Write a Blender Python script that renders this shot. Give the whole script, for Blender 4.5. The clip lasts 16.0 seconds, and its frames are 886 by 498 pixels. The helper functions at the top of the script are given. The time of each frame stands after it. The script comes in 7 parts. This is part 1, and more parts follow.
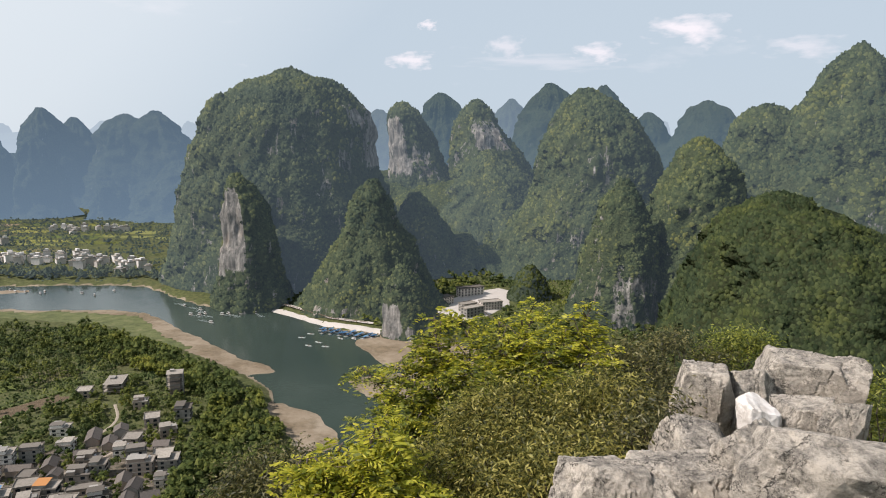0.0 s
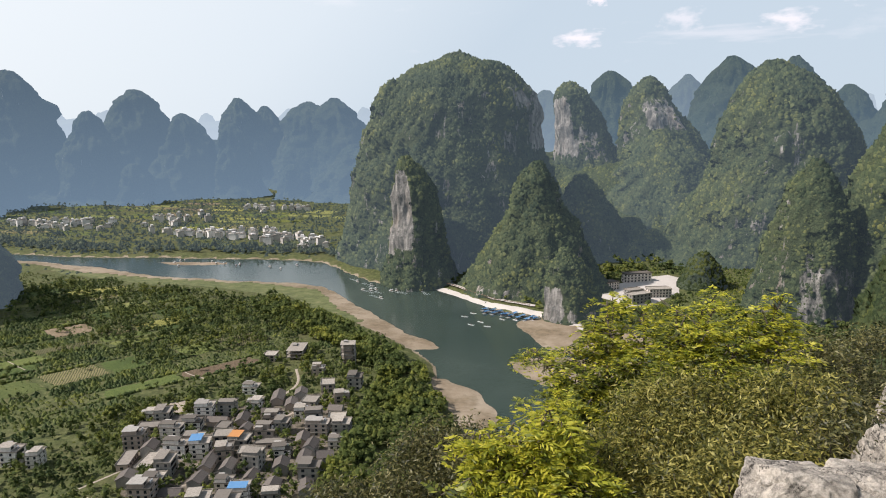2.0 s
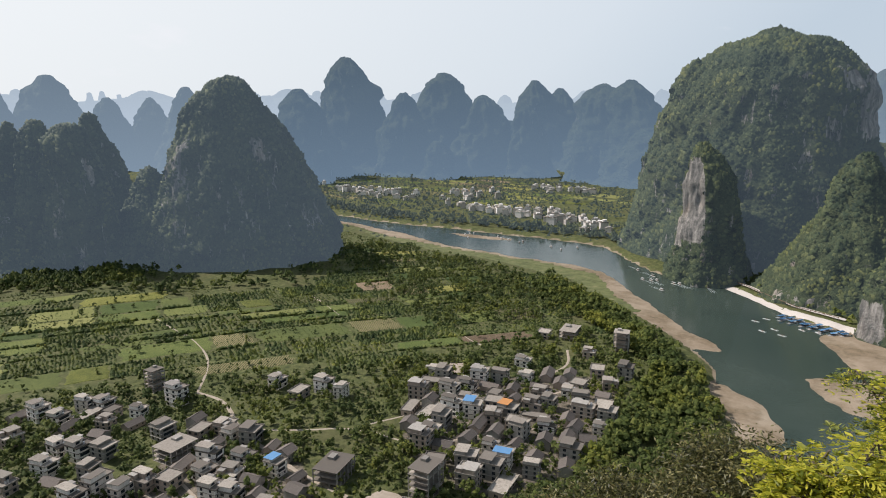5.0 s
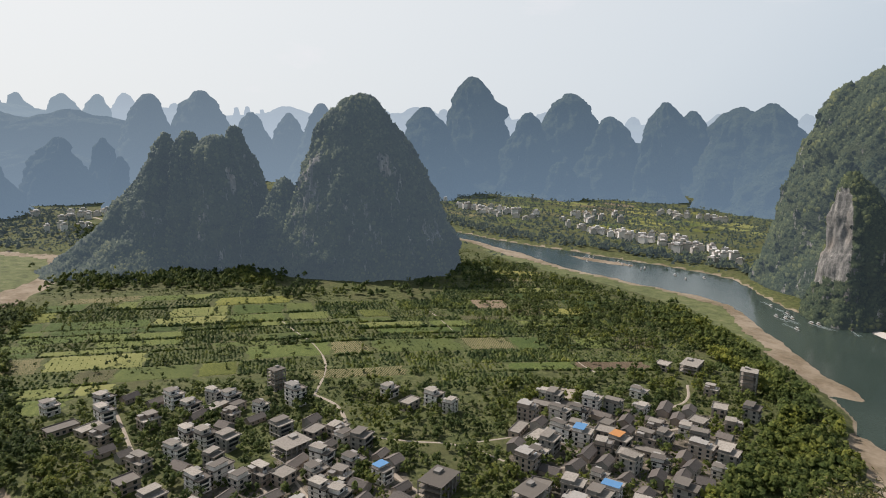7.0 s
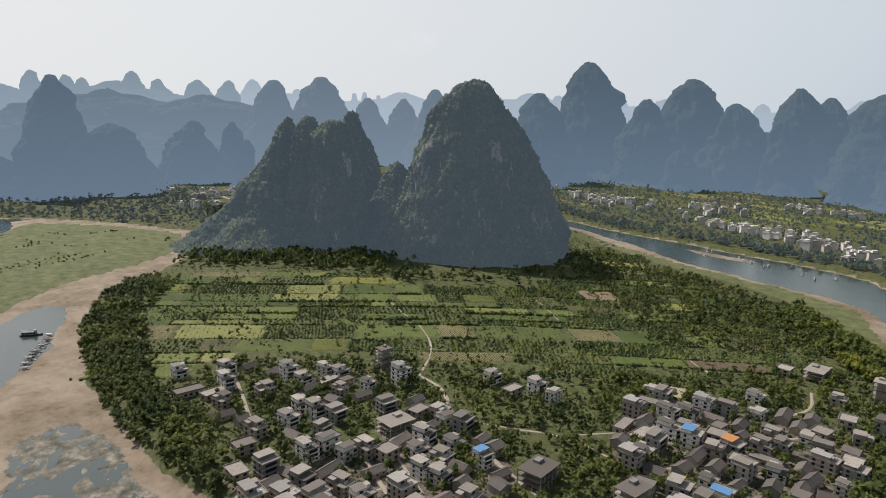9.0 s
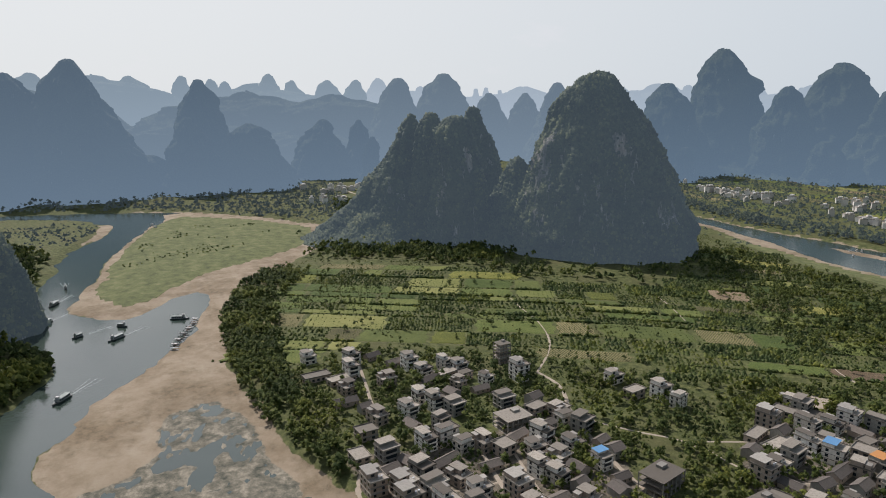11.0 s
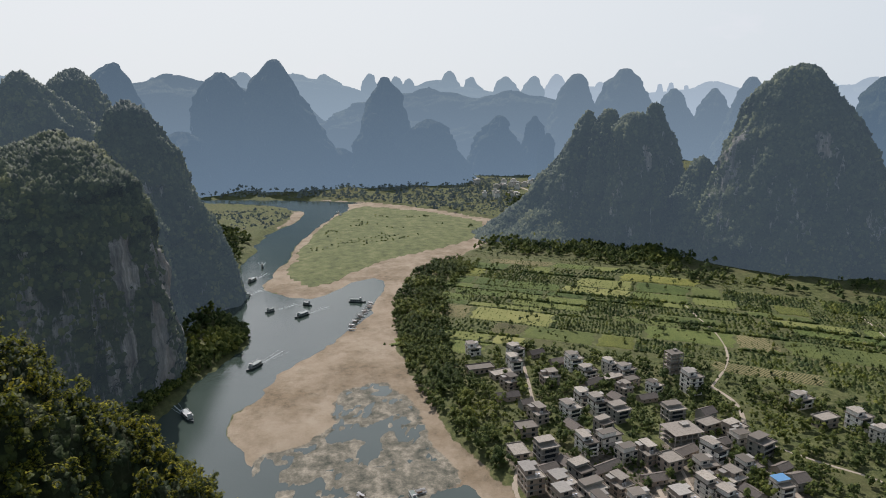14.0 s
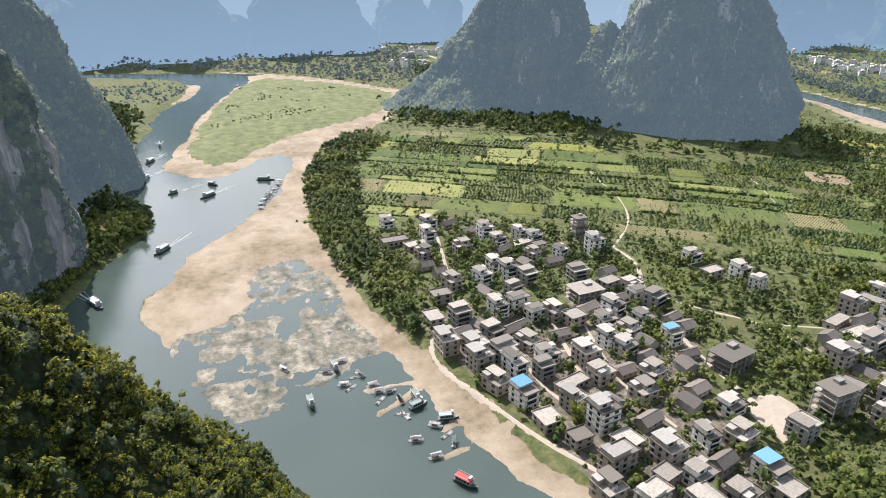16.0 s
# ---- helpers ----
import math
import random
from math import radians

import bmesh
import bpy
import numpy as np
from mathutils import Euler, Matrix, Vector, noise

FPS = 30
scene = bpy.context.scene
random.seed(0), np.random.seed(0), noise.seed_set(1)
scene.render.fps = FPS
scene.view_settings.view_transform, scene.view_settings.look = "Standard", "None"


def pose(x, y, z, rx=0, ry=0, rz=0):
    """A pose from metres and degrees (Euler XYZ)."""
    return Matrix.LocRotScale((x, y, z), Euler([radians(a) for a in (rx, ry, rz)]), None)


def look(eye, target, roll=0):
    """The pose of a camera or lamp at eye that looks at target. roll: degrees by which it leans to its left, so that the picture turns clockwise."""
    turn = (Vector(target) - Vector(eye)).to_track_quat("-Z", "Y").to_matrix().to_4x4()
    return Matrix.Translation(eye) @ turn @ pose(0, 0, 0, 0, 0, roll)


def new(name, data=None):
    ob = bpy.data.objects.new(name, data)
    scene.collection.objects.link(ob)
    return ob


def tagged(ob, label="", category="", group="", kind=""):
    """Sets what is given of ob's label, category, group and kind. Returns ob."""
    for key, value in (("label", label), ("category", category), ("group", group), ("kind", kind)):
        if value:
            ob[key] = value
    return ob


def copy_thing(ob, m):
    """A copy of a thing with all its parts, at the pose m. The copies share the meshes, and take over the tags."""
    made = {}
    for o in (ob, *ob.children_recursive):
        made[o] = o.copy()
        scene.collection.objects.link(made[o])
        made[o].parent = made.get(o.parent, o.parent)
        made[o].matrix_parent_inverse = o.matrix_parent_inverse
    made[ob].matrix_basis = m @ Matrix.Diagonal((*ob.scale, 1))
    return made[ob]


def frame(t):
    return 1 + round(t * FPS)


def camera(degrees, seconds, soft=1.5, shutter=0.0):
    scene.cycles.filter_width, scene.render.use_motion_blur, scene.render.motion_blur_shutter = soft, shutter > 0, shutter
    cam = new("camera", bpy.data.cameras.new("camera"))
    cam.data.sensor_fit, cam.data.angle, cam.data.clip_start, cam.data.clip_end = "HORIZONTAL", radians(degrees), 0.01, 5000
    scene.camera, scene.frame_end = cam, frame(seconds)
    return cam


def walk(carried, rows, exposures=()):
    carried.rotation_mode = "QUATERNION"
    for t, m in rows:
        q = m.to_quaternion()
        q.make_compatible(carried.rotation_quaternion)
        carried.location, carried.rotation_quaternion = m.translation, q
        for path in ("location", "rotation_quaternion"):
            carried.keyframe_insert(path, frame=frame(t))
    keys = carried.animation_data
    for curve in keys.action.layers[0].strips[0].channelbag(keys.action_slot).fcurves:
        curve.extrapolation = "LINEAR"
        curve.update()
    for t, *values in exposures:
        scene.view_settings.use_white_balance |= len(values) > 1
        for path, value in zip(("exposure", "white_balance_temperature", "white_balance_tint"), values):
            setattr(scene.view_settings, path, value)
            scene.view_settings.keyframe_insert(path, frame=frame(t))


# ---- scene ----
# ---------------------------------------------------------------- camera
cam = camera(66.75, 16.0, 1.0)
EYE = 180.0
ARM = 0.4      # the phone swings on an arm's radius as the holder turns
ROWS = [
    (0.0, 0.00, -9.29, 0.54),
    (0.5, 2.76, -9.35, 0.38),
    (1.0, 5.06, -10.09, 0.33),
    (1.5, 8.58, -10.44, 0.09),
    (2.0, 14.04, -10.79, -0.66),
    (2.5, 18.12, -10.40, -0.61),
    (3.0, 22.01, -10.89, -0.54),
    (3.5, 26.58, -11.44, -0.89),
    (4.0, 30.18, -11.53, -0.38),
    (4.5, 34.26, -11.91, -0.31),
    (7.0, 48.27, -10.57, 1.09),
    (7.5, 49.90, -10.21, 0.77),
    (8.0, 52.47, -10.84, 1.10),
    (10.5, 65.26, -12.41, 0.34),
    (11.0, 67.97, -12.44, -0.09),
    (11.5, 69.99, -12.17, 0.04),
    (12.0, 72.23, -12.53, -0.14),
    (12.5, 74.81, -12.36, -0.28),
    (13.0, 76.80, -12.41, -0.13),
    (13.5, 79.90, -12.13, -0.33),
    (14.0, 82.68, -12.72, -0.20),
    (14.5, 83.35, -13.23, -0.20),
    (15.0, 80.97, -16.61, -0.15),
    (15.5, 78.18, -20.75, -0.01),
    (16.0, 74.86, -23.51, 0.09),
]
EXPOSURES = [(t, stops, kelvin, 19) for t, stops, kelvin in ((0.0, 0.16, 6200), (2.0, 0.27, 6170), (3.0, 0.2, 6150), (4.5, 0.13, 6150), (7.0, 0.03, 6250), (10.5, -0.12, 6150), (14.5, -0.07, 6050), (15.0, 0.03, 6050), (15.5, 0.74, 6000), (16.0, 1.02, 5950))]


def held(yaw, pitch, roll):
    a = radians(yaw)
    return pose(-ARM * math.sin(a), ARM * (math.cos(a) - 1), EYE, 0, 0, yaw) @ pose(0, 0, 0, 90 + pitch, 0, 0) @ pose(0, 0, 0, 0, 0, roll)


walk(cam, [(t, held(y, p, r)) for t, y, p, r in ROWS], EXPOSURES)

# ---------------------------------------------------------------- light
SUN_AZ, SUN_EL = 106.0, 47.0           # degrees left of the first view, and above the horizon
sun_dir = Vector((-math.sin(radians(SUN_AZ)) * math.cos(radians(SUN_EL)), math.cos(radians(SUN_AZ)) * math.cos(radians(SUN_EL)), math.sin(radians(SUN_EL))))
sun = new("sun", bpy.data.lights.new("sun", "SUN"))
sun.data.energy, sun.data.angle, sun.data.color = 5.0, radians(0.5), (1.0, 0.92, 0.80)
sun.matrix_world = look((0, 0, 900), Vector((0, 0, 900)) - sun_dir)

world = bpy.data.worlds.new("sky")
scene.world = world
world.use_nodes = True
wn, wl = world.node_tree.nodes, world.node_tree.links
wn.clear()
w_out, w_bg = wn.new("ShaderNodeOutputWorld"), wn.new("ShaderNodeBackground")
w_sky = wn.new("ShaderNodeTexSky")
w_sky.sky_type, w_sky.sun_disc = "NISHITA", False
w_sky.sun_elevation, w_sky.sun_rotation = radians(SUN_EL), radians(360 - SUN_AZ)
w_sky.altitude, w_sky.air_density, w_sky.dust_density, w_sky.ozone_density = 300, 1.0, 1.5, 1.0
w_tc, w_sep = wn.new("ShaderNodeTexCoord"), wn.new("ShaderNodeSeparateXYZ")
wl.new(w_tc.outputs["Generated"], w_sep.inputs["Vector"])
# thick humid air: the blue of the clear sky gives way to white towards the horizon
w_air = wn.new("ShaderNodeValToRGB")
w_air.color_ramp.elements[0].position, w_air.color_ramp.elements[0].color = 0.0, (0.97, 0.97, 0.97, 1)
w_air.color_ramp.elements[1].position, w_air.color_ramp.elements[1].color = 0.95, (0.5, 0.5, 0.5, 1)
w_mid = w_air.color_ramp.elements.new(0.32)
w_mid.color = (0.95, 0.95, 0.95, 1)
wl.new(w_sep.outputs["Z"], w_air.inputs["Fac"])
w_sun = wn.new("ShaderNodeVectorMath")
w_sun.operation = "DOT_PRODUCT"
w_sun.inputs[1].default_value = sun_dir
wl.new(w_tc.outputs["Generated"], w_sun.inputs[0])
w_white = wn.new("ShaderNodeValToRGB")
w_white.color_ramp.elements[0].position, w_white.color_ramp.elements[0].color = 0.0, (5.0, 5.95, 6.2, 1)
w_white.color_ramp.elements[1].position, w_white.color_ramp.elements[1].color = 0.8, (8.6, 8.9, 8.1, 1)
w_side = w_white.color_ramp.elements.new(0.2)
w_side.color = (6.4, 7.15, 7.05, 1)
w_glow = w_white.color_ramp.elements.new(0.97)
w_glow.color = (26, 26, 25, 1)
wl.new(w_sun.outputs["Value"], w_white.inputs["Fac"])
# the hazy sky is brightest low down and dims towards the zenith
w_dim = wn.new("ShaderNodeValToRGB")
w_dim.color_ramp.elements[0].position, w_dim.color_ramp.elements[0].color = 0.3, (1, 1, 1, 1)
w_dim.color_ramp.elements[1].position, w_dim.color_ramp.elements[1].color = 0.75, (0.42, 0.46, 0.52, 1)
wl.new(w_sep.outputs["Z"], w_dim.inputs["Fac"])
w_high = wn.new("ShaderNodeMix")
w_high.data_type, w_high.blend_type = "RGBA", "MULTIPLY"
w_high.inputs[0].default_value = 1.0
wl.new(w_white.outputs["Color"], w_high.inputs[6])
wl.new(w_dim.outputs["Color"], w_high.inputs[7])
w_mix = wn.new("ShaderNodeMix")
w_mix.data_type = "RGBA"
wl.new(w_air.outputs["Color"], w_mix.inputs[0])
wl.new(w_sky.outputs["Color"], w_mix.inputs[6])
wl.new(w_high.outputs[2], w_mix.inputs[7])
# small fair-weather clouds low over the hills
w_map = wn.new("ShaderNodeMapping")
w_map.inputs["Scale"].default_value = (3.0, 3.0, 9.0)
w_map.inputs["Location"].default_value = (0.7, 0.2, 0.4)
wl.new(w_tc.outputs["Generated"], w_map.inputs["Vector"])
w_noise = wn.new("ShaderNodeTexNoise")
w_noise.inputs["Scale"].default_value, w_noise.inputs["Detail"].default_value, w_noise.inputs["Roughness"].default_value = 2.2, 7.0, 0.55
wl.new(w_map.outputs["Vector"], w_noise.inputs["Vector"])
w_puff = wn.new("ShaderNodeValToRGB")
w_puff.color_ramp.elements[0].position, w_puff.color_ramp.elements[0].color = 0.62, (0, 0, 0, 1)
w_puff.color_ramp.elements[1].position, w_puff.color_ramp.elements[1].color = 0.82, (0.4, 0.4, 0.4, 1)
wl.new(w_noise.outputs["Fac"], w_puff.inputs["Fac"])
w_cloud = wn.new("ShaderNodeMix")
w_cloud.data_type = "RGBA"
wl.new(w_puff.outputs["Color"], w_cloud.inputs[0])
wl.new(w_mix.outputs[2], w_cloud.inputs[6])
w_cloud.inputs[7].default_value = (8.8, 8.6, 8.3, 1)
w_last = w_cloud.outputs[2]
for az, el, wide, high, dense in ((-19.3, 8.4, 0.055, 0.02, 0.9), (2.8, 6.3, 0.034, 0.013, 0.8), (-5.0, 7.4, 0.028, 0.016, 0.5), (-12.4, 6.9, 0.034, 0.015, 0.75), (1.4, 9.1, 0.014, 0.008, 0.8), (-27.3, 6.8, 0.05, 0.015, 0.45), (-8.5, 6.2, 0.11, 0.012, 0.3)):
    at_dir = Vector((-math.sin(radians(az)) * math.cos(radians(el)), math.cos(radians(az)) * math.cos(radians(el)), math.sin(radians(el))))
    w_off, w_len = wn.new("ShaderNodeMapping"), wn.new("ShaderNodeVectorMath")
    w_off.inputs["Scale"].default_value = (1 / wide, 1 / wide, 1 / high)
    w_off.inputs["Location"].default_value = (-at_dir.x / wide, -at_dir.y / wide, -at_dir.z / high)
    w_len.operation = "LENGTH"
    wl.new(w_tc.outputs["Generated"], w_off.inputs["Vector"])
    wl.new(w_off.outputs["Vector"], w_len.inputs[0])
    w_fluff = wn.new("ShaderNodeTexNoise")
    w_fluff.inputs["Scale"].default_value, w_fluff.inputs["Detail"].default_value = 1.6, 6.0
    wl.new(w_off.outputs["Vector"], w_fluff.inputs["Vector"])
    w_sum = wn.new("ShaderNodeMath")
    w_sum.operation, w_sum.inputs[1].default_value = "MULTIPLY_ADD", 2.6
    wl.new(w_fluff.outputs["Fac"], w_sum.inputs[0])
    wl.new(w_len.outputs["Value"], w_sum.inputs[2])
    w_edge = wn.new("ShaderNodeMapRange")
    for key, val in (("From Min", 2.3), ("From Max", 1.5), ("To Min", 0.0), ("To Max", dense)):
        w_edge.inputs[key].default_value = val
    wl.new(w_sum.outputs[0], w_edge.inputs["Value"])
    w_over = wn.new("ShaderNodeMix")
    w_over.data_type = "RGBA"
    wl.new(w_edge.outputs["Result"], w_over.inputs[0])
    wl.new(w_last, w_over.inputs[6])
    w_over.inputs[7].default_value = (9.0, 8.6, 8.3, 1)
    w_last = w_over.outputs[2]
w_bg.inputs["Strength"].default_value = 0.1
wl.new(w_last, w_bg.inputs["Color"])
wl.new(w_bg.outputs["Background"], w_out.inputs["Surface"])


# ---------------------------------------------------------------- noise and mesh tools
def _hash(ix, iy, iz, seed):
    h = (ix * 374761393 + iy * 668265263 + iz * 1274126177 + seed * 2246822519) & 0xFFFFFFFF
    h = ((h ^ (h >> 13)) * 1274126177) & 0xFFFFFFFF
    return ((h ^ (h >> 16)) & 0xFFFF) / 65535.0


def vnoise(p, seed=0):
    """Smooth lattice noise, 0 to 1, at an array of points."""
    p = np.asarray(p, float)
    i = np.floor(p).astype(np.int64)
    f = p - i
    f = f * f * (3 - 2 * f)
    out = 0.0
    for dx in (0, 1):
        for dy in (0, 1):
            for dz in (0, 1):
                w = (f[:, 0] if dx else 1 - f[:, 0]) * (f[:, 1] if dy else 1 - f[:, 1]) * (f[:, 2] if dz else 1 - f[:, 2])
                out = out + w * _hash(i[:, 0] + dx, i[:, 1] + dy, i[:, 2] + dz, seed)
    return out


def fbm(p, seed=0, octaves=4):
    p = np.asarray(p, float)
    s, a, t = 0.0, 0.5, 0.0
    for o in range(octaves):
        s, t = s + a * vnoise(p * 2 ** o, seed + o * 17), t + a
        a *= 0.5
    return s / t


def mesh_of(name, verts, faces, material=None, smooth=False, attrs=None):
    """A mesh from arrays of vertices and of triangles or quads."""
    me = bpy.data.meshes.new(name)
    verts, faces = np.asarray(verts, np.float32), np.asarray(faces, np.int32)
    n, k = faces.shape
    me.vertices.add(len(verts))
    me.vertices.foreach_set("co", verts.ravel())
    me.loops.add(n * k)
    me.loops.foreach_set("vertex_index", faces.ravel())
    me.polygons.add(n)
    me.polygons.foreach_set("loop_start", np.arange(n, dtype=np.int32) * k)
    me.polygons.foreach_set("loop_total", np.full(n, k, np.int32))
    me.polygons.foreach_set("use_smooth", np.full(n, smooth))
    for key, val in (attrs or {}).items():
        me.attributes.new(key, "FLOAT", "POINT").data.foreach_set("value", np.asarray(val, np.float32))
    me.update(calc_edges=True)
    if material:
        me.materials.append(material)
    return me


def grid_faces(nu, nv, wrap=False):
    i, j = np.meshgrid(np.arange(nu - 1), np.arange(nv if wrap else nv - 1), indexing="ij")
    a, b = i * nv + j, i * nv + (j + 1) % nv
    return np.stack([a, b, b + nv, a + nv], -1).reshape(-1, 4)


def part(name, bm, material, parent, label=""):
    me = bpy.data.meshes.new(name)
    bm.to_mesh(me)
    bm.free()
    me.materials.append(material)
    ob = new(name, me)
    ob.parent = parent
    return tagged(ob, label)


def child(name, me, parent, label=""):
    ob = new(name, me)
    ob.parent = parent
    return tagged(ob, label)


def inside(poly, x, y):
    """Signed distance to a closed line in the plan, positive within."""
    poly = np.asarray(poly, float)
    ax, ay = poly[:, 0], poly[:, 1]
    bx, by = np.roll(ax, -1), np.roll(ay, -1)
    best, odd = np.full(x.shape, 1e12), np.zeros(x.shape, bool)
    for x0, y0, x1, y1 in zip(ax, ay, bx, by):
        dx, dy = x1 - x0, y1 - y0
        t = np.clip(((x - x0) * dx + (y - y0) * dy) / (dx * dx + dy * dy + 1e-9), 0, 1)
        best = np.minimum(best, (x - x0 - t * dx) ** 2 + (y - y0 - t * dy) ** 2)
        cross = ((y0 > y) != (y1 > y)) & (x < (x1 - x0) * (y - y0) / (y1 - y0 + 1e-12) + x0)
        odd ^= cross
    return np.where(odd, 1, -1) * np.sqrt(best)


def rounded(poly, times=2):
    """Corner cutting, so that a shore runs in curves."""
    p = np.asarray(poly, float)
    for _ in range(times):
        q = np.roll(p, -1, 0)
        p = np.stack([0.75 * p + 0.25 * q, 0.25 * p + 0.75 * q], 1).reshape(-1, 2)
    return p


def smoothstep(a, b, v):
    t = np.clip((v - a) / (b - a), 0, 1)
    return t * t * (3 - 2 * t)


# ---------------------------------------------------------------- materials
class Nodes:
    """A short hand for node materials."""

    def __init__(self, name):
        self.mat = bpy.data.materials.new(name)
        self.mat.use_nodes = True
        self.n, self.l = self.mat.node_tree.nodes, self.mat.node_tree.links
        self.bsdf = self.n["Principled BSDF"]
        self.out = self.n["Material Output"]

    def node(self, kind, **values):
        nd = self.n.new(kind)
        for k, v in values.items():
            nd.inputs[k].default_value = v
        return nd

    def link(self, a, b):
        self.l.new(a, b)

    def noise(self, scale, detail=4.0, rough=0.55, stretch=None, space="Object"):
        tc = self.n.new("ShaderNodeTexCoord")
        nd = self.node("ShaderNodeTexNoise", Scale=scale, Detail=detail, Roughness=rough)
        src = tc.outputs[space]
        if stretch:
            mp = self.n.new("ShaderNodeMapping")
            mp.inputs["Scale"].default_value = stretch
            self.link(src, mp.inputs["Vector"])
            src = mp.outputs["Vector"]
        self.link(src, nd.inputs["Vector"])
        return nd.outputs["Fac"]

    def ramp(self, fac, stops):
        nd = self.n.new("ShaderNodeValToRGB")
        els = nd.color_ramp.elements
        while len(els) < len(stops):
            els.new(0.5)
        for e, (pos, col) in zip(els, stops):
            e.position = pos
            e.color = (*col, 1) if len(col) == 3 else col
        self.link(fac, nd.inputs["Fac"])
        return nd.outputs["Color"]

    def mix(self, fac, a, b, mode="MIX"):
        nd = self.n.new("ShaderNodeMix")
        nd.data_type, nd.blend_type = "RGBA", mode
        for sock, val in ((nd.inputs[0], fac), (nd.inputs[6], a), (nd.inputs[7], b)):
            if isinstance(val, (int, float)):
                sock.default_value = val
            elif isinstance(val, tuple):
                sock.default_value = (*val, 1)
            else:
                self.link(val, sock)
        return nd.outputs[2]

    def math(self, op, a, b=0.0, c=0.0):
        nd = self.n.new("ShaderNodeMath")
        nd.operation = op
        for sock, val in zip(nd.inputs, (a, b, c)):
            if isinstance(val, (int, float)):
                sock.default_value = val
            else:
                self.link(val, sock)
        return nd.outputs[0]

    def attr(self, name):
        nd = self.n.new("ShaderNodeAttribute")
        nd.attribute_name = name
        return nd.outputs["Fac"]

    def island(self):
        return self.n.new("ShaderNodeNewGeometry").outputs["Random Per Island"]

    def chance(self):
        return self.n.new("ShaderNodeObjectInfo").outputs["Random"]

    def finish(self, color, rough=0.8, bump=None, strength=0.3, distance=0.1, spec=0.3, metal=0.0):
        b = self.bsdf
        if isinstance(color, tuple):
            b.inputs["Base Color"].default_value = (*color, 1)
        else:
            self.link(color, b.inputs["Base Color"])
        if isinstance(rough, (int, float)):
            b.inputs["Roughness"].default_value = rough
        else:
            self.link(rough, b.inputs["Roughness"])
        b.inputs["Specular IOR Level"].default_value = spec
        b.inputs["Metallic"].default_value = metal
        if bump is not None:
            bp = self.node("ShaderNodeBump", Strength=strength, Distance=distance)
            self.link(bump, bp.inputs["Height"])
            self.link(bp.outputs["Normal"], b.inputs["Normal"])
        return self.mat


def haze_glow(m, air, color=(0.45, 0.61, 0.74), glow=0.55, fall=0.0):
    """Far land, a backdrop of distance: haze painted as glow, thicker towards its foot."""
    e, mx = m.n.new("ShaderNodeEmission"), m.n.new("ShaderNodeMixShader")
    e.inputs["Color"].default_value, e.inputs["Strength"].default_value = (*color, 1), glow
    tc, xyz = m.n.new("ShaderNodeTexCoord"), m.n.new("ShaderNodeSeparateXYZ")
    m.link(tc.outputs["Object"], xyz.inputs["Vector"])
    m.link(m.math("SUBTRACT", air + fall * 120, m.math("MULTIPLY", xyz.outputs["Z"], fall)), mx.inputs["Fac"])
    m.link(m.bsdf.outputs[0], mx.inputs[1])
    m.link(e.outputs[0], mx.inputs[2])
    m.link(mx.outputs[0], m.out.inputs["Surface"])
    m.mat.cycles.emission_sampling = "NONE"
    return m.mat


def foliage(name, dark, mid, light, patch=0.02, grain=0.6, translucent=0.0, air=0.0):
    m = Nodes(name)
    big = m.noise(patch, 3)
    fine = m.noise(grain, 3)
    c = m.ramp(m.math("ADD", m.math("MULTIPLY", m.island(), 0.6), m.math("MULTIPLY", fine, 0.4)), [(0.15, dark), (0.5, mid), (0.88, light)])
    c = m.mix(1.0, c, m.ramp(big, [(0.34, (0.6, 0.68, 0.78)), (0.5, (1.0, 1.0, 1.0)), (0.66, (1.4, 1.26, 0.9))]), "MULTIPLY")
    m.finish(c, 0.62, m.noise(grain * 2.5, 4), 0.6, 0.4 / grain, 0.08)
    # haze painted over the leaves as a bluish glow
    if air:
        return haze_glow(m, air)
    if translucent > 0:
        t = m.n.new("ShaderNodeBsdfTranslucent")
        m.link(c, t.inputs["Color"])
        mx = m.node("ShaderNodeMixShader", Fac=translucent)
        m.link(m.bsdf.outputs[0], mx.inputs[1])
        m.link(t.outputs[0], mx.inputs[2])
        m.link(mx.outputs[0], m.out.inputs["Surface"])
    return m.mat


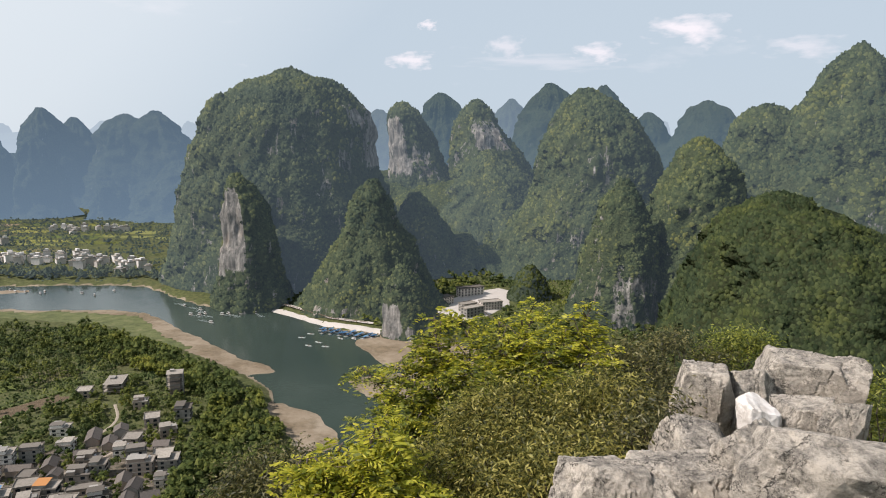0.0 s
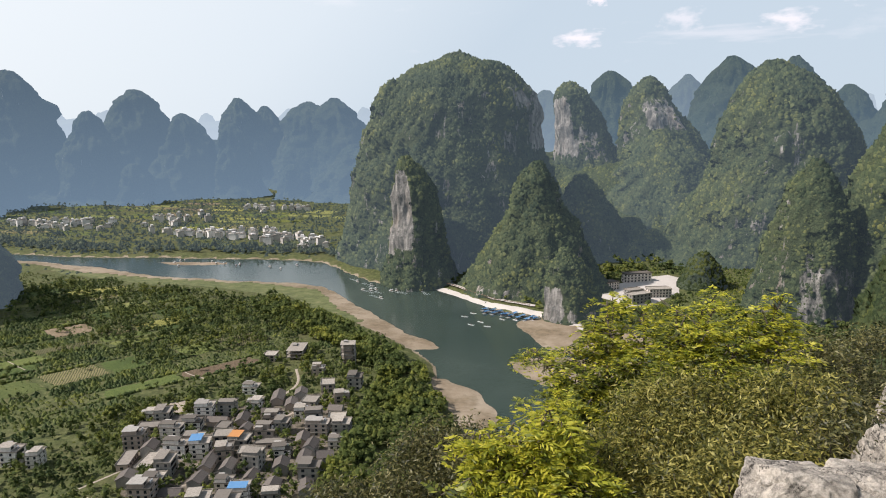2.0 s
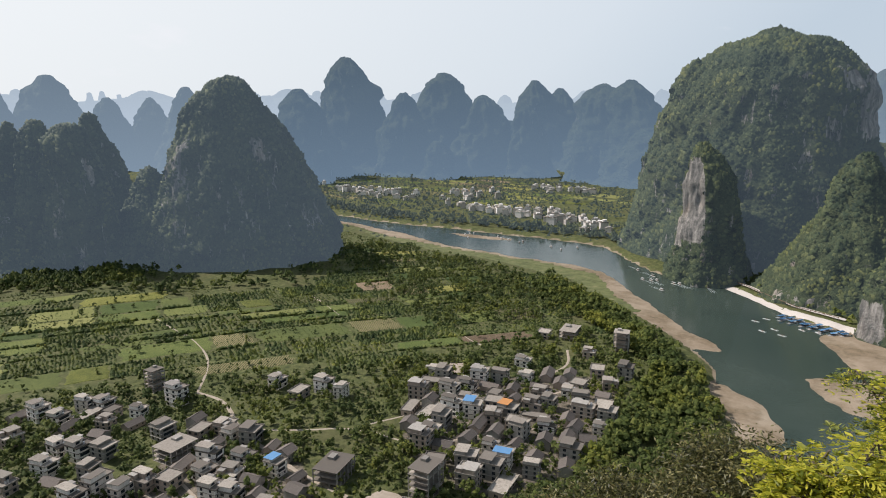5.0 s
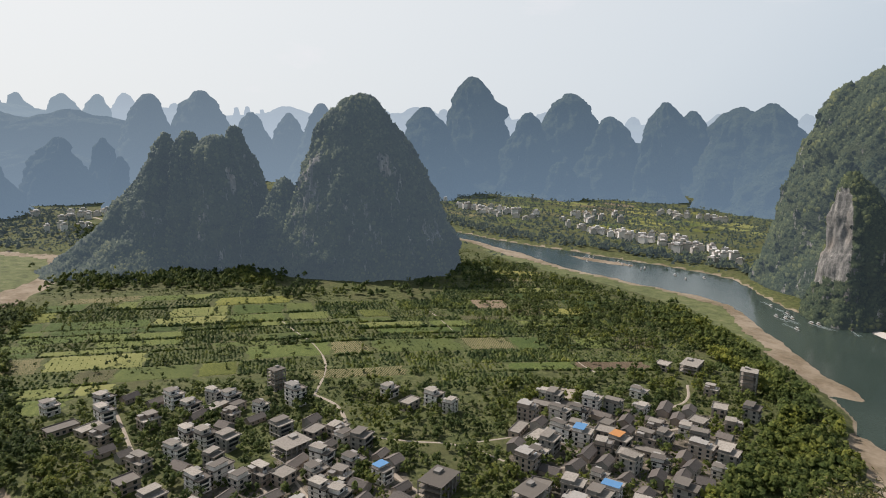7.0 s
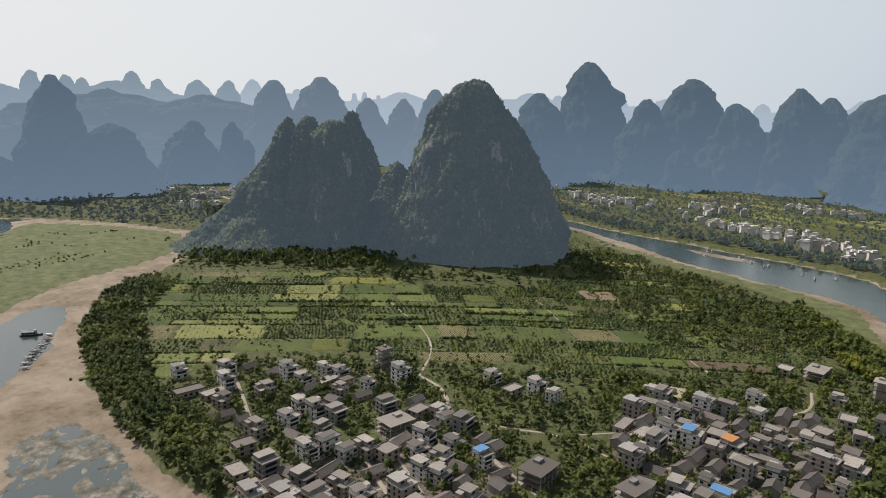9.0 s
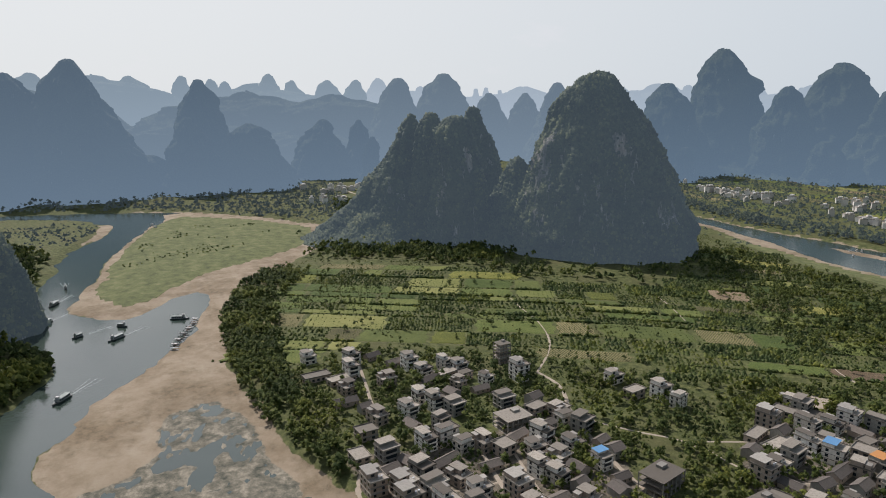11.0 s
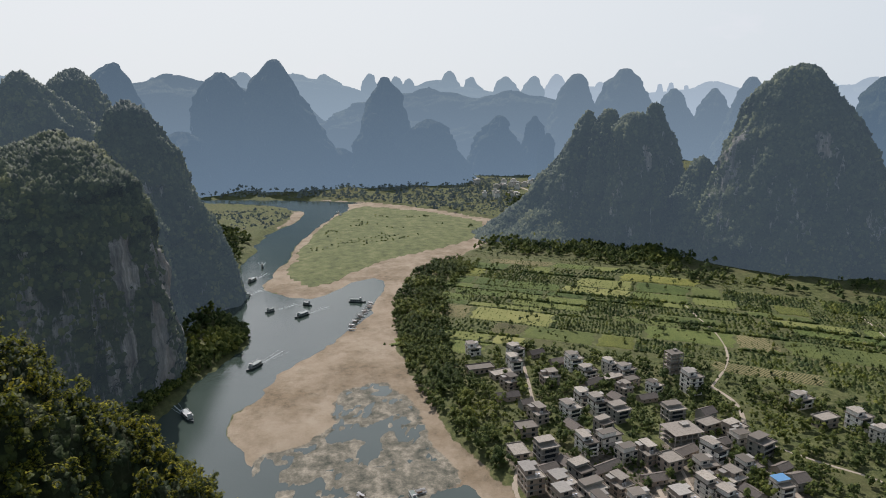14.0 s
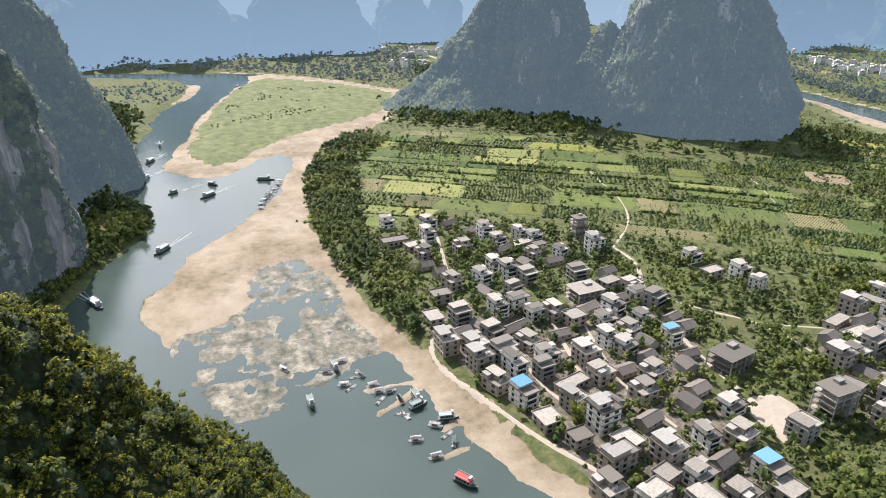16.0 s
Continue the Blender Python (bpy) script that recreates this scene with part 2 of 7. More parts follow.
def hillside(name, air=0.0, color=(0.45, 0.61, 0.74), glow=0.55, deep=1.0, relief=3.0):
    """Scrub-grown limestone: greenery, and pale streaked rock where the rock attribute says so."""
    m = Nodes(name)
    fine, big = m.noise(0.35, 6, 0.7), m.noise(0.012, 4)
    green = m.ramp(fine, [(0.25, (0.018, 0.027, 0.013)), (0.5, (0.042, 0.057, 0.026)), (0.78, (0.085, 0.1, 0.045))])
    green = m.mix(m.ramp(big, [(0.4, (0, 0, 0)), (0.65, (0.6, 0.6, 0.6))]), green, (0.07, 0.08, 0.032))
    # deep below 1 paints the greenery darker, as if in shade
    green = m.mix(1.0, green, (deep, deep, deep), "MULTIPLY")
    streak = m.noise(0.2, 7, 0.72, (1.0, 1.0, 0.12))
    stone = m.ramp(streak, [(0.3, (0.07, 0.07, 0.062)), (0.45, (0.14, 0.135, 0.118)), (0.57, (0.27, 0.255, 0.222)), (0.72, (0.5, 0.475, 0.425))])
    stone = m.mix(m.ramp(m.noise(0.05, 4, 0.6, (1, 1, 0.4)), [(0.52, (0, 0, 0)), (0.72, (0.4, 0.4, 0.4))]), stone, (0.32, 0.235, 0.16))
    mask = m.ramp(m.math("ADD", m.attr("rock"), m.math("MULTIPLY", m.math("SUBTRACT", m.noise(0.10, 6, 0.7, (1, 1, 0.25)), 0.5), 2.0)), [(0.5, (0, 0, 0)), (0.62, (1, 1, 1))])
    c = m.mix(mask, green, stone)
    rough = m.noise(0.3, 7, 0.7) if relief < 5 else m.noise(0.03, 8, 0.72)
    m.finish(c, 0.85, rough, 1.0, relief if relief < 5 else relief * 2.5, 0.08)
    return haze_glow(m, air, color, glow, 0.0007 if air > 0.2 else 0.0) if air else m.mat


HILL = hillside("scrub_and_limestone")
# darker copies of hill and canopy: shade between crowns put into the colour
SHADED_HILL = hillside("shaded_scrub_and_limestone", deep=0.62)
SHADED_TREES = foliage("shaded_canopy", (0.013, 0.022, 0.009), (0.03, 0.043, 0.017), (0.058, 0.072, 0.027))
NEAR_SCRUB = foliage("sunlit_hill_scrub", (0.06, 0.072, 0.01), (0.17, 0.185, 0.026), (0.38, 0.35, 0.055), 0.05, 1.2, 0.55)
# the hills further off: glow painted in for the depth of hazy air
HILL_ACROSS = hillside("hazed_scrub_and_limestone_across_the_river", 0.13)
HILL_SHORE = hillside("hazed_scrub_and_limestone_by_the_river", 0.06)
HILL_PLAIN = hillside("hazed_scrub_and_limestone_against_the_light", 0.18)
HILL_BEHIND = hillside("hazed_scrub_and_limestone_second_row", 0.17)
# the ranges carry the most painted haze, the last ones nearly all glow
RANGE_RIGHT = hillside("hazed_range_away_from_the_light", 0.36, (0.40, 0.61, 0.76), relief=14)
RANGE_NEAR = hillside("hazed_range_one", 0.44, (0.41, 0.61, 0.78), 0.58, relief=16)
RANGE_SUN = hillside("hazed_range_against_the_light", 0.46, (0.44, 0.635, 0.80), 0.58, relief=14)
RANGE_MID = hillside("hazed_range_two", 0.56, (0.47, 0.64, 0.765), 0.64, relief=14)
RANGE_FAR = hillside("hazed_range_three", 0.72, (0.52, 0.67, 0.75), 0.76, relief=10)
RANGE_LAST = hillside("hazed_range_four", 0.83, (0.58, 0.70, 0.76), 0.88, relief=8)
CANOPY_TONES = (0.02, 0.031, 0.013), (0.048, 0.064, 0.025), (0.1, 0.112, 0.042)
TREES = foliage("broadleaf_canopy", *CANOPY_TONES)
# the crowns on those hills, with the same painted haze
TREES_ACROSS = foliage("hazed_canopy_across_the_river", *CANOPY_TONES, air=0.13)
TREES_SHORE = foliage("hazed_canopy_by_the_river", *CANOPY_TONES, air=0.06)
TREES_PLAIN = foliage("hazed_canopy_against_the_light", *CANOPY_TONES, air=0.18)
TREES_BEHIND = foliage("hazed_canopy_second_row", *CANOPY_TONES, air=0.17)
GROVE = foliage("valley_trees", (0.034, 0.052, 0.016), (0.086, 0.116, 0.034), (0.18, 0.2, 0.056), translucent=0.42)
BAMBOO = foliage("bamboo_and_sunlit_broadleaf", (0.045, 0.066, 0.018), (0.11, 0.142, 0.038), (0.22, 0.24, 0.062), 0.03, 0.6, 0.45)
# trees of the far plain, haze painted in as a faint glow
FAR_GROVE = foliage("hazed_far_valley_trees", (0.018, 0.028, 0.014), (0.042, 0.058, 0.026), (0.085, 0.1, 0.042), air=0.09)

m = Nodes("river_water")
mud = m.ramp(m.noise(0.006, 3), [(0.35, (0.028, 0.044, 0.036)), (0.65, (0.05, 0.068, 0.056))])
WATER = m.finish(mud, 0.1, m.math("ADD", m.noise(0.5, 4, 0.6), m.math("MULTIPLY", m.noise(0.05, 3), 1.5)), 0.14, 0.5, 0.3)

m = Nodes("valley_soil")
fine, big, patchy = m.noise(0.25, 6, 0.65), m.noise(0.01, 4), m.noise(0.035, 4)
grass = m.ramp(fine, [(0.3, (0.03, 0.041, 0.014)), (0.5, (0.07, 0.083, 0.028)), (0.7, (0.13, 0.132, 0.054))])
grass = m.mix(m.ramp(patchy, [(0.45, (0, 0, 0)), (0.7, (0.6, 0.6, 0.6))]), grass, (0.085, 0.08, 0.036))
sand = m.ramp(m.math("ADD", m.math("MULTIPLY", m.noise(0.06, 6, 0.7), 0.6), m.math("MULTIPLY", big, 0.4)), [(0.3, (0.155, 0.118, 0.074)), (0.5, (0.25, 0.205, 0.143)), (0.72, (0.33, 0.285, 0.212))])
wet = m.noise(0.022, 6, 0.7)
sand = m.mix(m.ramp(wet, [(0.46, (0, 0, 0)), (0.6, (0.75, 0.75, 0.75))]), sand, m.ramp(m.noise(0.2, 6, 0.75), [(0.35, (0.075, 0.062, 0.036)), (0.6, (0.19, 0.145, 0.09))]))
weed = m.ramp(m.noise(0.12, 7, 0.75), [(0.35, (0.045, 0.052, 0.04)), (0.5, (0.14, 0.132, 0.1)), (0.66, (0.31, 0.28, 0.215))])
edge = m.math("MULTIPLY", m.math("SUBTRACT", m.noise(0.08, 6, 0.7), 0.5), 1.1)
c = m.mix(m.ramp(m.math("ADD", m.attr("sand"), edge), [(0.44, (0, 0, 0)), (0.56, (1, 1, 1))]), grass, sand)
c = m.mix(m.ramp(m.math("ADD", m.attr("town"), m.math("MULTIPLY", edge, 0.8)), [(0.4, (0, 0, 0)), (0.6, (1, 1, 1))]), c, m.ramp(m.noise(0.3, 6, 0.7), [(0.35, (0.05, 0.052, 0.035)), (0.5, (0.115, 0.1, 0.075)), (0.7, (0.22, 0.19, 0.145))]))
c = m.mix(m.ramp(m.math("ADD", m.attr("weed"), edge), [(0.44, (0, 0, 0)), (0.56, (1, 1, 1))]), c, weed)
c = m.mix(m.ramp(m.math("ADD", m.attr("meadow"), edge), [(0.44, (0, 0, 0)), (0.56, (1, 1, 1))]), c,
          m.ramp(m.noise(0.09, 6, 0.7), [(0.3, (0.055, 0.07, 0.03)), (0.52, (0.11, 0.125, 0.05)), (0.75, (0.18, 0.175, 0.085))]))
GROUND = m.finish(c, 0.9, m.noise(0.4, 6, 0.7), 0.5, 0.8, 0.15)

# ---------------------------------------------------------------- valley floor and river
BANK_OUTER = [(-1310, -600), (-1222, -320), (-1180, -170), (-1120, -105), (-1050, -92), (-960, -108), (-884, -131), (-778, -126), (-685, -127), (-609, -127), (-567, -120), (-519, -84), (-487, -81), (-446, -98), (-402, -114), (-359, -121),
              (-290, -112), (-200, -70), (-110, 10), (-40, 110), (20, 220), (48, 330), (38, 430), (50, 520), (22, 562), (-23, 577), (-47, 602), (-109, 627), (-144, 663), (-198, 706),
              (-236, 692), (-309, 752), (-374, 806), (-476, 802), (-600, 785), (-720, 764), (-822, 766), (-1000, 790), (-1250, 870)]
BANK_INNER = [(-1250, 800), (-1000, 735), (-798, 728), (-681, 700), (-499, 652), (-385, 646), (-305, 616), (-243, 562), (-205, 539), (-157, 501), (-123, 461), (-97, 410), (-78, 373), (-66, 310),
              (-80, 240), (-108, 170), (-140, 122), (-173, 95), (-198, 86), (-223, 78), (-250, 70), (-284, 59), (-324, 46), (-380, 30), (-461, 22), (-555, 22), (-603, 33), (-681, 55), (-751, 118),
              (-850, 180), (-947, 223), (-994, 191), (-1053, 138), (-1119, 70), (-1202, -16), (-1236, -150), (-1262, -320), (-1360, -600)]
BED = rounded(BANK_OUTER + BANK_INNER, 1)
BAR = rounded([(-1190, -20), (-1078, -8), (-1005, -31), (-902, -66), (-786, -79), (-684, -87), (-643, -98), (-617, -79), (-604, -57), (-596, -36), (-633, -22), (-662, -6), (-669, 24), (-608, 20), (-529, -1),
               (-480, -22), (-443, -45), (-403, -60), (-381, -75), (-354, -78), (-323, -57), (-300, -47), (-322, -40), (-316, -24), (-350, -15), (-382, -21), (-408, 6), (-378, 22), (-345, 33), (-310, 40),
               (-289, 50), (-262, 54), (-234, 62), (-205, 75), (-173, 85), (-135, 122), (-200, 110), (-284, 80), (-380, 50), (-461, 40), (-603, 55), (-681, 75), (-751, 140), (-915, 240), (-1119, 95)], 1)
ISLE = rounded([(-705, -74), (-660, -67), (-633, -49), (-650, -28), (-697, -6), (-743, 32), (-788, 89), (-822, 129), (-909, 182), (-976, 179), (-1032, 135), (-1096, 68), (-1142, -6), (-1015, -38), (-901, -57), (-800, -72)])
BEACH = rounded([(-900, 742), (-681, 722), (-521, 681), (-404, 681), (-328, 681), (-268, 637), (-224, 590), (-174, 540), (-123, 507), (-131, 498), (-160, 492), (-250, 545), (-320, 600), (-390, 630), (-500, 635), (-690, 680)], 1)
COVE = rounded([(-925, -121), (-1000, -92), (-1080, -82), (-1110, -100), (-1000, -128)], 1)
SPIT = rounded([(-112, 442), (-84, 428), (-57, 380), (-75, 365), (-105, 395), (-120, 430)], 1)
SHOAL = rounded([(-84, 586), (-64, 600), (-22, 588), (40, 570), (70, 517), (-19, 513), (-45, 512)], 1)
SHOAL_B = rounded([(-70, 478), (-47, 440), (-10, 440), (60, 500), (-30, 503), (-60, 495)], 1)
MIDBAR = rounded([(-600, 752), (-505, 775), (-467, 771), (-532, 745)], 1)
LAGOON = rounded([(-386, -24), (-414, 11), (-378, 24), (-345, 34), (-310, 41), (-287, 52), (-276, 30), (-262, 10), (-246, -9), (-250, -30), (-272, -40), (-289, -50), (-324, -54), (-330, -30), (-350, -18)], 1)
FINGERS = [((-255, 69), (-255, 33)), ((-253, 60), (-236, 36)), ((-236, 77), (-215, 48)), ((-226, 83), (-217, 58)), ((-211, 86), (-202, 56)), ((-287, 51), (-279, 25))]


QUARTER_A = [(-310, 66), (-292, 140), (-330, 190), (-250, 200), (-200, 175), (-140, 165), (-150, 105), (-202, 98), (-260, 76)]
QUARTER_B = [(-262, 300), (-215, 360), (-165, 400), (-140, 330), (-135, 270), (-150, 225), (-215, 235)]


def valley(x, y):
    """Height of the valley floor and its cover: sand, weed, meadow."""
    q = np.stack([x, y, np.zeros_like(x)], -1)
    wx = x + (fbm(q / 42, 3) - 0.5) * 16 + (fbm(q / 11, 5) - 0.5) * 7
    wy = y + (fbm(q / 42, 4) - 0.5) * 16 + (fbm(q / 11, 6) - 0.5) * 7
    bed = inside(BED, wx, wy)
    far = np.hypot(x, y)
    land = 3.2 + 2.5 * smoothstep(0, 120, -bed) + (fbm(q / 90, 8) - 0.5) * 2.0
    z = np.where(bed > 0, -np.clip(bed * 0.09, 0, 1.6) - 0.05, 0.5 + (land - 0.5) * smoothstep(0, 9, -bed))
    sand = 0.75 * smoothstep(-5, 1, bed) * smoothstep(-78, -60, y)
    for poly, top, slope in ((BAR, 1.1, 0.05), (BEACH, 1.2, 0.06), (SPIT, 1.0, 0.08), (SHOAL, 1.0, 0.06), (SHOAL_B, 0.9, 0.08), (MIDBAR, 0.6, 0.05), (COVE, 0.9, 0.05)):
        s = inside(poly, wx, wy)
        z = np.where((bed > -1) & (s > -8), np.maximum(z, np.clip(s * slope, -0.6, top) + 0.03), z)
        sand = np.maximum(sand, smoothstep(-2, 2, s) * smoothstep(-8, -1, bed))
    for (ax, ay), (bx, by) in FINGERS:
        dx, dy = bx - ax, by - ay
        t = np.clip(((wx - ax) * dx + (wy - ay) * dy) / (dx * dx + dy * dy), 0, 1)
        d = np.hypot(x + (wx - x) * 0.35 - ax - t * dx, y + (wy - y) * 0.35 - ay - t * dy)
        z = np.maximum(z, np.clip(0.9 - d * 0.4, -3, 0.8))
        sand = np.maximum(sand, smoothstep(4, 2.2, d))
    isle = inside(ISLE, wx, wy)
    z = np.where(isle > -6, np.maximum(z, 1.1 + np.clip(isle * 0.06, 0, 1.3)), z)
    lag = inside(LAGOON, wx, wy)
    shallow = 0.03 + 0.55 * (fbm(q / 16, 12, 4) - 0.5) + 0.45 * (fbm(q / 4.5, 13, 3) - 0.5)
    z = np.where((lag > 0) & (bed > 0), shallow, z)
    weed = smoothstep(-6, 4, lag) * (bed > 0)
    meadow = smoothstep(-2, 3, isle)
    strip = inside([(-720, 690), (-520, 672), (-400, 672), (-310, 655), (-250, 590), (-205, 545), (-260, 560), (-320, 612), (-400, 632), (-560, 640)], wx, wy)
    meadow = np.maximum(meadow, smoothstep(-3, 6, strip))
    sand = np.where(meadow > 0.5, 0, sand)
    town = np.maximum(smoothstep(-6, 6, inside(QUARTER_A, x, y)), smoothstep(-6, 6, inside(QUARTER_B, x, y))) * 0.75
    z = z + smoothstep(1500, 5000, far) * 12
    return z, sand, weed, meadow, town


def ground_patch(a0, a1, na, r0, r1, nr):
    rr = r0 * (r1 / r0) ** np.linspace(0, 1, nr)
    aa = np.radians(np.linspace(a0, a1, na))
    r, a = np.meshgrid(rr, aa, indexing="ij")
    x, y = (-r * np.sin(a)).ravel(), (r * np.cos(a)).ravel()
    return x, y


x1, y1 = ground_patch(-42, 124, 560, 120, 4900, 290)
x2, y2 = ground_patch(124, 318, 60, 120, 4900, 40)
gx, gy = np.concatenate([x1, x2]), np.concatenate([y1, y2])
gz, g_sand, g_weed, g_meadow, g_town = valley(gx, gy)
f1, f2 = grid_faces(290, 560), grid_faces(40, 60) + len(x1)
ground = new("ground", mesh_of("ground", np.stack([gx, gy, gz], -1), np.vstack([f1, f2])[:, ::-1], GROUND, True, {"sand": g_sand, "weed": g_weed, "meadow": g_meadow, "town": g_town}))
tagged(ground, "flat valley floor of soil, grass and pale river sand", "ground", kind="structure")

aw = np.radians(np.arange(0, 360, 10))
wv = np.vstack([[[-450, 350, 0]], np.stack([-450 + 1700 * np.cos(aw), 350 + 1700 * np.sin(aw), 0 * aw], -1)])
river = new("river", mesh_of("river", wv, [(0, 1 + i, 1 + (i + 1) % 36) for i in range(36)], WATER))
tagged(river, "calm dark green river water winding between sandbars", "river", kind="structure")


def valley_z(x, y):
    z, *_ = valley(np.atleast_1d(np.float64(x)), np.atleast_1d(np.float64(y)))
    return z


# ---------------------------------------------------------------- hills
ICO_V = np.array([(0, 0, 1), (0, 0, -1)] + [(0.894 * math.cos(a * 1.2566 + o), 0.894 * math.sin(a * 1.2566 + o), h) for h, o in ((0.447, 0), (-0.447, 0.6283)) for a in range(5)])
ICO_F = np.array([f for i in range(5) for f in ((0, 2 + i, 2 + (i + 1) % 5), (1, 7 + (i + 1) % 5, 7 + i), (2 + i, 7 + i, 2 + (i + 1) % 5), (7 + i, 7 + (i + 1) % 5, 2 + (i + 1) % 5))])


ICO_F = ICO_F[[k for k, f in enumerate(ICO_F) if 1 not in f]]


def clumps(points, sizes, rng, flat=0.85, rough=0.28):
    """Leafy clumps as one soup of small uneven crowns."""
    n = len(points)
    a = rng.uniform(0, 6.283, n)
    v = ICO_V[None] * (1 + rng.uniform(-rough, rough, (n, 12, 1)))
    c, s = np.cos(a)[:, None], np.sin(a)[:, None]
    v = np.stack([v[..., 0] * c - v[..., 1] * s, v[..., 0] * s + v[..., 1] * c, v[..., 2] * flat], -1)
    v = v * np.asarray(sizes)[:, None, None] + np.asarray(points)[:, None, :]
    f = (ICO_F[None] + (np.arange(n) * 12)[:, None, None]).reshape(-1, 3)
    return v.reshape(-1, 3), f


BUD_V = np.array([(0, 0, 0.85)] + [(math.cos(a * 1.2566), math.sin(a * 1.2566), -0.25) for a in range(5)])
BUD_F = np.array([(0, 1 + i, 1 + (i + 1) % 5) for i in range(5)])


def buds(points, sizes, rng, rough=0.35, lean=None):
    """Crowns seen from far off: small uneven caps, smoothly shaded. lean: the slope's normal at each, from which the crown grows half outwards, half up."""
    n = len(points)
    a = rng.uniform(0, 6.283, n)
    v = BUD_V[None] * (1 + rng.uniform(-rough, rough, (n, 6, 1)))
    v[:, 0, :2] += rng.uniform(-0.4, 0.4, (n, 2))
    c, s = np.cos(a)[:, None], np.sin(a)[:, None]
    v = np.stack([v[..., 0] * c - v[..., 1] * s, v[..., 0] * s + v[..., 1] * c, v[..., 2]], -1)
    if lean is not None:
        up = lean + (0, 0, 0.45)
        up /= np.linalg.norm(up, axis=1, keepdims=True) + 1e-9
        side = np.cross(up, (0.31, 0.87, 0.11))
        side /= np.linalg.norm(side, axis=1, keepdims=True) + 1e-9
        fore = np.cross(up, side)
        v = v[..., 0:1] * side[:, None] + v[..., 1:2] * fore[:, None] + v[..., 2:3] * up[:, None]
    v = v * np.asarray(sizes)[:, None, None] + np.asarray(points)[:, None, :]
    return v.reshape(-1, 3), (BUD_F[None] + (np.arange(n) * 6)[:, None, None]).reshape(-1, 3)


def scatter_on(verts, faces, keep, per_m2, rng, limit):
    """Random points on the faces of a grid where keep allows."""
    a, b, c, d = (verts[faces[:, k]] for k in range(4))
    area = np.linalg.norm(np.cross(c - a, d - b), axis=1) / 2 * keep
    n = int(min(limit, area.sum() * per_m2))
    if n < 1:
        return np.zeros((0, 3)), np.zeros((0, 3))
    f = rng.choice(len(faces), n, p=area / area.sum())
    s, t = rng.random((n, 1)), rng.random((n, 1))
    nrm = np.cross(c[f] - a[f], d[f] - b[f])
    nrm /= np.linalg.norm(nrm, axis=1, keepdims=True) + 1e-9
    return (1 - s) * ((1 - t) * a[f] + t * b[f]) + s * ((1 - t) * d[f] + t * c[f]), nrm * np.where(nrm[:, 2:] < 0, -1, 1)


def flanks(shape, base, n):
    """Heights, half widths and middles of a hill's rings, evenly spaced along its outline. shape: (height, left, right) from the top down."""
    z, lo, hi = (np.array(c, float) for c in zip(*shape))
    half, mid = (hi - lo) / 2, (hi + lo) / 2
    if z[-1] > base:
        slope = (half[-1] - half[-2]) / (z[-2] - z[-1])
        z, half, mid = np.append(z, base), np.append(half, half[-1] + slope * (z[-1] - base)), np.append(mid, mid[-1])
    t = np.linspace(0, 1, 8)[:-1]
    cap = half[0] * np.sin(t * np.pi / 2)
    rise = half[0] * 0.35 * np.cos(t * np.pi / 2)
    z, half, mid = np.append(z[0] + rise, z), np.append(cap, half), np.append(np.full(7, mid[0]), mid)
    way = np.append(0, np.cumsum(np.hypot(np.diff(half), np.diff(z))))
    s = np.linspace(way[-1], 0, n)
    return np.interp(s, way, z), np.interp(s, way, half), np.interp(s, way, mid)


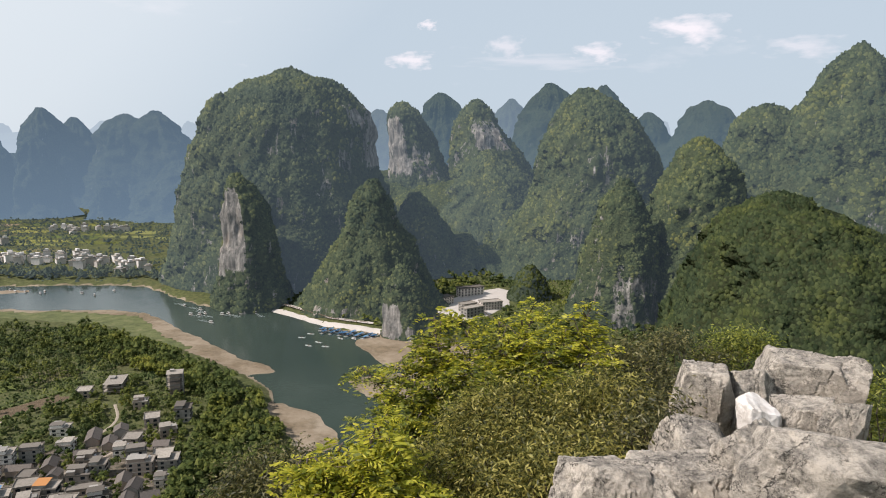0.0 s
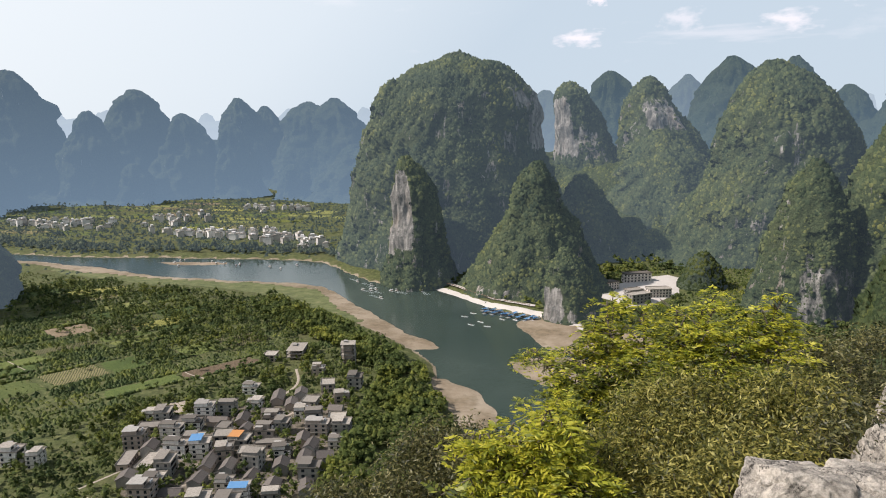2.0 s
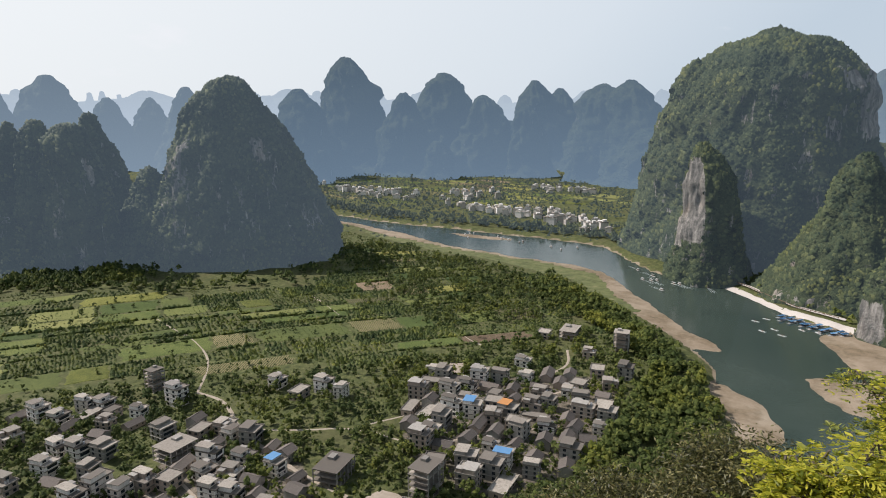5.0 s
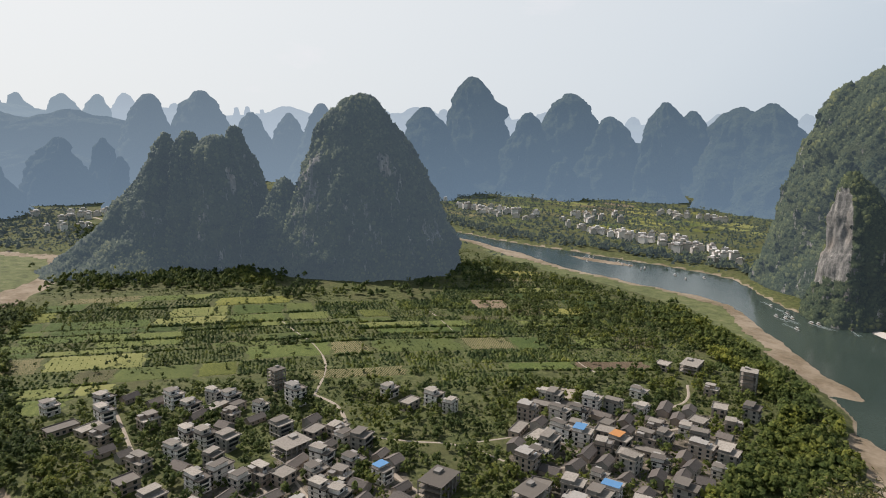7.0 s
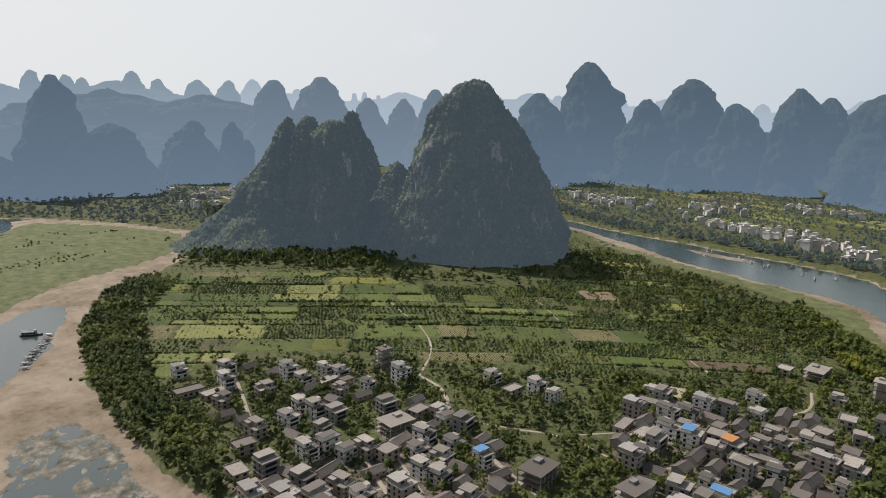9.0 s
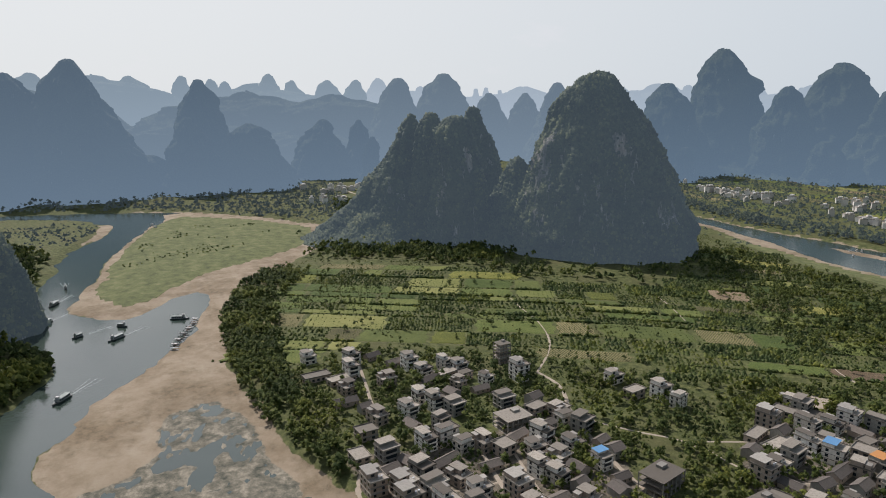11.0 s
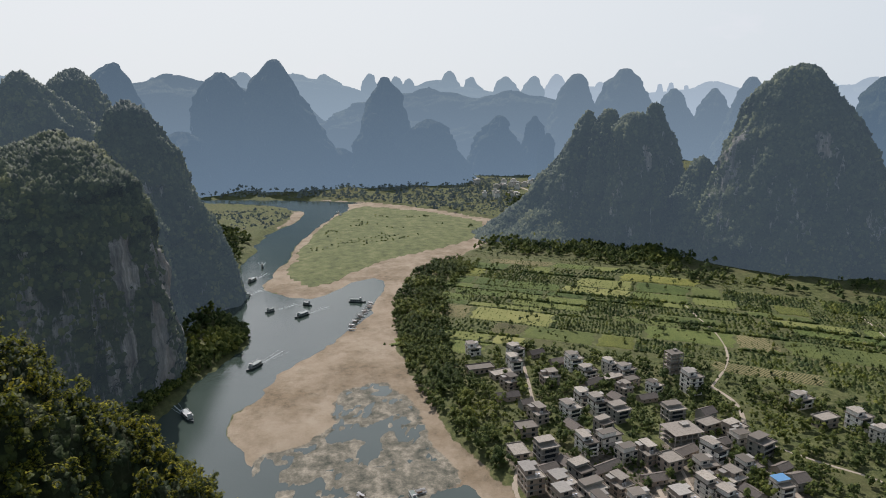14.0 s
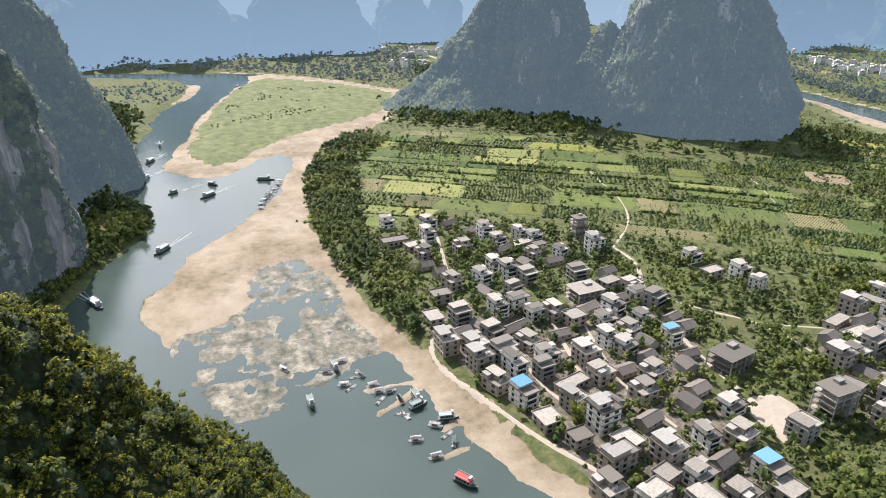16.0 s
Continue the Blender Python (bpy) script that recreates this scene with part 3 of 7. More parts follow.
def hill(label, x, y, top, radius, leaf=None, cone=0.3, flare=0.25, dm=2.0, ell=1.0, turn=0, lean=(0, 0), rough=0.12, seed=1, nu=60, nt=120, material=None, cliffs=(), trees=0, size=4.5, thick=1.35, base=-3, name="karst_hill", seen=None, group="karst hills", shape=None, flute=0.0, bare=0.0, bumpy=1.0):
    """A limestone hill: rings that close to a round top, swollen and cut by noise. cliffs: (azimuth, half width, low, high) of bare faces.
    shape: its flanks by height, in place of the round profile; flute: the depth of its upright gullies; bare: how much rock its steep parts show."""
    rng = np.random.default_rng(seed)
    th = np.linspace(0, 2 * np.pi, nt, endpoint=False)
    if shape:
        zz, half, mid = flanks(shape, base, nu)
        top, base, radius = zz[-1], zz[0], max(half) * 0.6
    else:
        u = np.sin(np.linspace(0, 1, nu) ** 0.95 * np.pi / 2)
        half = radius * (cone * (1 - u) + (1 - cone) * np.sqrt(np.clip(1 - u ** dm, 0, 1)) + flare * (1 - u) ** 4)
        zz, mid = base + u * (top - base), 0 * u
    h = top - base
    uu, tt = np.meshgrid((zz - base) / h, th, indexing="ij")
    r = half[:, None] * np.ones_like(tt)
    uu, tt, r, mid = uu.ravel(), tt.ravel(), r.ravel(), np.repeat(mid, nt)
    cx, sy = np.cos(tt), np.sin(tt)
    p = np.stack([cx * r, sy * r, uu * h], -1)
    n1 = fbm(p / radius * 1.3 + seed * 7.1, seed, 4) - 0.5
    n2 = fbm(p * np.array([0.05, 0.05, 0.022]) + seed, seed + 5, 4) - 0.5
    n3 = 1 - np.abs(2 * vnoise(p / 9.0 + seed, seed + 9) - 1)
    # buttresses and spurs at two scales, drawn out down the slope
    spur = 1 - np.abs(2 * fbm(p * np.array([1 / 62, 1 / 62, 1 / 130]) + seed * 1.7, seed + 31, 3) - 1)
    rib = 1 - np.abs(2 * fbm(p * np.array([1 / 24, 1 / 24, 1 / 40]) + seed * 2.3, seed + 32, 3) - 1)
    swell = radius * (rough * 3.2 * n1) + (13 * n2 + 20 * (spur - 0.72) + 9 * (rib - 0.72)) * bumpy * min(1, radius / 60) + (n3 - 0.5) * 2.4
    if flute:
        # gullies that run down the slope, and ledges between them
        wander = fbm(p / 45.0 + seed, seed + 21, 3) * 1.6
        gully = np.abs(2 * vnoise(np.stack([cx * 2.6 + wander, sy * 2.6 + wander, uu * 1.1], -1) + seed, seed + 22) - 1)
        gully = np.minimum(gully, np.abs(2 * vnoise(np.stack([cx * 6.5 + wander, sy * 6.5, uu * 2.4], -1) + seed, seed + 23) - 1) * 1.3 + 0.15)
        ledge = vnoise(np.stack([cx * 1.5, sy * 1.5, uu * h / 13.0 + wander], -1) + seed, seed + 24)
        swell += flute * (np.clip(gully, 0, 0.7) - 0.42) * 1.15 + flute * 0.16 * (smoothstep(0.35, 0.65, ledge) - 0.5)
    swell = swell * np.clip((1 - uu) * 6, 0.15, 1) * np.clip(r / 12, 0.1, 1)
    rr = np.clip(r + swell, 0.02, None)
    rock = np.zeros(len(p))
    az = np.degrees(tt)
    for a0, wide, lo, hi, *much in cliffs:
        d = np.abs((az - a0 + 180) % 360 - 180)
        rock = np.maximum(rock, (much[0] if much else 0.72) * smoothstep(wide * 1.25, wide * 0.7, d) * smoothstep(lo - 0.06, lo + 0.05, uu) * smoothstep(hi + 0.07, hi - 0.05, uu))
    c, s = math.cos(radians(turn)), math.sin(radians(turn))
    lx, ly = mid + cx * rr, sy * rr * ell
    wob = 6 * (fbm(np.stack([cx, sy, uu * 3], -1) * 2.2 + seed, seed + 3) - 0.5) * (radius / 60)
    v = np.stack([x + lx * c - ly * s + lean[0] * uu ** 1.5, y + lx * s + ly * c + lean[1] * uu ** 1.5,
                  base + uu * h + (n2 * 6 + wob) * np.clip(uu * 3, 0, 1) * np.clip(radius / 60, 0.3, 1) + (n3 - 0.5) * 2.2], -1)
    faces = grid_faces(nu, nt, True)
    me = mesh_of(name, v, faces, material or HILL, True)
    up = np.empty(len(v) * 3, np.float32)
    me.vertices.foreach_get("normal", up)
    up = np.abs(up.reshape(-1, 3)[:, 2])
    if bare:
        rock = np.maximum(rock, bare * smoothstep(0.5, 0.15, up) * smoothstep(0.35, 0.6, n1 + 0.5))
    me.attributes.new("rock", "FLOAT", "POINT").data.foreach_set("value", rock.astype(np.float32))
    ob = tagged(new(name, me), label, "hill", group)
    if trees:
        fr = rock[faces].mean(1)
        mid_f = v[faces].mean(1)
        keep = (rng.random(len(fr)) > fr * 1.25) & (mid_f[:, 2] > 2)
        if seen is not None:
            keep &= ((mid_f[:, 0] - x) * seen[0] + (mid_f[:, 1] - y) * seen[1]) > -0.12 * radius
        pts, out = scatter_on(v, faces, keep, 1.0 / (size * size * thick), rng, trees)
        sz = size * (0.34 + 0.7 * rng.random(len(pts)) ** 1.6)
        cv, cf = buds(pts, sz, rng, 0.3, out)
        tagged(child("forest", mesh_of("forest", cv, cf, leaf or TREES, True), ob), "dense dark green scrub forest", kind="stuff")
    return ob


def at(az, d):
    a = radians(az)
    return -d * math.sin(a), d * math.cos(a)


def towards(az):
    """The plan direction from a hill back to the lookout."""
    a = radians(az)
    return math.sin(a), -math.cos(a)


def peak(label, az, d, el, half, **kw):
    """A hill by the bearing of its top, its distance, the elevation of its top and its half width."""
    x, y = at(az, d)
    top = EYE + d * math.tan(radians(el))
    if kw.pop("wooded", True) and d < 1250:
        kw.setdefault("trees", 18000)
        kw.setdefault("size", 2.2 + d / 800)
        kw.setdefault("thick", 0.75)
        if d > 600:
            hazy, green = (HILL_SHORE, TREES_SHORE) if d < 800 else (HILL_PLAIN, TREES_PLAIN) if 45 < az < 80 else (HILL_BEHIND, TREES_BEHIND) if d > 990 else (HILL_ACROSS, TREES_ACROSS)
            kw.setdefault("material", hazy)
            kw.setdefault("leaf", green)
        kw.setdefault("seen", towards(az))
    return hill(label, x, y, top, half, **kw)


def tower(label, az, d, shape, **kw):
    """A hill whose two flanks are known by their height: the local x runs across the line of sight, cliffs at 270 face the lookout."""
    for key, val in (("rough", 0.05), ("flute", 7.0), ("bare", 0.42), ("nu", 66), ("nt", 114), ("ell", 0.85)):
        kw.setdefault(key, val)
    if kw.get("leaf") is SHADED_TREES:
        kw.setdefault("material", SHADED_HILL)
    return peak(label, az, d, 0, 60, shape=shape, turn=az, **kw)


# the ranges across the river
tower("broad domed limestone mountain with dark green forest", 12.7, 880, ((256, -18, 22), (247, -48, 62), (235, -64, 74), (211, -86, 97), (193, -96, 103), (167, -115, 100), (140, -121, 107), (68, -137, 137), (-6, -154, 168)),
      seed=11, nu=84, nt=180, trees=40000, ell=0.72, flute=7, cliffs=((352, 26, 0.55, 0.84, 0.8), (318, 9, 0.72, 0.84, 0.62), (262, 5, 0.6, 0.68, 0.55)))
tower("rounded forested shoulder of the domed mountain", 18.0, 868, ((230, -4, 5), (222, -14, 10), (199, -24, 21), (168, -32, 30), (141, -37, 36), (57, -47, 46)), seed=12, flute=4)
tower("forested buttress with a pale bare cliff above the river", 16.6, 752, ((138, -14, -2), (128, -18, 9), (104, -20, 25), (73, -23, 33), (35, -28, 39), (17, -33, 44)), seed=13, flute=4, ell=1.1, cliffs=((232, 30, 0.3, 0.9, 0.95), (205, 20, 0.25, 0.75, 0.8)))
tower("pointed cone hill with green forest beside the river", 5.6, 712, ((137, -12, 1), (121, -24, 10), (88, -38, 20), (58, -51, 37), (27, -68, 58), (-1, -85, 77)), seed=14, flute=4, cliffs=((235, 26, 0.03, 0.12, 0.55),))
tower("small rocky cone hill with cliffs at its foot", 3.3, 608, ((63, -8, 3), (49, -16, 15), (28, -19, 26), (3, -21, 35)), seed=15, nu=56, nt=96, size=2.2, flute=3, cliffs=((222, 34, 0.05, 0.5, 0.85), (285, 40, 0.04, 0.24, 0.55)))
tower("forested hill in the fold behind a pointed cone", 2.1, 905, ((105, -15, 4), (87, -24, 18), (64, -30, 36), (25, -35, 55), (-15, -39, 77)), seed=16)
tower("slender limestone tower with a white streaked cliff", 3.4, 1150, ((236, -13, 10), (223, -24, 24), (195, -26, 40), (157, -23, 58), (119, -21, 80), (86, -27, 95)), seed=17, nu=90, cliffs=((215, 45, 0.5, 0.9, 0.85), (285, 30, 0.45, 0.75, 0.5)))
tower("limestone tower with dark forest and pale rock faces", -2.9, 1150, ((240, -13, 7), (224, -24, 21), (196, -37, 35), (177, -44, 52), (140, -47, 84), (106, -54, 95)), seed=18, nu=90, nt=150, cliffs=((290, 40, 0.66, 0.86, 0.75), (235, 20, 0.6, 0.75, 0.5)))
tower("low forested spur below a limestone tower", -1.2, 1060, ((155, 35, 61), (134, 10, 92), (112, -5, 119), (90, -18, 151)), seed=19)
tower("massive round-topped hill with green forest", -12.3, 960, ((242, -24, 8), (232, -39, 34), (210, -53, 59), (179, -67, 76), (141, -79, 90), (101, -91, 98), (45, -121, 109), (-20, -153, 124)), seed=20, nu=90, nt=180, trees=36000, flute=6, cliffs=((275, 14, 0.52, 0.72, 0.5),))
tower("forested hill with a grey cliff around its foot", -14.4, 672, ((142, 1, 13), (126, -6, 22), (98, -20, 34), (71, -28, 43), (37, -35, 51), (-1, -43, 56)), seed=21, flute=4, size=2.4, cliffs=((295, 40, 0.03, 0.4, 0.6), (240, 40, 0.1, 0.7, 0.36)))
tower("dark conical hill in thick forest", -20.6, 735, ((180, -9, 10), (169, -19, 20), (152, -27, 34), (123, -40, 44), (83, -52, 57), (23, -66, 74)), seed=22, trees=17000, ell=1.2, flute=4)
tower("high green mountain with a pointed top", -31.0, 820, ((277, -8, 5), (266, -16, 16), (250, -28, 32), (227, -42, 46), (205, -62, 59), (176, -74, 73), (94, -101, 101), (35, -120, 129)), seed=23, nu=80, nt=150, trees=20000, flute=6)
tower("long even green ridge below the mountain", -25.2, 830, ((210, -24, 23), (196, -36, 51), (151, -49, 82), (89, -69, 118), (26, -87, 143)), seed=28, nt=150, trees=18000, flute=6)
tower("long forested hillside below the mountain", -27.0, 620, ((127, -28, 22), (118, -42, 50), (100, -56, 80), (70, -70, 115), (35, -84, 145), (0, -96, 175)), seed=24, nu=84, nt=170, trees=44000, size=2.9, thick=0.5, flute=6, bare=0.1, ell=1.0, leaf=SHADED_TREES)
peak("small dark wooded knob beside the resort", -7.5, 740, -10.5, 24, cone=0.4, flare=0.1, seed=25, nu=40, nt=80, size=2.6, leaf=SHADED_TREES)


def upland(trees):
    """The wooded ramp from the river up to the feet of the towers."""
    rng = np.random.default_rng(27)
    r, a = np.meshgrid(np.linspace(700, 1700, 110), np.radians(np.linspace(-46, 20, 170)), indexing="ij")
    r, a = r.ravel(), a.ravel()
    q = np.stack([-r * np.sin(a), r * np.cos(a), 0 * r], -1)
    deg = np.degrees(a)
    start = 775 + 60 * smoothstep(4, 14, deg) + 30 * (fbm(q / 120, 31) - 0.5)
    z = 112 * smoothstep(0, 1, (r - start) / 390) * (1 - smoothstep(9, 18, deg)) * (1 - smoothstep(1450, 1700, r))
    z = z + smoothstep(0, 60, r - start) * (26 * (fbm(q / 70, 32, 4) - 0.5) + 10 * (1 - np.abs(2 * vnoise(q / 26, 33) - 1)) - 5) * (1 - smoothstep(12, 19, deg))
    v = np.stack([q[:, 0], q[:, 1], z - 2.5], -1)
    faces = grid_faces(110, 170)[:, ::-1]
    ob = new("wooded_slope", mesh_of("wooded_slope", v, faces, HILL_ACROSS, True, {"rock": 0 * z}))
    tagged(ob, "green wooded slopes rising between the limestone hills", "slope", "karst hills")
    mid = v[faces].mean(1)
    pts, out = scatter_on(v, faces, (mid[:, 2] > 4) & (np.hypot(mid[:, 0], mid[:, 1]) < 1230), 0.14, rng, trees)
    cv, cf = buds(pts, 3.4 * (0.35 + 0.7 * rng.random(len(pts)) ** 1.6), rng, 0.3, out)
    tagged(child("forest", mesh_of("forest", cv, cf, TREES_ACROSS, True), ob), "green scrub forest on the slopes", kind="stuff")


upland(34000)
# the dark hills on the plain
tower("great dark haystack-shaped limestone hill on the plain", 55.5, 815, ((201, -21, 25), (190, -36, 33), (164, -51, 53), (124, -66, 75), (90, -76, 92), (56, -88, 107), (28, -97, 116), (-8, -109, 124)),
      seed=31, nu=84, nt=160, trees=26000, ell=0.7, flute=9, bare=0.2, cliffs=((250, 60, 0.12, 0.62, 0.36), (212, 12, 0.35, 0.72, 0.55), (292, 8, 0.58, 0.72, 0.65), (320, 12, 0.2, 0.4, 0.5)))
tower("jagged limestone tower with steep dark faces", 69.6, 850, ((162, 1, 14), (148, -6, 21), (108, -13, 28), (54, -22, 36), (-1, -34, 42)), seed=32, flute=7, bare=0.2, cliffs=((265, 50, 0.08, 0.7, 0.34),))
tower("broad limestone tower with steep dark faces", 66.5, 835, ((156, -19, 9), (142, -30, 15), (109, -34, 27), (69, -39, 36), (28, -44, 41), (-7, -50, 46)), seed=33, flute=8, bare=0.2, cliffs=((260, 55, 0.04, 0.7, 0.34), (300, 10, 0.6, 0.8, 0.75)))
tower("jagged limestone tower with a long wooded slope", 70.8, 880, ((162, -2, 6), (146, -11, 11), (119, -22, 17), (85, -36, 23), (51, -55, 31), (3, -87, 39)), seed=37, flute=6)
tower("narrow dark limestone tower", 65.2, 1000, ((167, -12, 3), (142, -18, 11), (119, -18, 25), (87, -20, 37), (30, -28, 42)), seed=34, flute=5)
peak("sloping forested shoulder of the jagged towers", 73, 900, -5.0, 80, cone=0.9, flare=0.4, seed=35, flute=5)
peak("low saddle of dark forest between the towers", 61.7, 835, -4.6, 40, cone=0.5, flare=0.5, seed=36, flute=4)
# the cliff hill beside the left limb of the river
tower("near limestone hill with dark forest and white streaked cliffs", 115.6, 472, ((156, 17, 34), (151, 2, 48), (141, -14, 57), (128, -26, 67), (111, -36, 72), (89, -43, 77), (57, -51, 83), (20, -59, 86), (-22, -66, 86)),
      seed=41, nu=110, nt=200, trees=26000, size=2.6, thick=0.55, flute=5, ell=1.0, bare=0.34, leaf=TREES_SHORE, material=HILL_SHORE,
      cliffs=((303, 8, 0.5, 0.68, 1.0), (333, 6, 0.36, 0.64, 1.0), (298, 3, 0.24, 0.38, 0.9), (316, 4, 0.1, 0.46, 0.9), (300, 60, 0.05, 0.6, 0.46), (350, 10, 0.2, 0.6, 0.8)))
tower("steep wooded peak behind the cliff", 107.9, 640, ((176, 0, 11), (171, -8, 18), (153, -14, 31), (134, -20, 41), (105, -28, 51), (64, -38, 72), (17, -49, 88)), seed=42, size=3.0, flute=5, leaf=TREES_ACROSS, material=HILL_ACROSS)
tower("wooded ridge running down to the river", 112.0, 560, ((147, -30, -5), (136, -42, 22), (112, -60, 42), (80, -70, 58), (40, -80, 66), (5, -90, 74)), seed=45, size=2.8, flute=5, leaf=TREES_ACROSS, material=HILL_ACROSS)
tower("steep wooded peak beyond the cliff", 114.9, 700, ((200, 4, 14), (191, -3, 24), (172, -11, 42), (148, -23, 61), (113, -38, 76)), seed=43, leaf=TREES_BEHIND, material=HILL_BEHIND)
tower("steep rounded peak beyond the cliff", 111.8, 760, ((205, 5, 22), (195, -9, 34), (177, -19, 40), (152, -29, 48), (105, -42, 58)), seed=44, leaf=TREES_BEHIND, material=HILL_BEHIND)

# the far ranges
FAR = "distant karst peak, tinted blue for haze"


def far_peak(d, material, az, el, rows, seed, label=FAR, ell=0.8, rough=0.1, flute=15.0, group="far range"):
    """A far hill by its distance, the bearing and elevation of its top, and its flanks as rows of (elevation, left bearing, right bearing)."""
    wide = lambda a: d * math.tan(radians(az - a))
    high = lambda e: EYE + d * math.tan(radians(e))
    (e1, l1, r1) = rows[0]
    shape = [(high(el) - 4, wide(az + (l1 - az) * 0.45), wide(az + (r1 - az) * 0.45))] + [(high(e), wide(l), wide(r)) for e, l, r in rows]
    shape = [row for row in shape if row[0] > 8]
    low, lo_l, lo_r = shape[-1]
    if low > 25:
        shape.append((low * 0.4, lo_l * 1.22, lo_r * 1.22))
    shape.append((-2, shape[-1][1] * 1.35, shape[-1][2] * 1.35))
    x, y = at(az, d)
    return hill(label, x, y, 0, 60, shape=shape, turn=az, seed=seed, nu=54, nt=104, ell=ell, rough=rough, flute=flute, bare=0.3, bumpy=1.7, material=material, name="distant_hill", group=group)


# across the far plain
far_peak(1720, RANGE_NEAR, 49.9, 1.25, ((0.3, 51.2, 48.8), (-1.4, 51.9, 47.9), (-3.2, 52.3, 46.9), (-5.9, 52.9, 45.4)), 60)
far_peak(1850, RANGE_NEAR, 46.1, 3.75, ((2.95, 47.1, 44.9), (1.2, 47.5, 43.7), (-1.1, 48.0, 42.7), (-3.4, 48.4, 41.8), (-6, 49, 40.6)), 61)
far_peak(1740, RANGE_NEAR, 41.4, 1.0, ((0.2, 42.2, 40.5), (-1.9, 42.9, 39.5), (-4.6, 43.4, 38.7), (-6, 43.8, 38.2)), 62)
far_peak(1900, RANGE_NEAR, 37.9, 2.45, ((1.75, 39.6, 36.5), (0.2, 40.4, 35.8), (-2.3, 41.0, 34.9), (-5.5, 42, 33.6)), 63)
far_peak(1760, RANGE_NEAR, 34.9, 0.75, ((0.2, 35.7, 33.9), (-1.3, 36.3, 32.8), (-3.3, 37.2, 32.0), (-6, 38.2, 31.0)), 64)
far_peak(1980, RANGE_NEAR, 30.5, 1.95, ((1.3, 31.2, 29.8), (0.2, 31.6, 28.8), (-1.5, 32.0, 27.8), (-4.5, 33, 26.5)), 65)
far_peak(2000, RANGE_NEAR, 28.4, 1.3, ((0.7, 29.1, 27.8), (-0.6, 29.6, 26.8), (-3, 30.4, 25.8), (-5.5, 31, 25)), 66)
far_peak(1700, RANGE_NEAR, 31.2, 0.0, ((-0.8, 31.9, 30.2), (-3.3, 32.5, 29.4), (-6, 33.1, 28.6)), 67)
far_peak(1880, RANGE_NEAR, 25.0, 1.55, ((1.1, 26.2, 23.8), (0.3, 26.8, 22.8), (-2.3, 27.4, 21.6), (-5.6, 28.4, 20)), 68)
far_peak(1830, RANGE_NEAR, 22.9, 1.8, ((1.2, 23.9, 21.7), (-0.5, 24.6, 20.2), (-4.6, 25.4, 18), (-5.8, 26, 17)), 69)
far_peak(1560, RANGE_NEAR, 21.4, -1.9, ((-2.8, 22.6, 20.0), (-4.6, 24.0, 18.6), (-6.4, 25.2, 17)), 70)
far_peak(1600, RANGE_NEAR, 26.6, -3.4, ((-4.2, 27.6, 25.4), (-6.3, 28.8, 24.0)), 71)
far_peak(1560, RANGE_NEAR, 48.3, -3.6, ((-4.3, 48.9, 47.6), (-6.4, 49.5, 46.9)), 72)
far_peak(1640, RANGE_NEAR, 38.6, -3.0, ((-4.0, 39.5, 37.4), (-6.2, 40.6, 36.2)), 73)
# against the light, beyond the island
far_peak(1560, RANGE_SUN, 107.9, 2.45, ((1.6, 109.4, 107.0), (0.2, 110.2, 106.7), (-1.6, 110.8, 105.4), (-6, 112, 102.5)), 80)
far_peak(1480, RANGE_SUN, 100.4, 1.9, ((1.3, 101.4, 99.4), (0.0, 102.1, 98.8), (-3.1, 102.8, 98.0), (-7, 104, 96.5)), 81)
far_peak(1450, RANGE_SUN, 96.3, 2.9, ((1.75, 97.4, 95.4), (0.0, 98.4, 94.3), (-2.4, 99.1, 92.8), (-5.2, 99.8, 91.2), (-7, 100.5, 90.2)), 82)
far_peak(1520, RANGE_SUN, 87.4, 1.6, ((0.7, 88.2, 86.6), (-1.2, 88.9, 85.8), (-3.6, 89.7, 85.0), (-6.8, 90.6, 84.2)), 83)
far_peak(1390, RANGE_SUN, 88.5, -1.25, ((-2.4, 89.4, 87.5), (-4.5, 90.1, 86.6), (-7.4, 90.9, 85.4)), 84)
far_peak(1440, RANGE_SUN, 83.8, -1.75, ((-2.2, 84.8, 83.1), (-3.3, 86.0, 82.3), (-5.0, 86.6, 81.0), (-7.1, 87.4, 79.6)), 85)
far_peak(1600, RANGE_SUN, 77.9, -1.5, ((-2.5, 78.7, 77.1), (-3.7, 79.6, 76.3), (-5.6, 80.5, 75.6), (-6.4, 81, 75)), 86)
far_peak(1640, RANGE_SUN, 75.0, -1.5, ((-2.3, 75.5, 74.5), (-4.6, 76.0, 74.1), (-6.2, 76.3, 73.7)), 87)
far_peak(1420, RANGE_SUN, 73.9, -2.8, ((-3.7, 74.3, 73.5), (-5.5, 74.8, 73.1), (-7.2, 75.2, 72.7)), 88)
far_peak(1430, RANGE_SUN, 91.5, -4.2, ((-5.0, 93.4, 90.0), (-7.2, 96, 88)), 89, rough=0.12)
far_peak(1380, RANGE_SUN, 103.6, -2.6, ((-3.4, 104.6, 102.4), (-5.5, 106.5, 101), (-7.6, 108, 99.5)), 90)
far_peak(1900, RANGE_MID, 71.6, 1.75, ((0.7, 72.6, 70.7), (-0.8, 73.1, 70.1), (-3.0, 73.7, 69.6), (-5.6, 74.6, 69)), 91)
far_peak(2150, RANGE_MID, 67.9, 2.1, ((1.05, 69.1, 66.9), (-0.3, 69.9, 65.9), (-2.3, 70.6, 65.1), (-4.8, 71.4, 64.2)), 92)
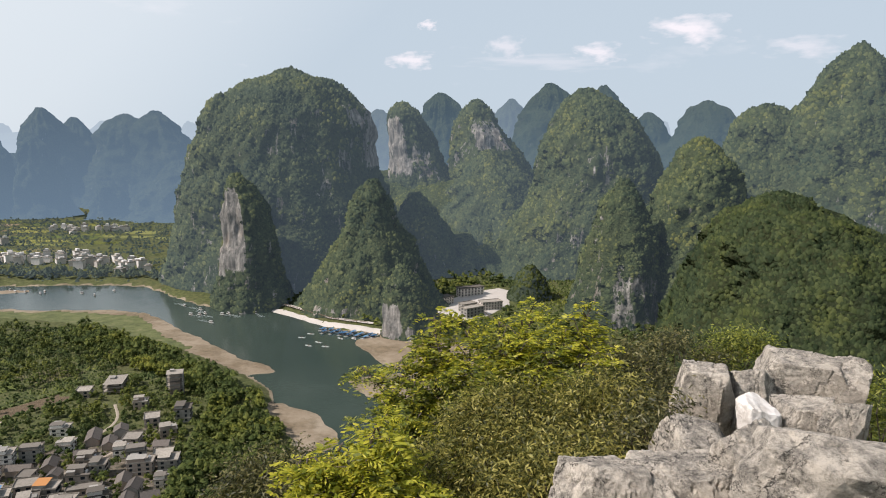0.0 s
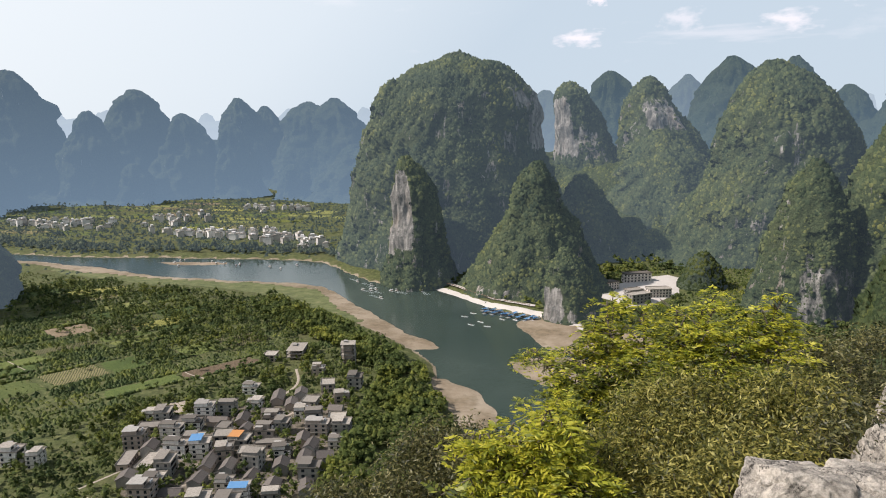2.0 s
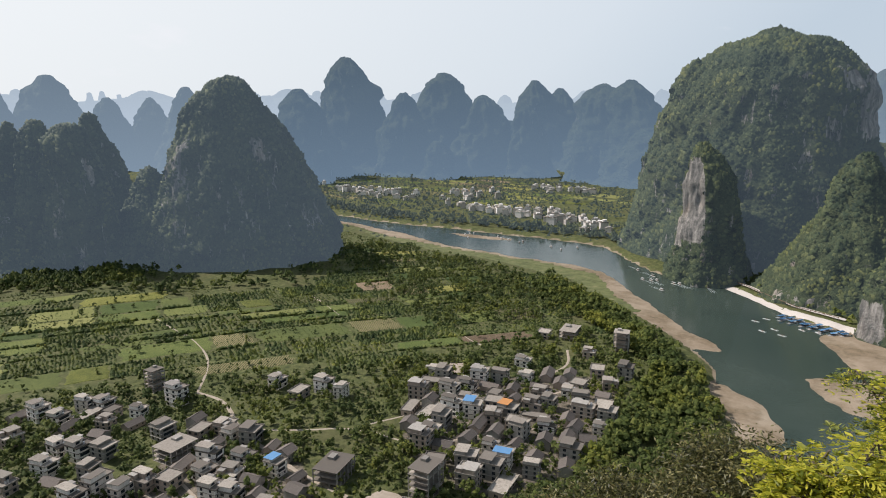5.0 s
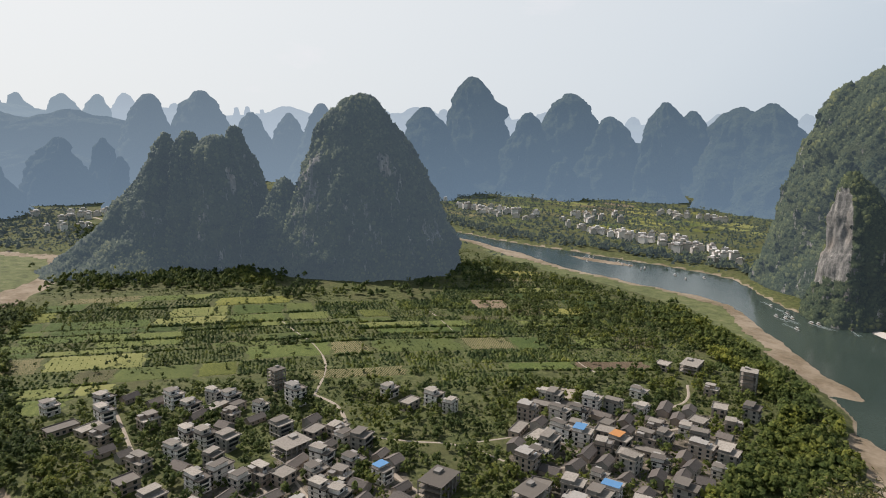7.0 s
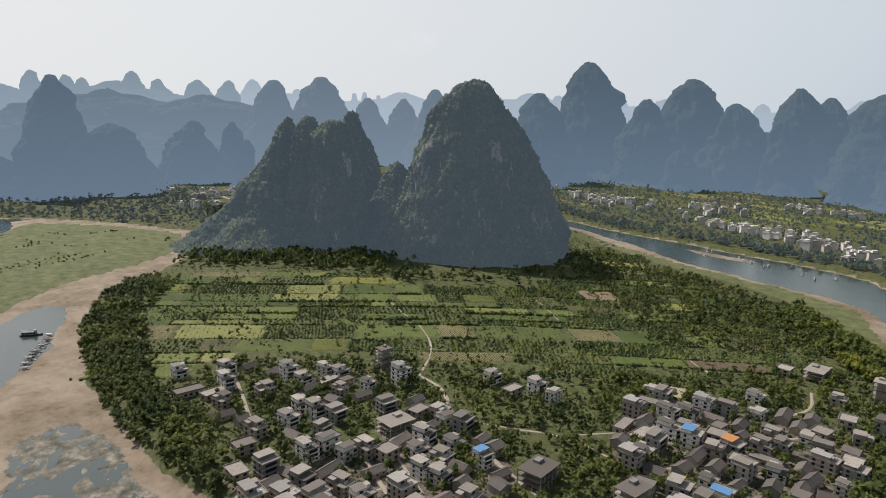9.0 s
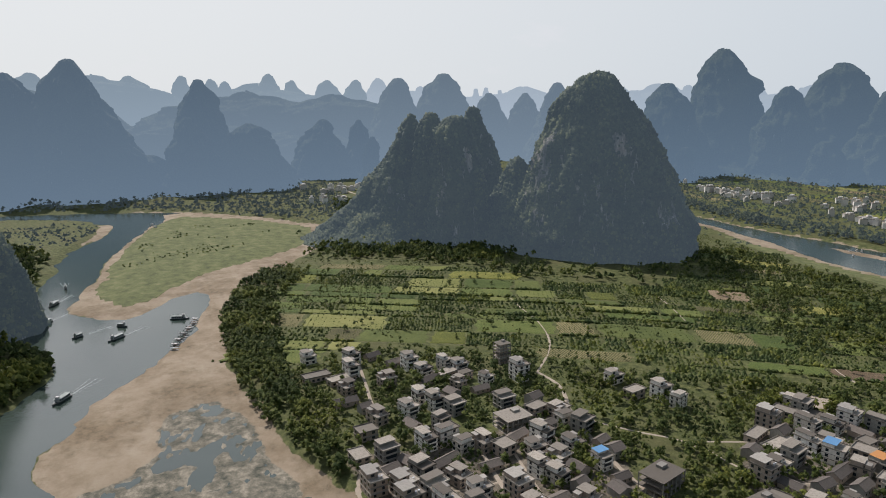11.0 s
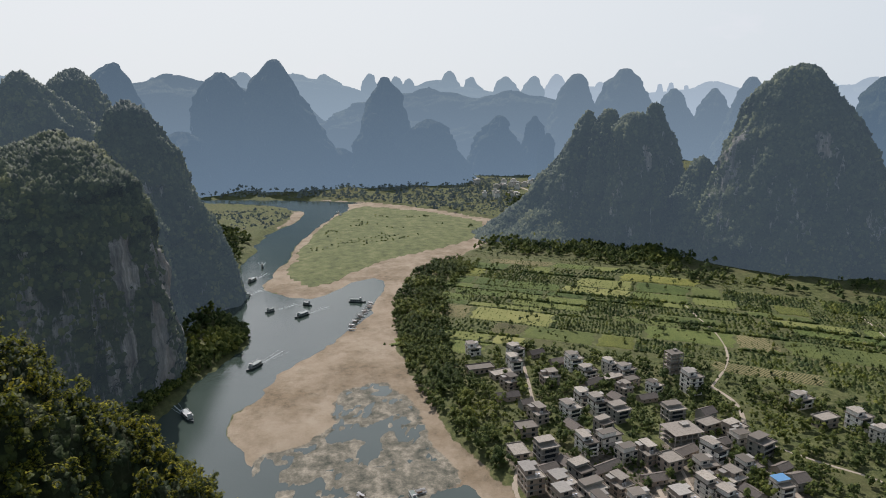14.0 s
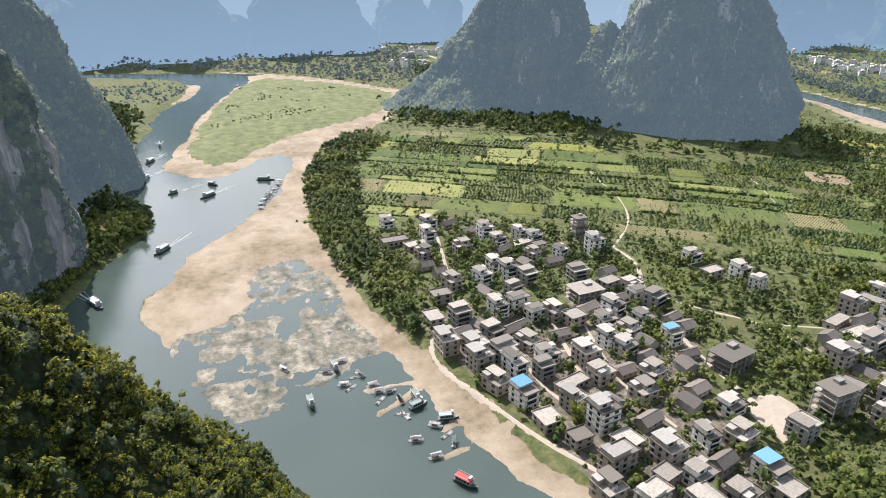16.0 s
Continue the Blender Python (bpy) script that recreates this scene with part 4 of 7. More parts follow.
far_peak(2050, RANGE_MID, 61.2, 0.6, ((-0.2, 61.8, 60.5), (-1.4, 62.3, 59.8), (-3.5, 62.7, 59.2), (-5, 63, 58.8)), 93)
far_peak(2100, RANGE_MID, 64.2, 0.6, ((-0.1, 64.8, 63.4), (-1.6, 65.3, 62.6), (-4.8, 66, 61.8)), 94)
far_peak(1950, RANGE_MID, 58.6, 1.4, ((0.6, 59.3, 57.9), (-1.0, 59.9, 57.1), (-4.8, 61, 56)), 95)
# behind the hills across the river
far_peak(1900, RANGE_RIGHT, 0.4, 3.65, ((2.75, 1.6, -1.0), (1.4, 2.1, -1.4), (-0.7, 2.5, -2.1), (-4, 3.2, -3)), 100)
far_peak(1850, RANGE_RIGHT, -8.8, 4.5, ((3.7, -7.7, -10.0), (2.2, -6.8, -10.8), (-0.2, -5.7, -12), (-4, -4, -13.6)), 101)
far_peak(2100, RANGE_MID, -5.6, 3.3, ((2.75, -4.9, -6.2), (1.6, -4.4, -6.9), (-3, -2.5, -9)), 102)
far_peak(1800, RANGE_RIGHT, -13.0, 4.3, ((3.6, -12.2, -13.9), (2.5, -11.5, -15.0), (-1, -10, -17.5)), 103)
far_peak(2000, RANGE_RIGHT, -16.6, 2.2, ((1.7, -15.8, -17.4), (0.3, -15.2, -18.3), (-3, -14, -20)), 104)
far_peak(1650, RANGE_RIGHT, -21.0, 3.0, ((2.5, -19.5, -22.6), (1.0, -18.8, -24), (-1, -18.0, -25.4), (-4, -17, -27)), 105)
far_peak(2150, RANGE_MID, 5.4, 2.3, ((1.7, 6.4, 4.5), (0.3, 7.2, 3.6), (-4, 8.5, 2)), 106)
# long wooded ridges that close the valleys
RIDGE = "long low wooded ridge, tinted blue for haze"
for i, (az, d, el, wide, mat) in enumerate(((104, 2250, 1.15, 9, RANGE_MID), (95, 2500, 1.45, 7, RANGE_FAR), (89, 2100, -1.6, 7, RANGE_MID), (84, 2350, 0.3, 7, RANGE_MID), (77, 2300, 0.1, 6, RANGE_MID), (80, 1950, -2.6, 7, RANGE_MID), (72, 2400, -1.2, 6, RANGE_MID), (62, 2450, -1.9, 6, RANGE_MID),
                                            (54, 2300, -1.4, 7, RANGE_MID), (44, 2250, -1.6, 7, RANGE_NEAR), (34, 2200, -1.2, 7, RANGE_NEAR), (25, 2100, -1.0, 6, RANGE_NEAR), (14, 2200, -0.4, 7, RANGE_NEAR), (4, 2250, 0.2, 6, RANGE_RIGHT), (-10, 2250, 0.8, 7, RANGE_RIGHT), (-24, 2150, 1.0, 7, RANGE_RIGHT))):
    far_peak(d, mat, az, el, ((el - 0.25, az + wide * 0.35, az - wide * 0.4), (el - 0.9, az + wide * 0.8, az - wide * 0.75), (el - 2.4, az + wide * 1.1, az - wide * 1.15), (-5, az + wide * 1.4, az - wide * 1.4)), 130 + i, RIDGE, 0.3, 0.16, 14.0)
# the last ranges: even-topped ridges, with mesas and spires standing up out of them
last_rng = random.Random(5)
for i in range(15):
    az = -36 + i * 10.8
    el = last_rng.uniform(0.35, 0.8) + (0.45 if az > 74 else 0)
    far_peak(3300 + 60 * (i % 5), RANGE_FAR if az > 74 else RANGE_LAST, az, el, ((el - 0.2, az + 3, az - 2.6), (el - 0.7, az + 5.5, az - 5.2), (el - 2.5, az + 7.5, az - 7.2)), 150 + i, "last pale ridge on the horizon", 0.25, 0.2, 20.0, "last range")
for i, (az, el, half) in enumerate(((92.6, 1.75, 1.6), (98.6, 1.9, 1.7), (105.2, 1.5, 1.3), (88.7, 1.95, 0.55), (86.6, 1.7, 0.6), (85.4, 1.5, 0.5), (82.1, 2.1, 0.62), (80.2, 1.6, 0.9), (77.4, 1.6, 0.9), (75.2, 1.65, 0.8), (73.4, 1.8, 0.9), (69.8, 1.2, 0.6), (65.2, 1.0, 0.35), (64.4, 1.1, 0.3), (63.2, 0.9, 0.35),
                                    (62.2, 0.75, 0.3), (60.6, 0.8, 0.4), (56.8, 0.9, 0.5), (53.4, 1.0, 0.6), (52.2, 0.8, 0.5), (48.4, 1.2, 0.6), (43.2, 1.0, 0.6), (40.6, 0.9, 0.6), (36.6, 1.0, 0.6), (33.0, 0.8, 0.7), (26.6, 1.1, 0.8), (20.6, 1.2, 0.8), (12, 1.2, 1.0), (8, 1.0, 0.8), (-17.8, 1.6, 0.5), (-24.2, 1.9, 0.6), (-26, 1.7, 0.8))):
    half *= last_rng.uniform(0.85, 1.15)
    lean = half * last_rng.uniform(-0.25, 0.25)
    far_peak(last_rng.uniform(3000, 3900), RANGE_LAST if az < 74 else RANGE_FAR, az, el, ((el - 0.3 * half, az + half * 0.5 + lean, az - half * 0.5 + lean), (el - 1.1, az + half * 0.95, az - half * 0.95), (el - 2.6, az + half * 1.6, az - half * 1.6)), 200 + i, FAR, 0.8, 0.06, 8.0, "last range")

# the lookout's own hill: a steep peak, and the wooded spur that falls from it to the river
hill("steep peak of the lookout, rock and scrub", 6.0, -9.0, 177.2, 118, cone=0.95, flare=0.0, seed=51, nu=70, nt=110, rough=0.03, name="lookout_hill", group="lookout")
spur_x, spur_y = at(126, 140)
hill("wooded spur of the lookout hill above the river", spur_x, spur_y, 160, 116, cone=1.0, flare=0.0, seed=52, nu=80, nt=130, rough=0.05, trees=20000, size=1.3, leaf=SHADED_TREES, material=SHADED_HILL, name="wooded_spur", group="lookout", seen=(0.3, 0.95))
# ---------------------------------------------------------------- house materials
def plaster(name, a, b, dirt=(0.12, 0.11, 0.10), amount=0.45):
    m = Nodes(name)
    c = m.mix(m.chance(), a, b)
    c = m.mix(m.math("MULTIPLY", m.ramp(m.noise(0.7, 6, 0.7, (1, 1, 0.25)), [(0.45, (0, 0, 0)), (0.75, (1, 1, 1))]), amount), c, dirt)
    return m.finish(c, 0.85, m.noise(4, 4), 0.2, 0.05, 0.2)


WHITE = plaster("whitewashed_wall", (0.82, 0.79, 0.73), (0.6, 0.545, 0.47), (0.22, 0.2, 0.17), 0.5)
RAW = plaster("raw_brick_and_concrete", (0.3, 0.25, 0.205), (0.4, 0.33, 0.27), (0.14, 0.115, 0.09))
SLAB = plaster("concrete_roof", (0.09, 0.081, 0.068), (0.36, 0.33, 0.275), (0.12, 0.105, 0.08), 0.85)
DIM = plaster("weathered_concrete", (0.2, 0.19, 0.168), (0.34, 0.325, 0.285), (0.09, 0.088, 0.078))
BLUE = plaster("blue_sheet_roof", (0.08, 0.2, 0.36), (0.13, 0.28, 0.45), (0.2, 0.25, 0.3), 0.3)
ORANGE = plaster("orange_sheet_roof", (0.42, 0.2, 0.07), (0.42, 0.2, 0.07), (0.3, 0.15, 0.08), 0.3)
m = Nodes("grey_roof_tiles")
TILE = m.finish(m.mix(1.0, m.mix(m.noise(1.2, 5, 0.7), (0.06, 0.058, 0.056), (0.2, 0.185, 0.165)), m.ramp(m.chance(), [(0.0, (0.55, 0.53, 0.52)), (1.0, (1.15, 1.08, 1.0))]), "MULTIPLY"), 0.85, m.noise(3, 3, 0.5, (4, 0.3, 1)), 0.5, 0.1, 0.2)
m = Nodes("window_glass")
PANE = m.finish((0.022, 0.028, 0.034), 0.12, spec=0.5)
m = Nodes("steel_tank")
TANK = m.finish((0.6, 0.61, 0.62), 0.35, metal=0.7)
m = Nodes("earth_track")
TRACK = m.finish(m.mix(m.noise(0.5, 5), (0.24, 0.205, 0.155), (0.38, 0.33, 0.26)), 0.9, m.noise(2, 4), 0.3, 0.1, 0.15)


def box_bm(x0, y0, z0, x1, y1, z1, bm=None):
    bm = bm or bmesh.new()
    v = [bm.verts.new(p) for p in ((x0, y0, z0), (x1, y0, z0), (x1, y1, z0), (x0, y1, z0), (x0, y0, z1), (x1, y0, z1), (x1, y1, z1), (x0, y1, z1))]
    for f in ((3, 2, 1, 0), (4, 5, 6, 7), (0, 1, 5, 4), (1, 2, 6, 5), (2, 3, 7, 6), (3, 0, 4, 7)):
        bm.faces.new([v[i] for i in f])
    return bm


MESHES = {}


def shared(key, make, material):
    """One mesh for alike parts."""
    if key not in MESHES:
        bm = make()
        me = bpy.data.meshes.new(key[0])
        bm.to_mesh(me)
        bm.free()
        me.materials.append(material)
        MESHES[key] = me
    return MESHES[key]


def framed_window(w, h):
    return box_bm(-w / 2, -0.05, 0, w / 2, 0.06, h)


def put_windows(thing, w, d, floors, fh, z0, mat, wide=1.5, tall=1.5, name="window", lower=0.95):
    win = shared((name, wide, tall), lambda: framed_window(wide, tall), mat)
    for side in range(4):
        span = w if side % 2 == 0 else d
        off = d / 2 if side % 2 == 0 else w / 2
        n = max(1, int(span // 4.2))
        for k in range(floors):
            for i in range(n):
                u = (i + 0.5) / n * span - span / 2
                o = child(name, win, thing)
                a = side * math.pi / 2
                o.matrix_local = Matrix.Rotation(a, 4, "Z") @ Matrix.Translation((u, -off, z0 + k * fh + lower))


def flat_house(label, w, d, floors, wall, roof=None, seed=0, top="tower", fh=3.1, awning=None):
    """A village block: body, floor bands, parapet roof, stair tower, tanks and windows."""
    rng = random.Random(seed)
    ob = tagged(new("village_house"), label, "house", "village houses")
    h = floors * fh
    full, setback = h, top == "tower" and floors > 2
    if setback:
        full = h - fh
    part("wall", box_bm(-w / 2, -d / 2, -1.5, w / 2, d / 2, full), wall, ob)
    if setback:
        side = rng.choice((-1, 1))
        x0, x1 = (-w / 2 + 0.2, w * 0.12) if side < 0 else (-w * 0.12, w / 2 - 0.2)
        attic = part("attic", box_bm(x0, -d * 0.2, full, x1, d / 2 - 0.2, h), wall, ob)
        part("attic_roof", box_bm(x0 - 0.5, -d * 0.2 - 0.7, h, x1 + 0.5, d / 2 + 0.2, h + 0.22), roof or (DIM if seed % 3 == 0 else SLAB), attic)
        part("attic_window", box_bm((x0 + x1) / 2 - 1.1, -d * 0.2 - 0.06, full + 0.8, (x0 + x1) / 2 + 1.1, -d * 0.2 + 0.05, full + 2.3), PANE, attic)
        floors, h = floors - 1, full
    bm = box_bm(-w / 2 - 0.5, -d / 2 - 0.9, h, w / 2 + 0.5, d / 2 + 0.5, h + 0.18)
    for x0, y0, x1, y1 in ((-w / 2 - 0.5, -d / 2 - 0.9, w / 2 + 0.5, -d / 2 - 0.7), (-w / 2 - 0.5, d / 2 + 0.3, w / 2 + 0.5, d / 2 + 0.5), (-w / 2 - 0.5, -d / 2 - 0.7, -w / 2 - 0.3, d / 2 + 0.3), (w / 2 + 0.3, -d / 2 - 0.7, w / 2 + 0.5, d / 2 + 0.3)):
        box_bm(x0, y0, h + 0.18, x1, y1, h + 0.85, bm)
    part("roof", bm, roof or SLAB, ob)
    band = lambda: box_bm(-w / 2 - 0.25, -d / 2 - 0.8, -0.1, w / 2 + 0.25, d / 2 + 0.2, 0.12)
    for k in range(1, floors):
        child("balcony", shared(("balcony", w, d), band, SLAB if wall is WHITE else DIM), ob).location.z = k * fh
        if seed % 3 and wall is not RAW:
            rail = lambda: box_bm(-w * 0.34, -d / 2 - 0.8, 0.12, w * 0.34, -d / 2 - 0.68, 1.0)
            child("parapet", shared(("parapet", w, d, wall.name), rail, wall), ob).location.z = k * fh
            # a dark panel on the wall stands in for a shaded balcony recess
            shade_panel = lambda: box_bm(-w * 0.3, -d / 2 - 0.07, 0.12, w * 0.3, -d / 2 + 0.05, 2.6)
            child("balcony_opening", shared(("balcony_opening", w, d), shade_panel, PANE), ob).location.z = k * fh
    put_windows(ob, w, d, floors, fh, 0, PANE, 2.1 if seed % 2 else 1.6, 1.7)
    if top == "tower":
        tx = (w / 2 - 1.8) * (-side if setback else rng.choice((-1, 1)))
        tower = part("stair_tower", box_bm(tx - 1.4, d / 2 - 4.2, h + 0.18, tx + 1.4, d / 2 - 0.6, h + 2.5), wall, ob)
        part("tower_roof", box_bm(tx - 1.7, d / 2 - 4.5, h + 2.5, tx + 1.7, d / 2 - 0.3, h + 2.68), DIM, tower)
        for i in range(rng.choice((1, 2))):
            bm = bmesh.new()
            bmesh.ops.create_cone(bm, cap_ends=True, segments=10, radius1=0.6, radius2=0.55, depth=1.3, matrix=Matrix.Translation((tx * 0.3 + i * 1.6, -d / 3, h + 0.83)))
            part("water_tank", bm, TANK, ob)
    elif top == "shed":
        bm = box_bm(-w / 2 + 0.3, 0, h + 0.18, w / 2 - 0.3, d / 2, h + 2.5)
        part("rooftop_room", bm, wall, ob)
        part("sheet_roof", box_bm(-w / 2 + 0.1, -d * 0.15, h + 2.5, w / 2 - 0.1, d / 2 + 0.2, h + 2.64), awning or SLAB, ob)
    return ob


def frame_house(label, w, d, floors, fh=3.2):
    """An unfinished concrete frame: slabs on columns, open floors."""
    ob = tagged(new("unfinished_building"), label, "building", "village houses")
    slab = lambda: box_bm(-w / 2, -d / 2, 0, w / 2, d / 2, 0.35)
    for k in range(floors + 1):
        child("floor_slab", shared(("floor_slab", w, d), slab, SLAB), ob).location.z = k * fh - 0.2
    col = lambda: box_bm(-0.25, -0.25, 0, 0.25, 0.25, fh)
    nx, ny = max(2, int(w // 4)), max(2, int(d // 4.5))
    for k in range(floors):
        for i in range(nx + 1):
            for j in (0, ny) if k else range(ny + 1):
                child("column", shared(("column", fh), col, DIM), ob).location = (-w / 2 + 0.4 + i * (w - 0.8) / nx, -d / 2 + 0.4 + j * (d - 0.8) / ny, k * fh)
    part("core_wall", box_bm(-w * 0.32, -d * 0.28, 0, w * 0.32, d * 0.3, floors * fh - 0.25), RAW, ob)
    part("roof_hut", box_bm(w * 0.05, d * 0.05, floors * fh + 0.15, w * 0.3, d * 0.3, floors * fh + 1.6), DIM, ob)
    return ob


def gable_house(label, w, d, h, wall=None):
    """A low old house under a tiled gable roof."""
    ob = tagged(new("old_house"), label, "house", "old houses")
    wall = wall or RAW
    rise = d * 0.27
    bm = box_bm(-w / 2, -d / 2, -1.5, w / 2, d / 2, h)
    for s in (-1, 1):
        vs = [bm.verts.new(p) for p in ((s * w / 2, -d / 2, h), (s * w / 2, d / 2, h), (s * w / 2, 0, h + rise))]
        bm.faces.new(vs if s > 0 else vs[::-1])
    part("wall", bm, wall, ob)
    for s in (-1, 1):
        bm = bmesh.new()
        low, high = (s * (d / 2 + 0.6), h - 0.3), (0.0, h + rise + 0.08)
        a = [bm.verts.new((x, y, z + k)) for k in (0, 0.2) for x, (y, z) in ((-w / 2 - 0.5, low), (w / 2 + 0.5, low), (w / 2 + 0.5, high), (-w / 2 - 0.5, high))]
        for q in ((3, 2, 1, 0), (4, 5, 6, 7), (0, 1, 5, 4), (1, 2, 6, 5), (2, 3, 7, 6), (3, 0, 4, 7)):
            bm.faces.new([a[k] for k in q])
        bmesh.ops.recalc_face_normals(bm, faces=bm.faces)
        part("roof", bm, TILE, ob)
    part("ridge", box_bm(-w / 2 - 0.5, -0.2, h + rise, w / 2 + 0.5, 0.2, h + rise + 0.3), TILE, ob)
    win = shared(("window", 1.0, 1.1), lambda: framed_window(1.0, 1.1), PANE)
    for i in range(3):
        child("window", win, ob).location = (-w / 3 + i * w / 3, -d / 2, h * 0.4)
    return ob


WHITE_L = "white rendered village house with a flat concrete roof"
RAW_L = "bare brick village house with a flat concrete roof"
PROTO = {
    "w3": flat_house(WHITE_L + ", three floors", 10, 10, 3, WHITE, seed=1),
    "w4": flat_house(WHITE_L + ", four floors", 9, 12, 4, WHITE, seed=2),
    "w5": flat_house(WHITE_L + ", five floors", 10, 12, 5, WHITE, seed=3),
    "w3b": flat_house("white village house with a blue sheet roof", 10, 11, 3, WHITE, seed=4, top="shed", awning=BLUE),
    "r3": flat_house(RAW_L + ", three floors", 10, 11, 3, RAW, seed=5),
    "r4": flat_house(RAW_L + ", four floors", 10, 13, 4, RAW, seed=6),
    "r2": flat_house("low bare brick house with a pale flat roof", 12, 9, 2, RAW, seed=7, top="none"),
    "d3": flat_house("weathered concrete house with a rooftop shed", 11, 10, 3, DIM, seed=8, top="shed"),
    "l1": flat_house("long low shed with a white flat roof", 22, 8, 1, RAW, seed=9, top="none", fh=4.0),
    "o2": flat_house("two-floor house with an orange sheet roof", 11, 10, 2, DIM, seed=10, top="shed", awning=ORANGE),
    "f3": frame_house("unfinished three-floor concrete frame with open floors", 21, 15, 3),
    "f5": frame_house("unfinished five-floor concrete frame with open floors", 15, 14, 5),
    "f6": frame_house("tall unfinished concrete frame with open floors", 13, 11, 6, 3.0),
    "g1": gable_house("old low house with a grey tiled gable roof", 12, 7.5, 3.6),
    "g2": gable_house("old grey-tiled house with two floors", 10, 8, 5.4, DIM),
    "g3": gable_house("long old grey-tiled house", 17, 8, 4.0),
}
USED = set()
SITES = []


def place(kind, x, y, angle):
    SITES.append((x, y))
    m = Matrix.Translation((x, y, float(valley_z(x, y)[0]) - 0.1)) @ Matrix.Rotation(radians(angle), 4, "Z")
    if kind in USED:
        ob = copy_thing(PROTO[kind], m)
    else:
        ob = PROTO[kind]
        ob.matrix_world = m
        USED.add(kind)
    k = len(SITES)
    ob.scale = (0.72 + 0.05 * (k * 7 % 6), 0.74 + 0.05 * (k * 5 % 6), 0.78 + 0.04 * (k * 3 % 6))
    return ob


# facing: fronts look to the river, turned with the lanes
LANE = 74
for kind, sites in (
        ("l1", [(-407, 76), (-397, 90)]),
        ("w3", [(-439, 77), (-387, 142), (-383, 166), (-359, 174), (-289, 128), (-267, 179), (-245, 157), (-193, 177), (-330, 250), (-264, 324), (-231, 319), (-225, 375)]),
        ("w4", [(-403, 98), (-335, 114), (-337, 131), (-390, 158), (-299, 122), (-299, 111), (-279, 168), (-253, 152), (-300, 262), (-286, 263), (-245, 100), (-236, 307)]),
        ("w5", [(-356, 196), (-231, 332), (-199, 121)]),
        ("w3b", [(-246, 182), (-223, 96), (-156, 166), (-208, 292), (-165, 258)]),
        ("r3", [(-380, 115), (-359, 155), (-286, 137), (-264, 114), (-228, 135), (-212, 147), (-222, 157), (-196, 416), (-184, 319), (-303, 193)]),
        ("r4", [(-272, 75), (-266, 88), (-243, 135), (-214, 115), (-176, 115), (-158, 331)]),
        ("r2", [(-321, 85), (-310, 182), (-306, 247), (-165, 129), (-146, 165), (-243, 435), (-178, 391)]),
        ("d3", [(-324, 169), (-257, 99), (-239, 112), (-273, 99), (-172, 194), (-162, 400), (-254, 324), (-214, 271), (-178, 327)]),
        ("o2", [(-193, 306)]),
        ("f3", [(-300, 162), (-221, 197), (-227, 447)]),
        ("f5", [(-180, 216)]),
        ("f6", [(-386, 199), (-183, 441)])):
    for k, (x, y) in enumerate(sites):
        place(kind, x, y, -LANE + 180 + (k * 37 % 14) - 7 + (90 if k % 5 == 4 else 0))

# the older houses and lesser blocks that fill the lanes
vil_rng = random.Random(21)
QUARTER_C = [(-425, 84), (-330, 74), (-305, 140), (-335, 195), (-380, 190), (-430, 130)]
QUARTERS = [QUARTER_A, QUARTER_B, QUARTER_C]
for quarter in QUARTERS:
    xs, ys = [p[0] for p in quarter], [p[1] for p in quarter]
    for _ in range(60 if quarter is QUARTER_C else 1300):
        x, y = vil_rng.uniform(min(xs), max(xs)), vil_rng.uniform(min(ys), max(ys))
        if inside(quarter, np.array([x]), np.array([y]))[0] < 2 or any((x - a) ** 2 + (y - b) ** 2 < 11.4 ** 2 for a, b in SITES):
            continue
        place(vil_rng.choice(("g1", "g1", "g2", "g2", "g3", "d3", "r2", "r3", "w3", "w4", "r4", "l1")), x, y, -LANE + 180 + vil_rng.choice((0, 0, 0, 90)) + vil_rng.uniform(-9, 9))

# the hotel's grounds stay clear of trees
HOTEL_YARD = [(-16, 686), (12, 730), (24, 760), (60, 782), (84, 778), (78, 728), (68, 690), (50, 660), (24, 636), (8, 650)]
SITES += [(x, y) for x in range(-16, 88, 8) for y in range(636, 784, 8) if inside(HOTEL_YARD, np.array([float(x)]), np.array([float(y)]))[0] > 0]
# small white houses of the far villages, with roofs and window rows
FAR_H = tagged(new("far_house"), "small pale house of a far village", "house", "far village houses")
FAR_WALL = plaster("far_house_wall", (0.74, 0.72, 0.68), (0.4, 0.38, 0.34), (0.2, 0.19, 0.17), 0.35)
part("wall", box_bm(-5, -4.5, -1, 5, 4.5, 9), FAR_WALL, FAR_H)
part("roof", box_bm(-5.5, -5, 9, 5.5, 5, 9.4), SLAB, FAR_H)
part("rooftop_room", box_bm(-3, -1, 9.4, 2, 4, 12), FAR_WALL, FAR_H)
for k in range(2):
    for i in range(2):
        child("window", shared(("window", 1.9, 1.8), lambda: framed_window(1.9, 1.8), PANE), FAR_H).location = (-2.4 + i * 4.8, -4.5, k * 4 + 1.2)
first_far = True
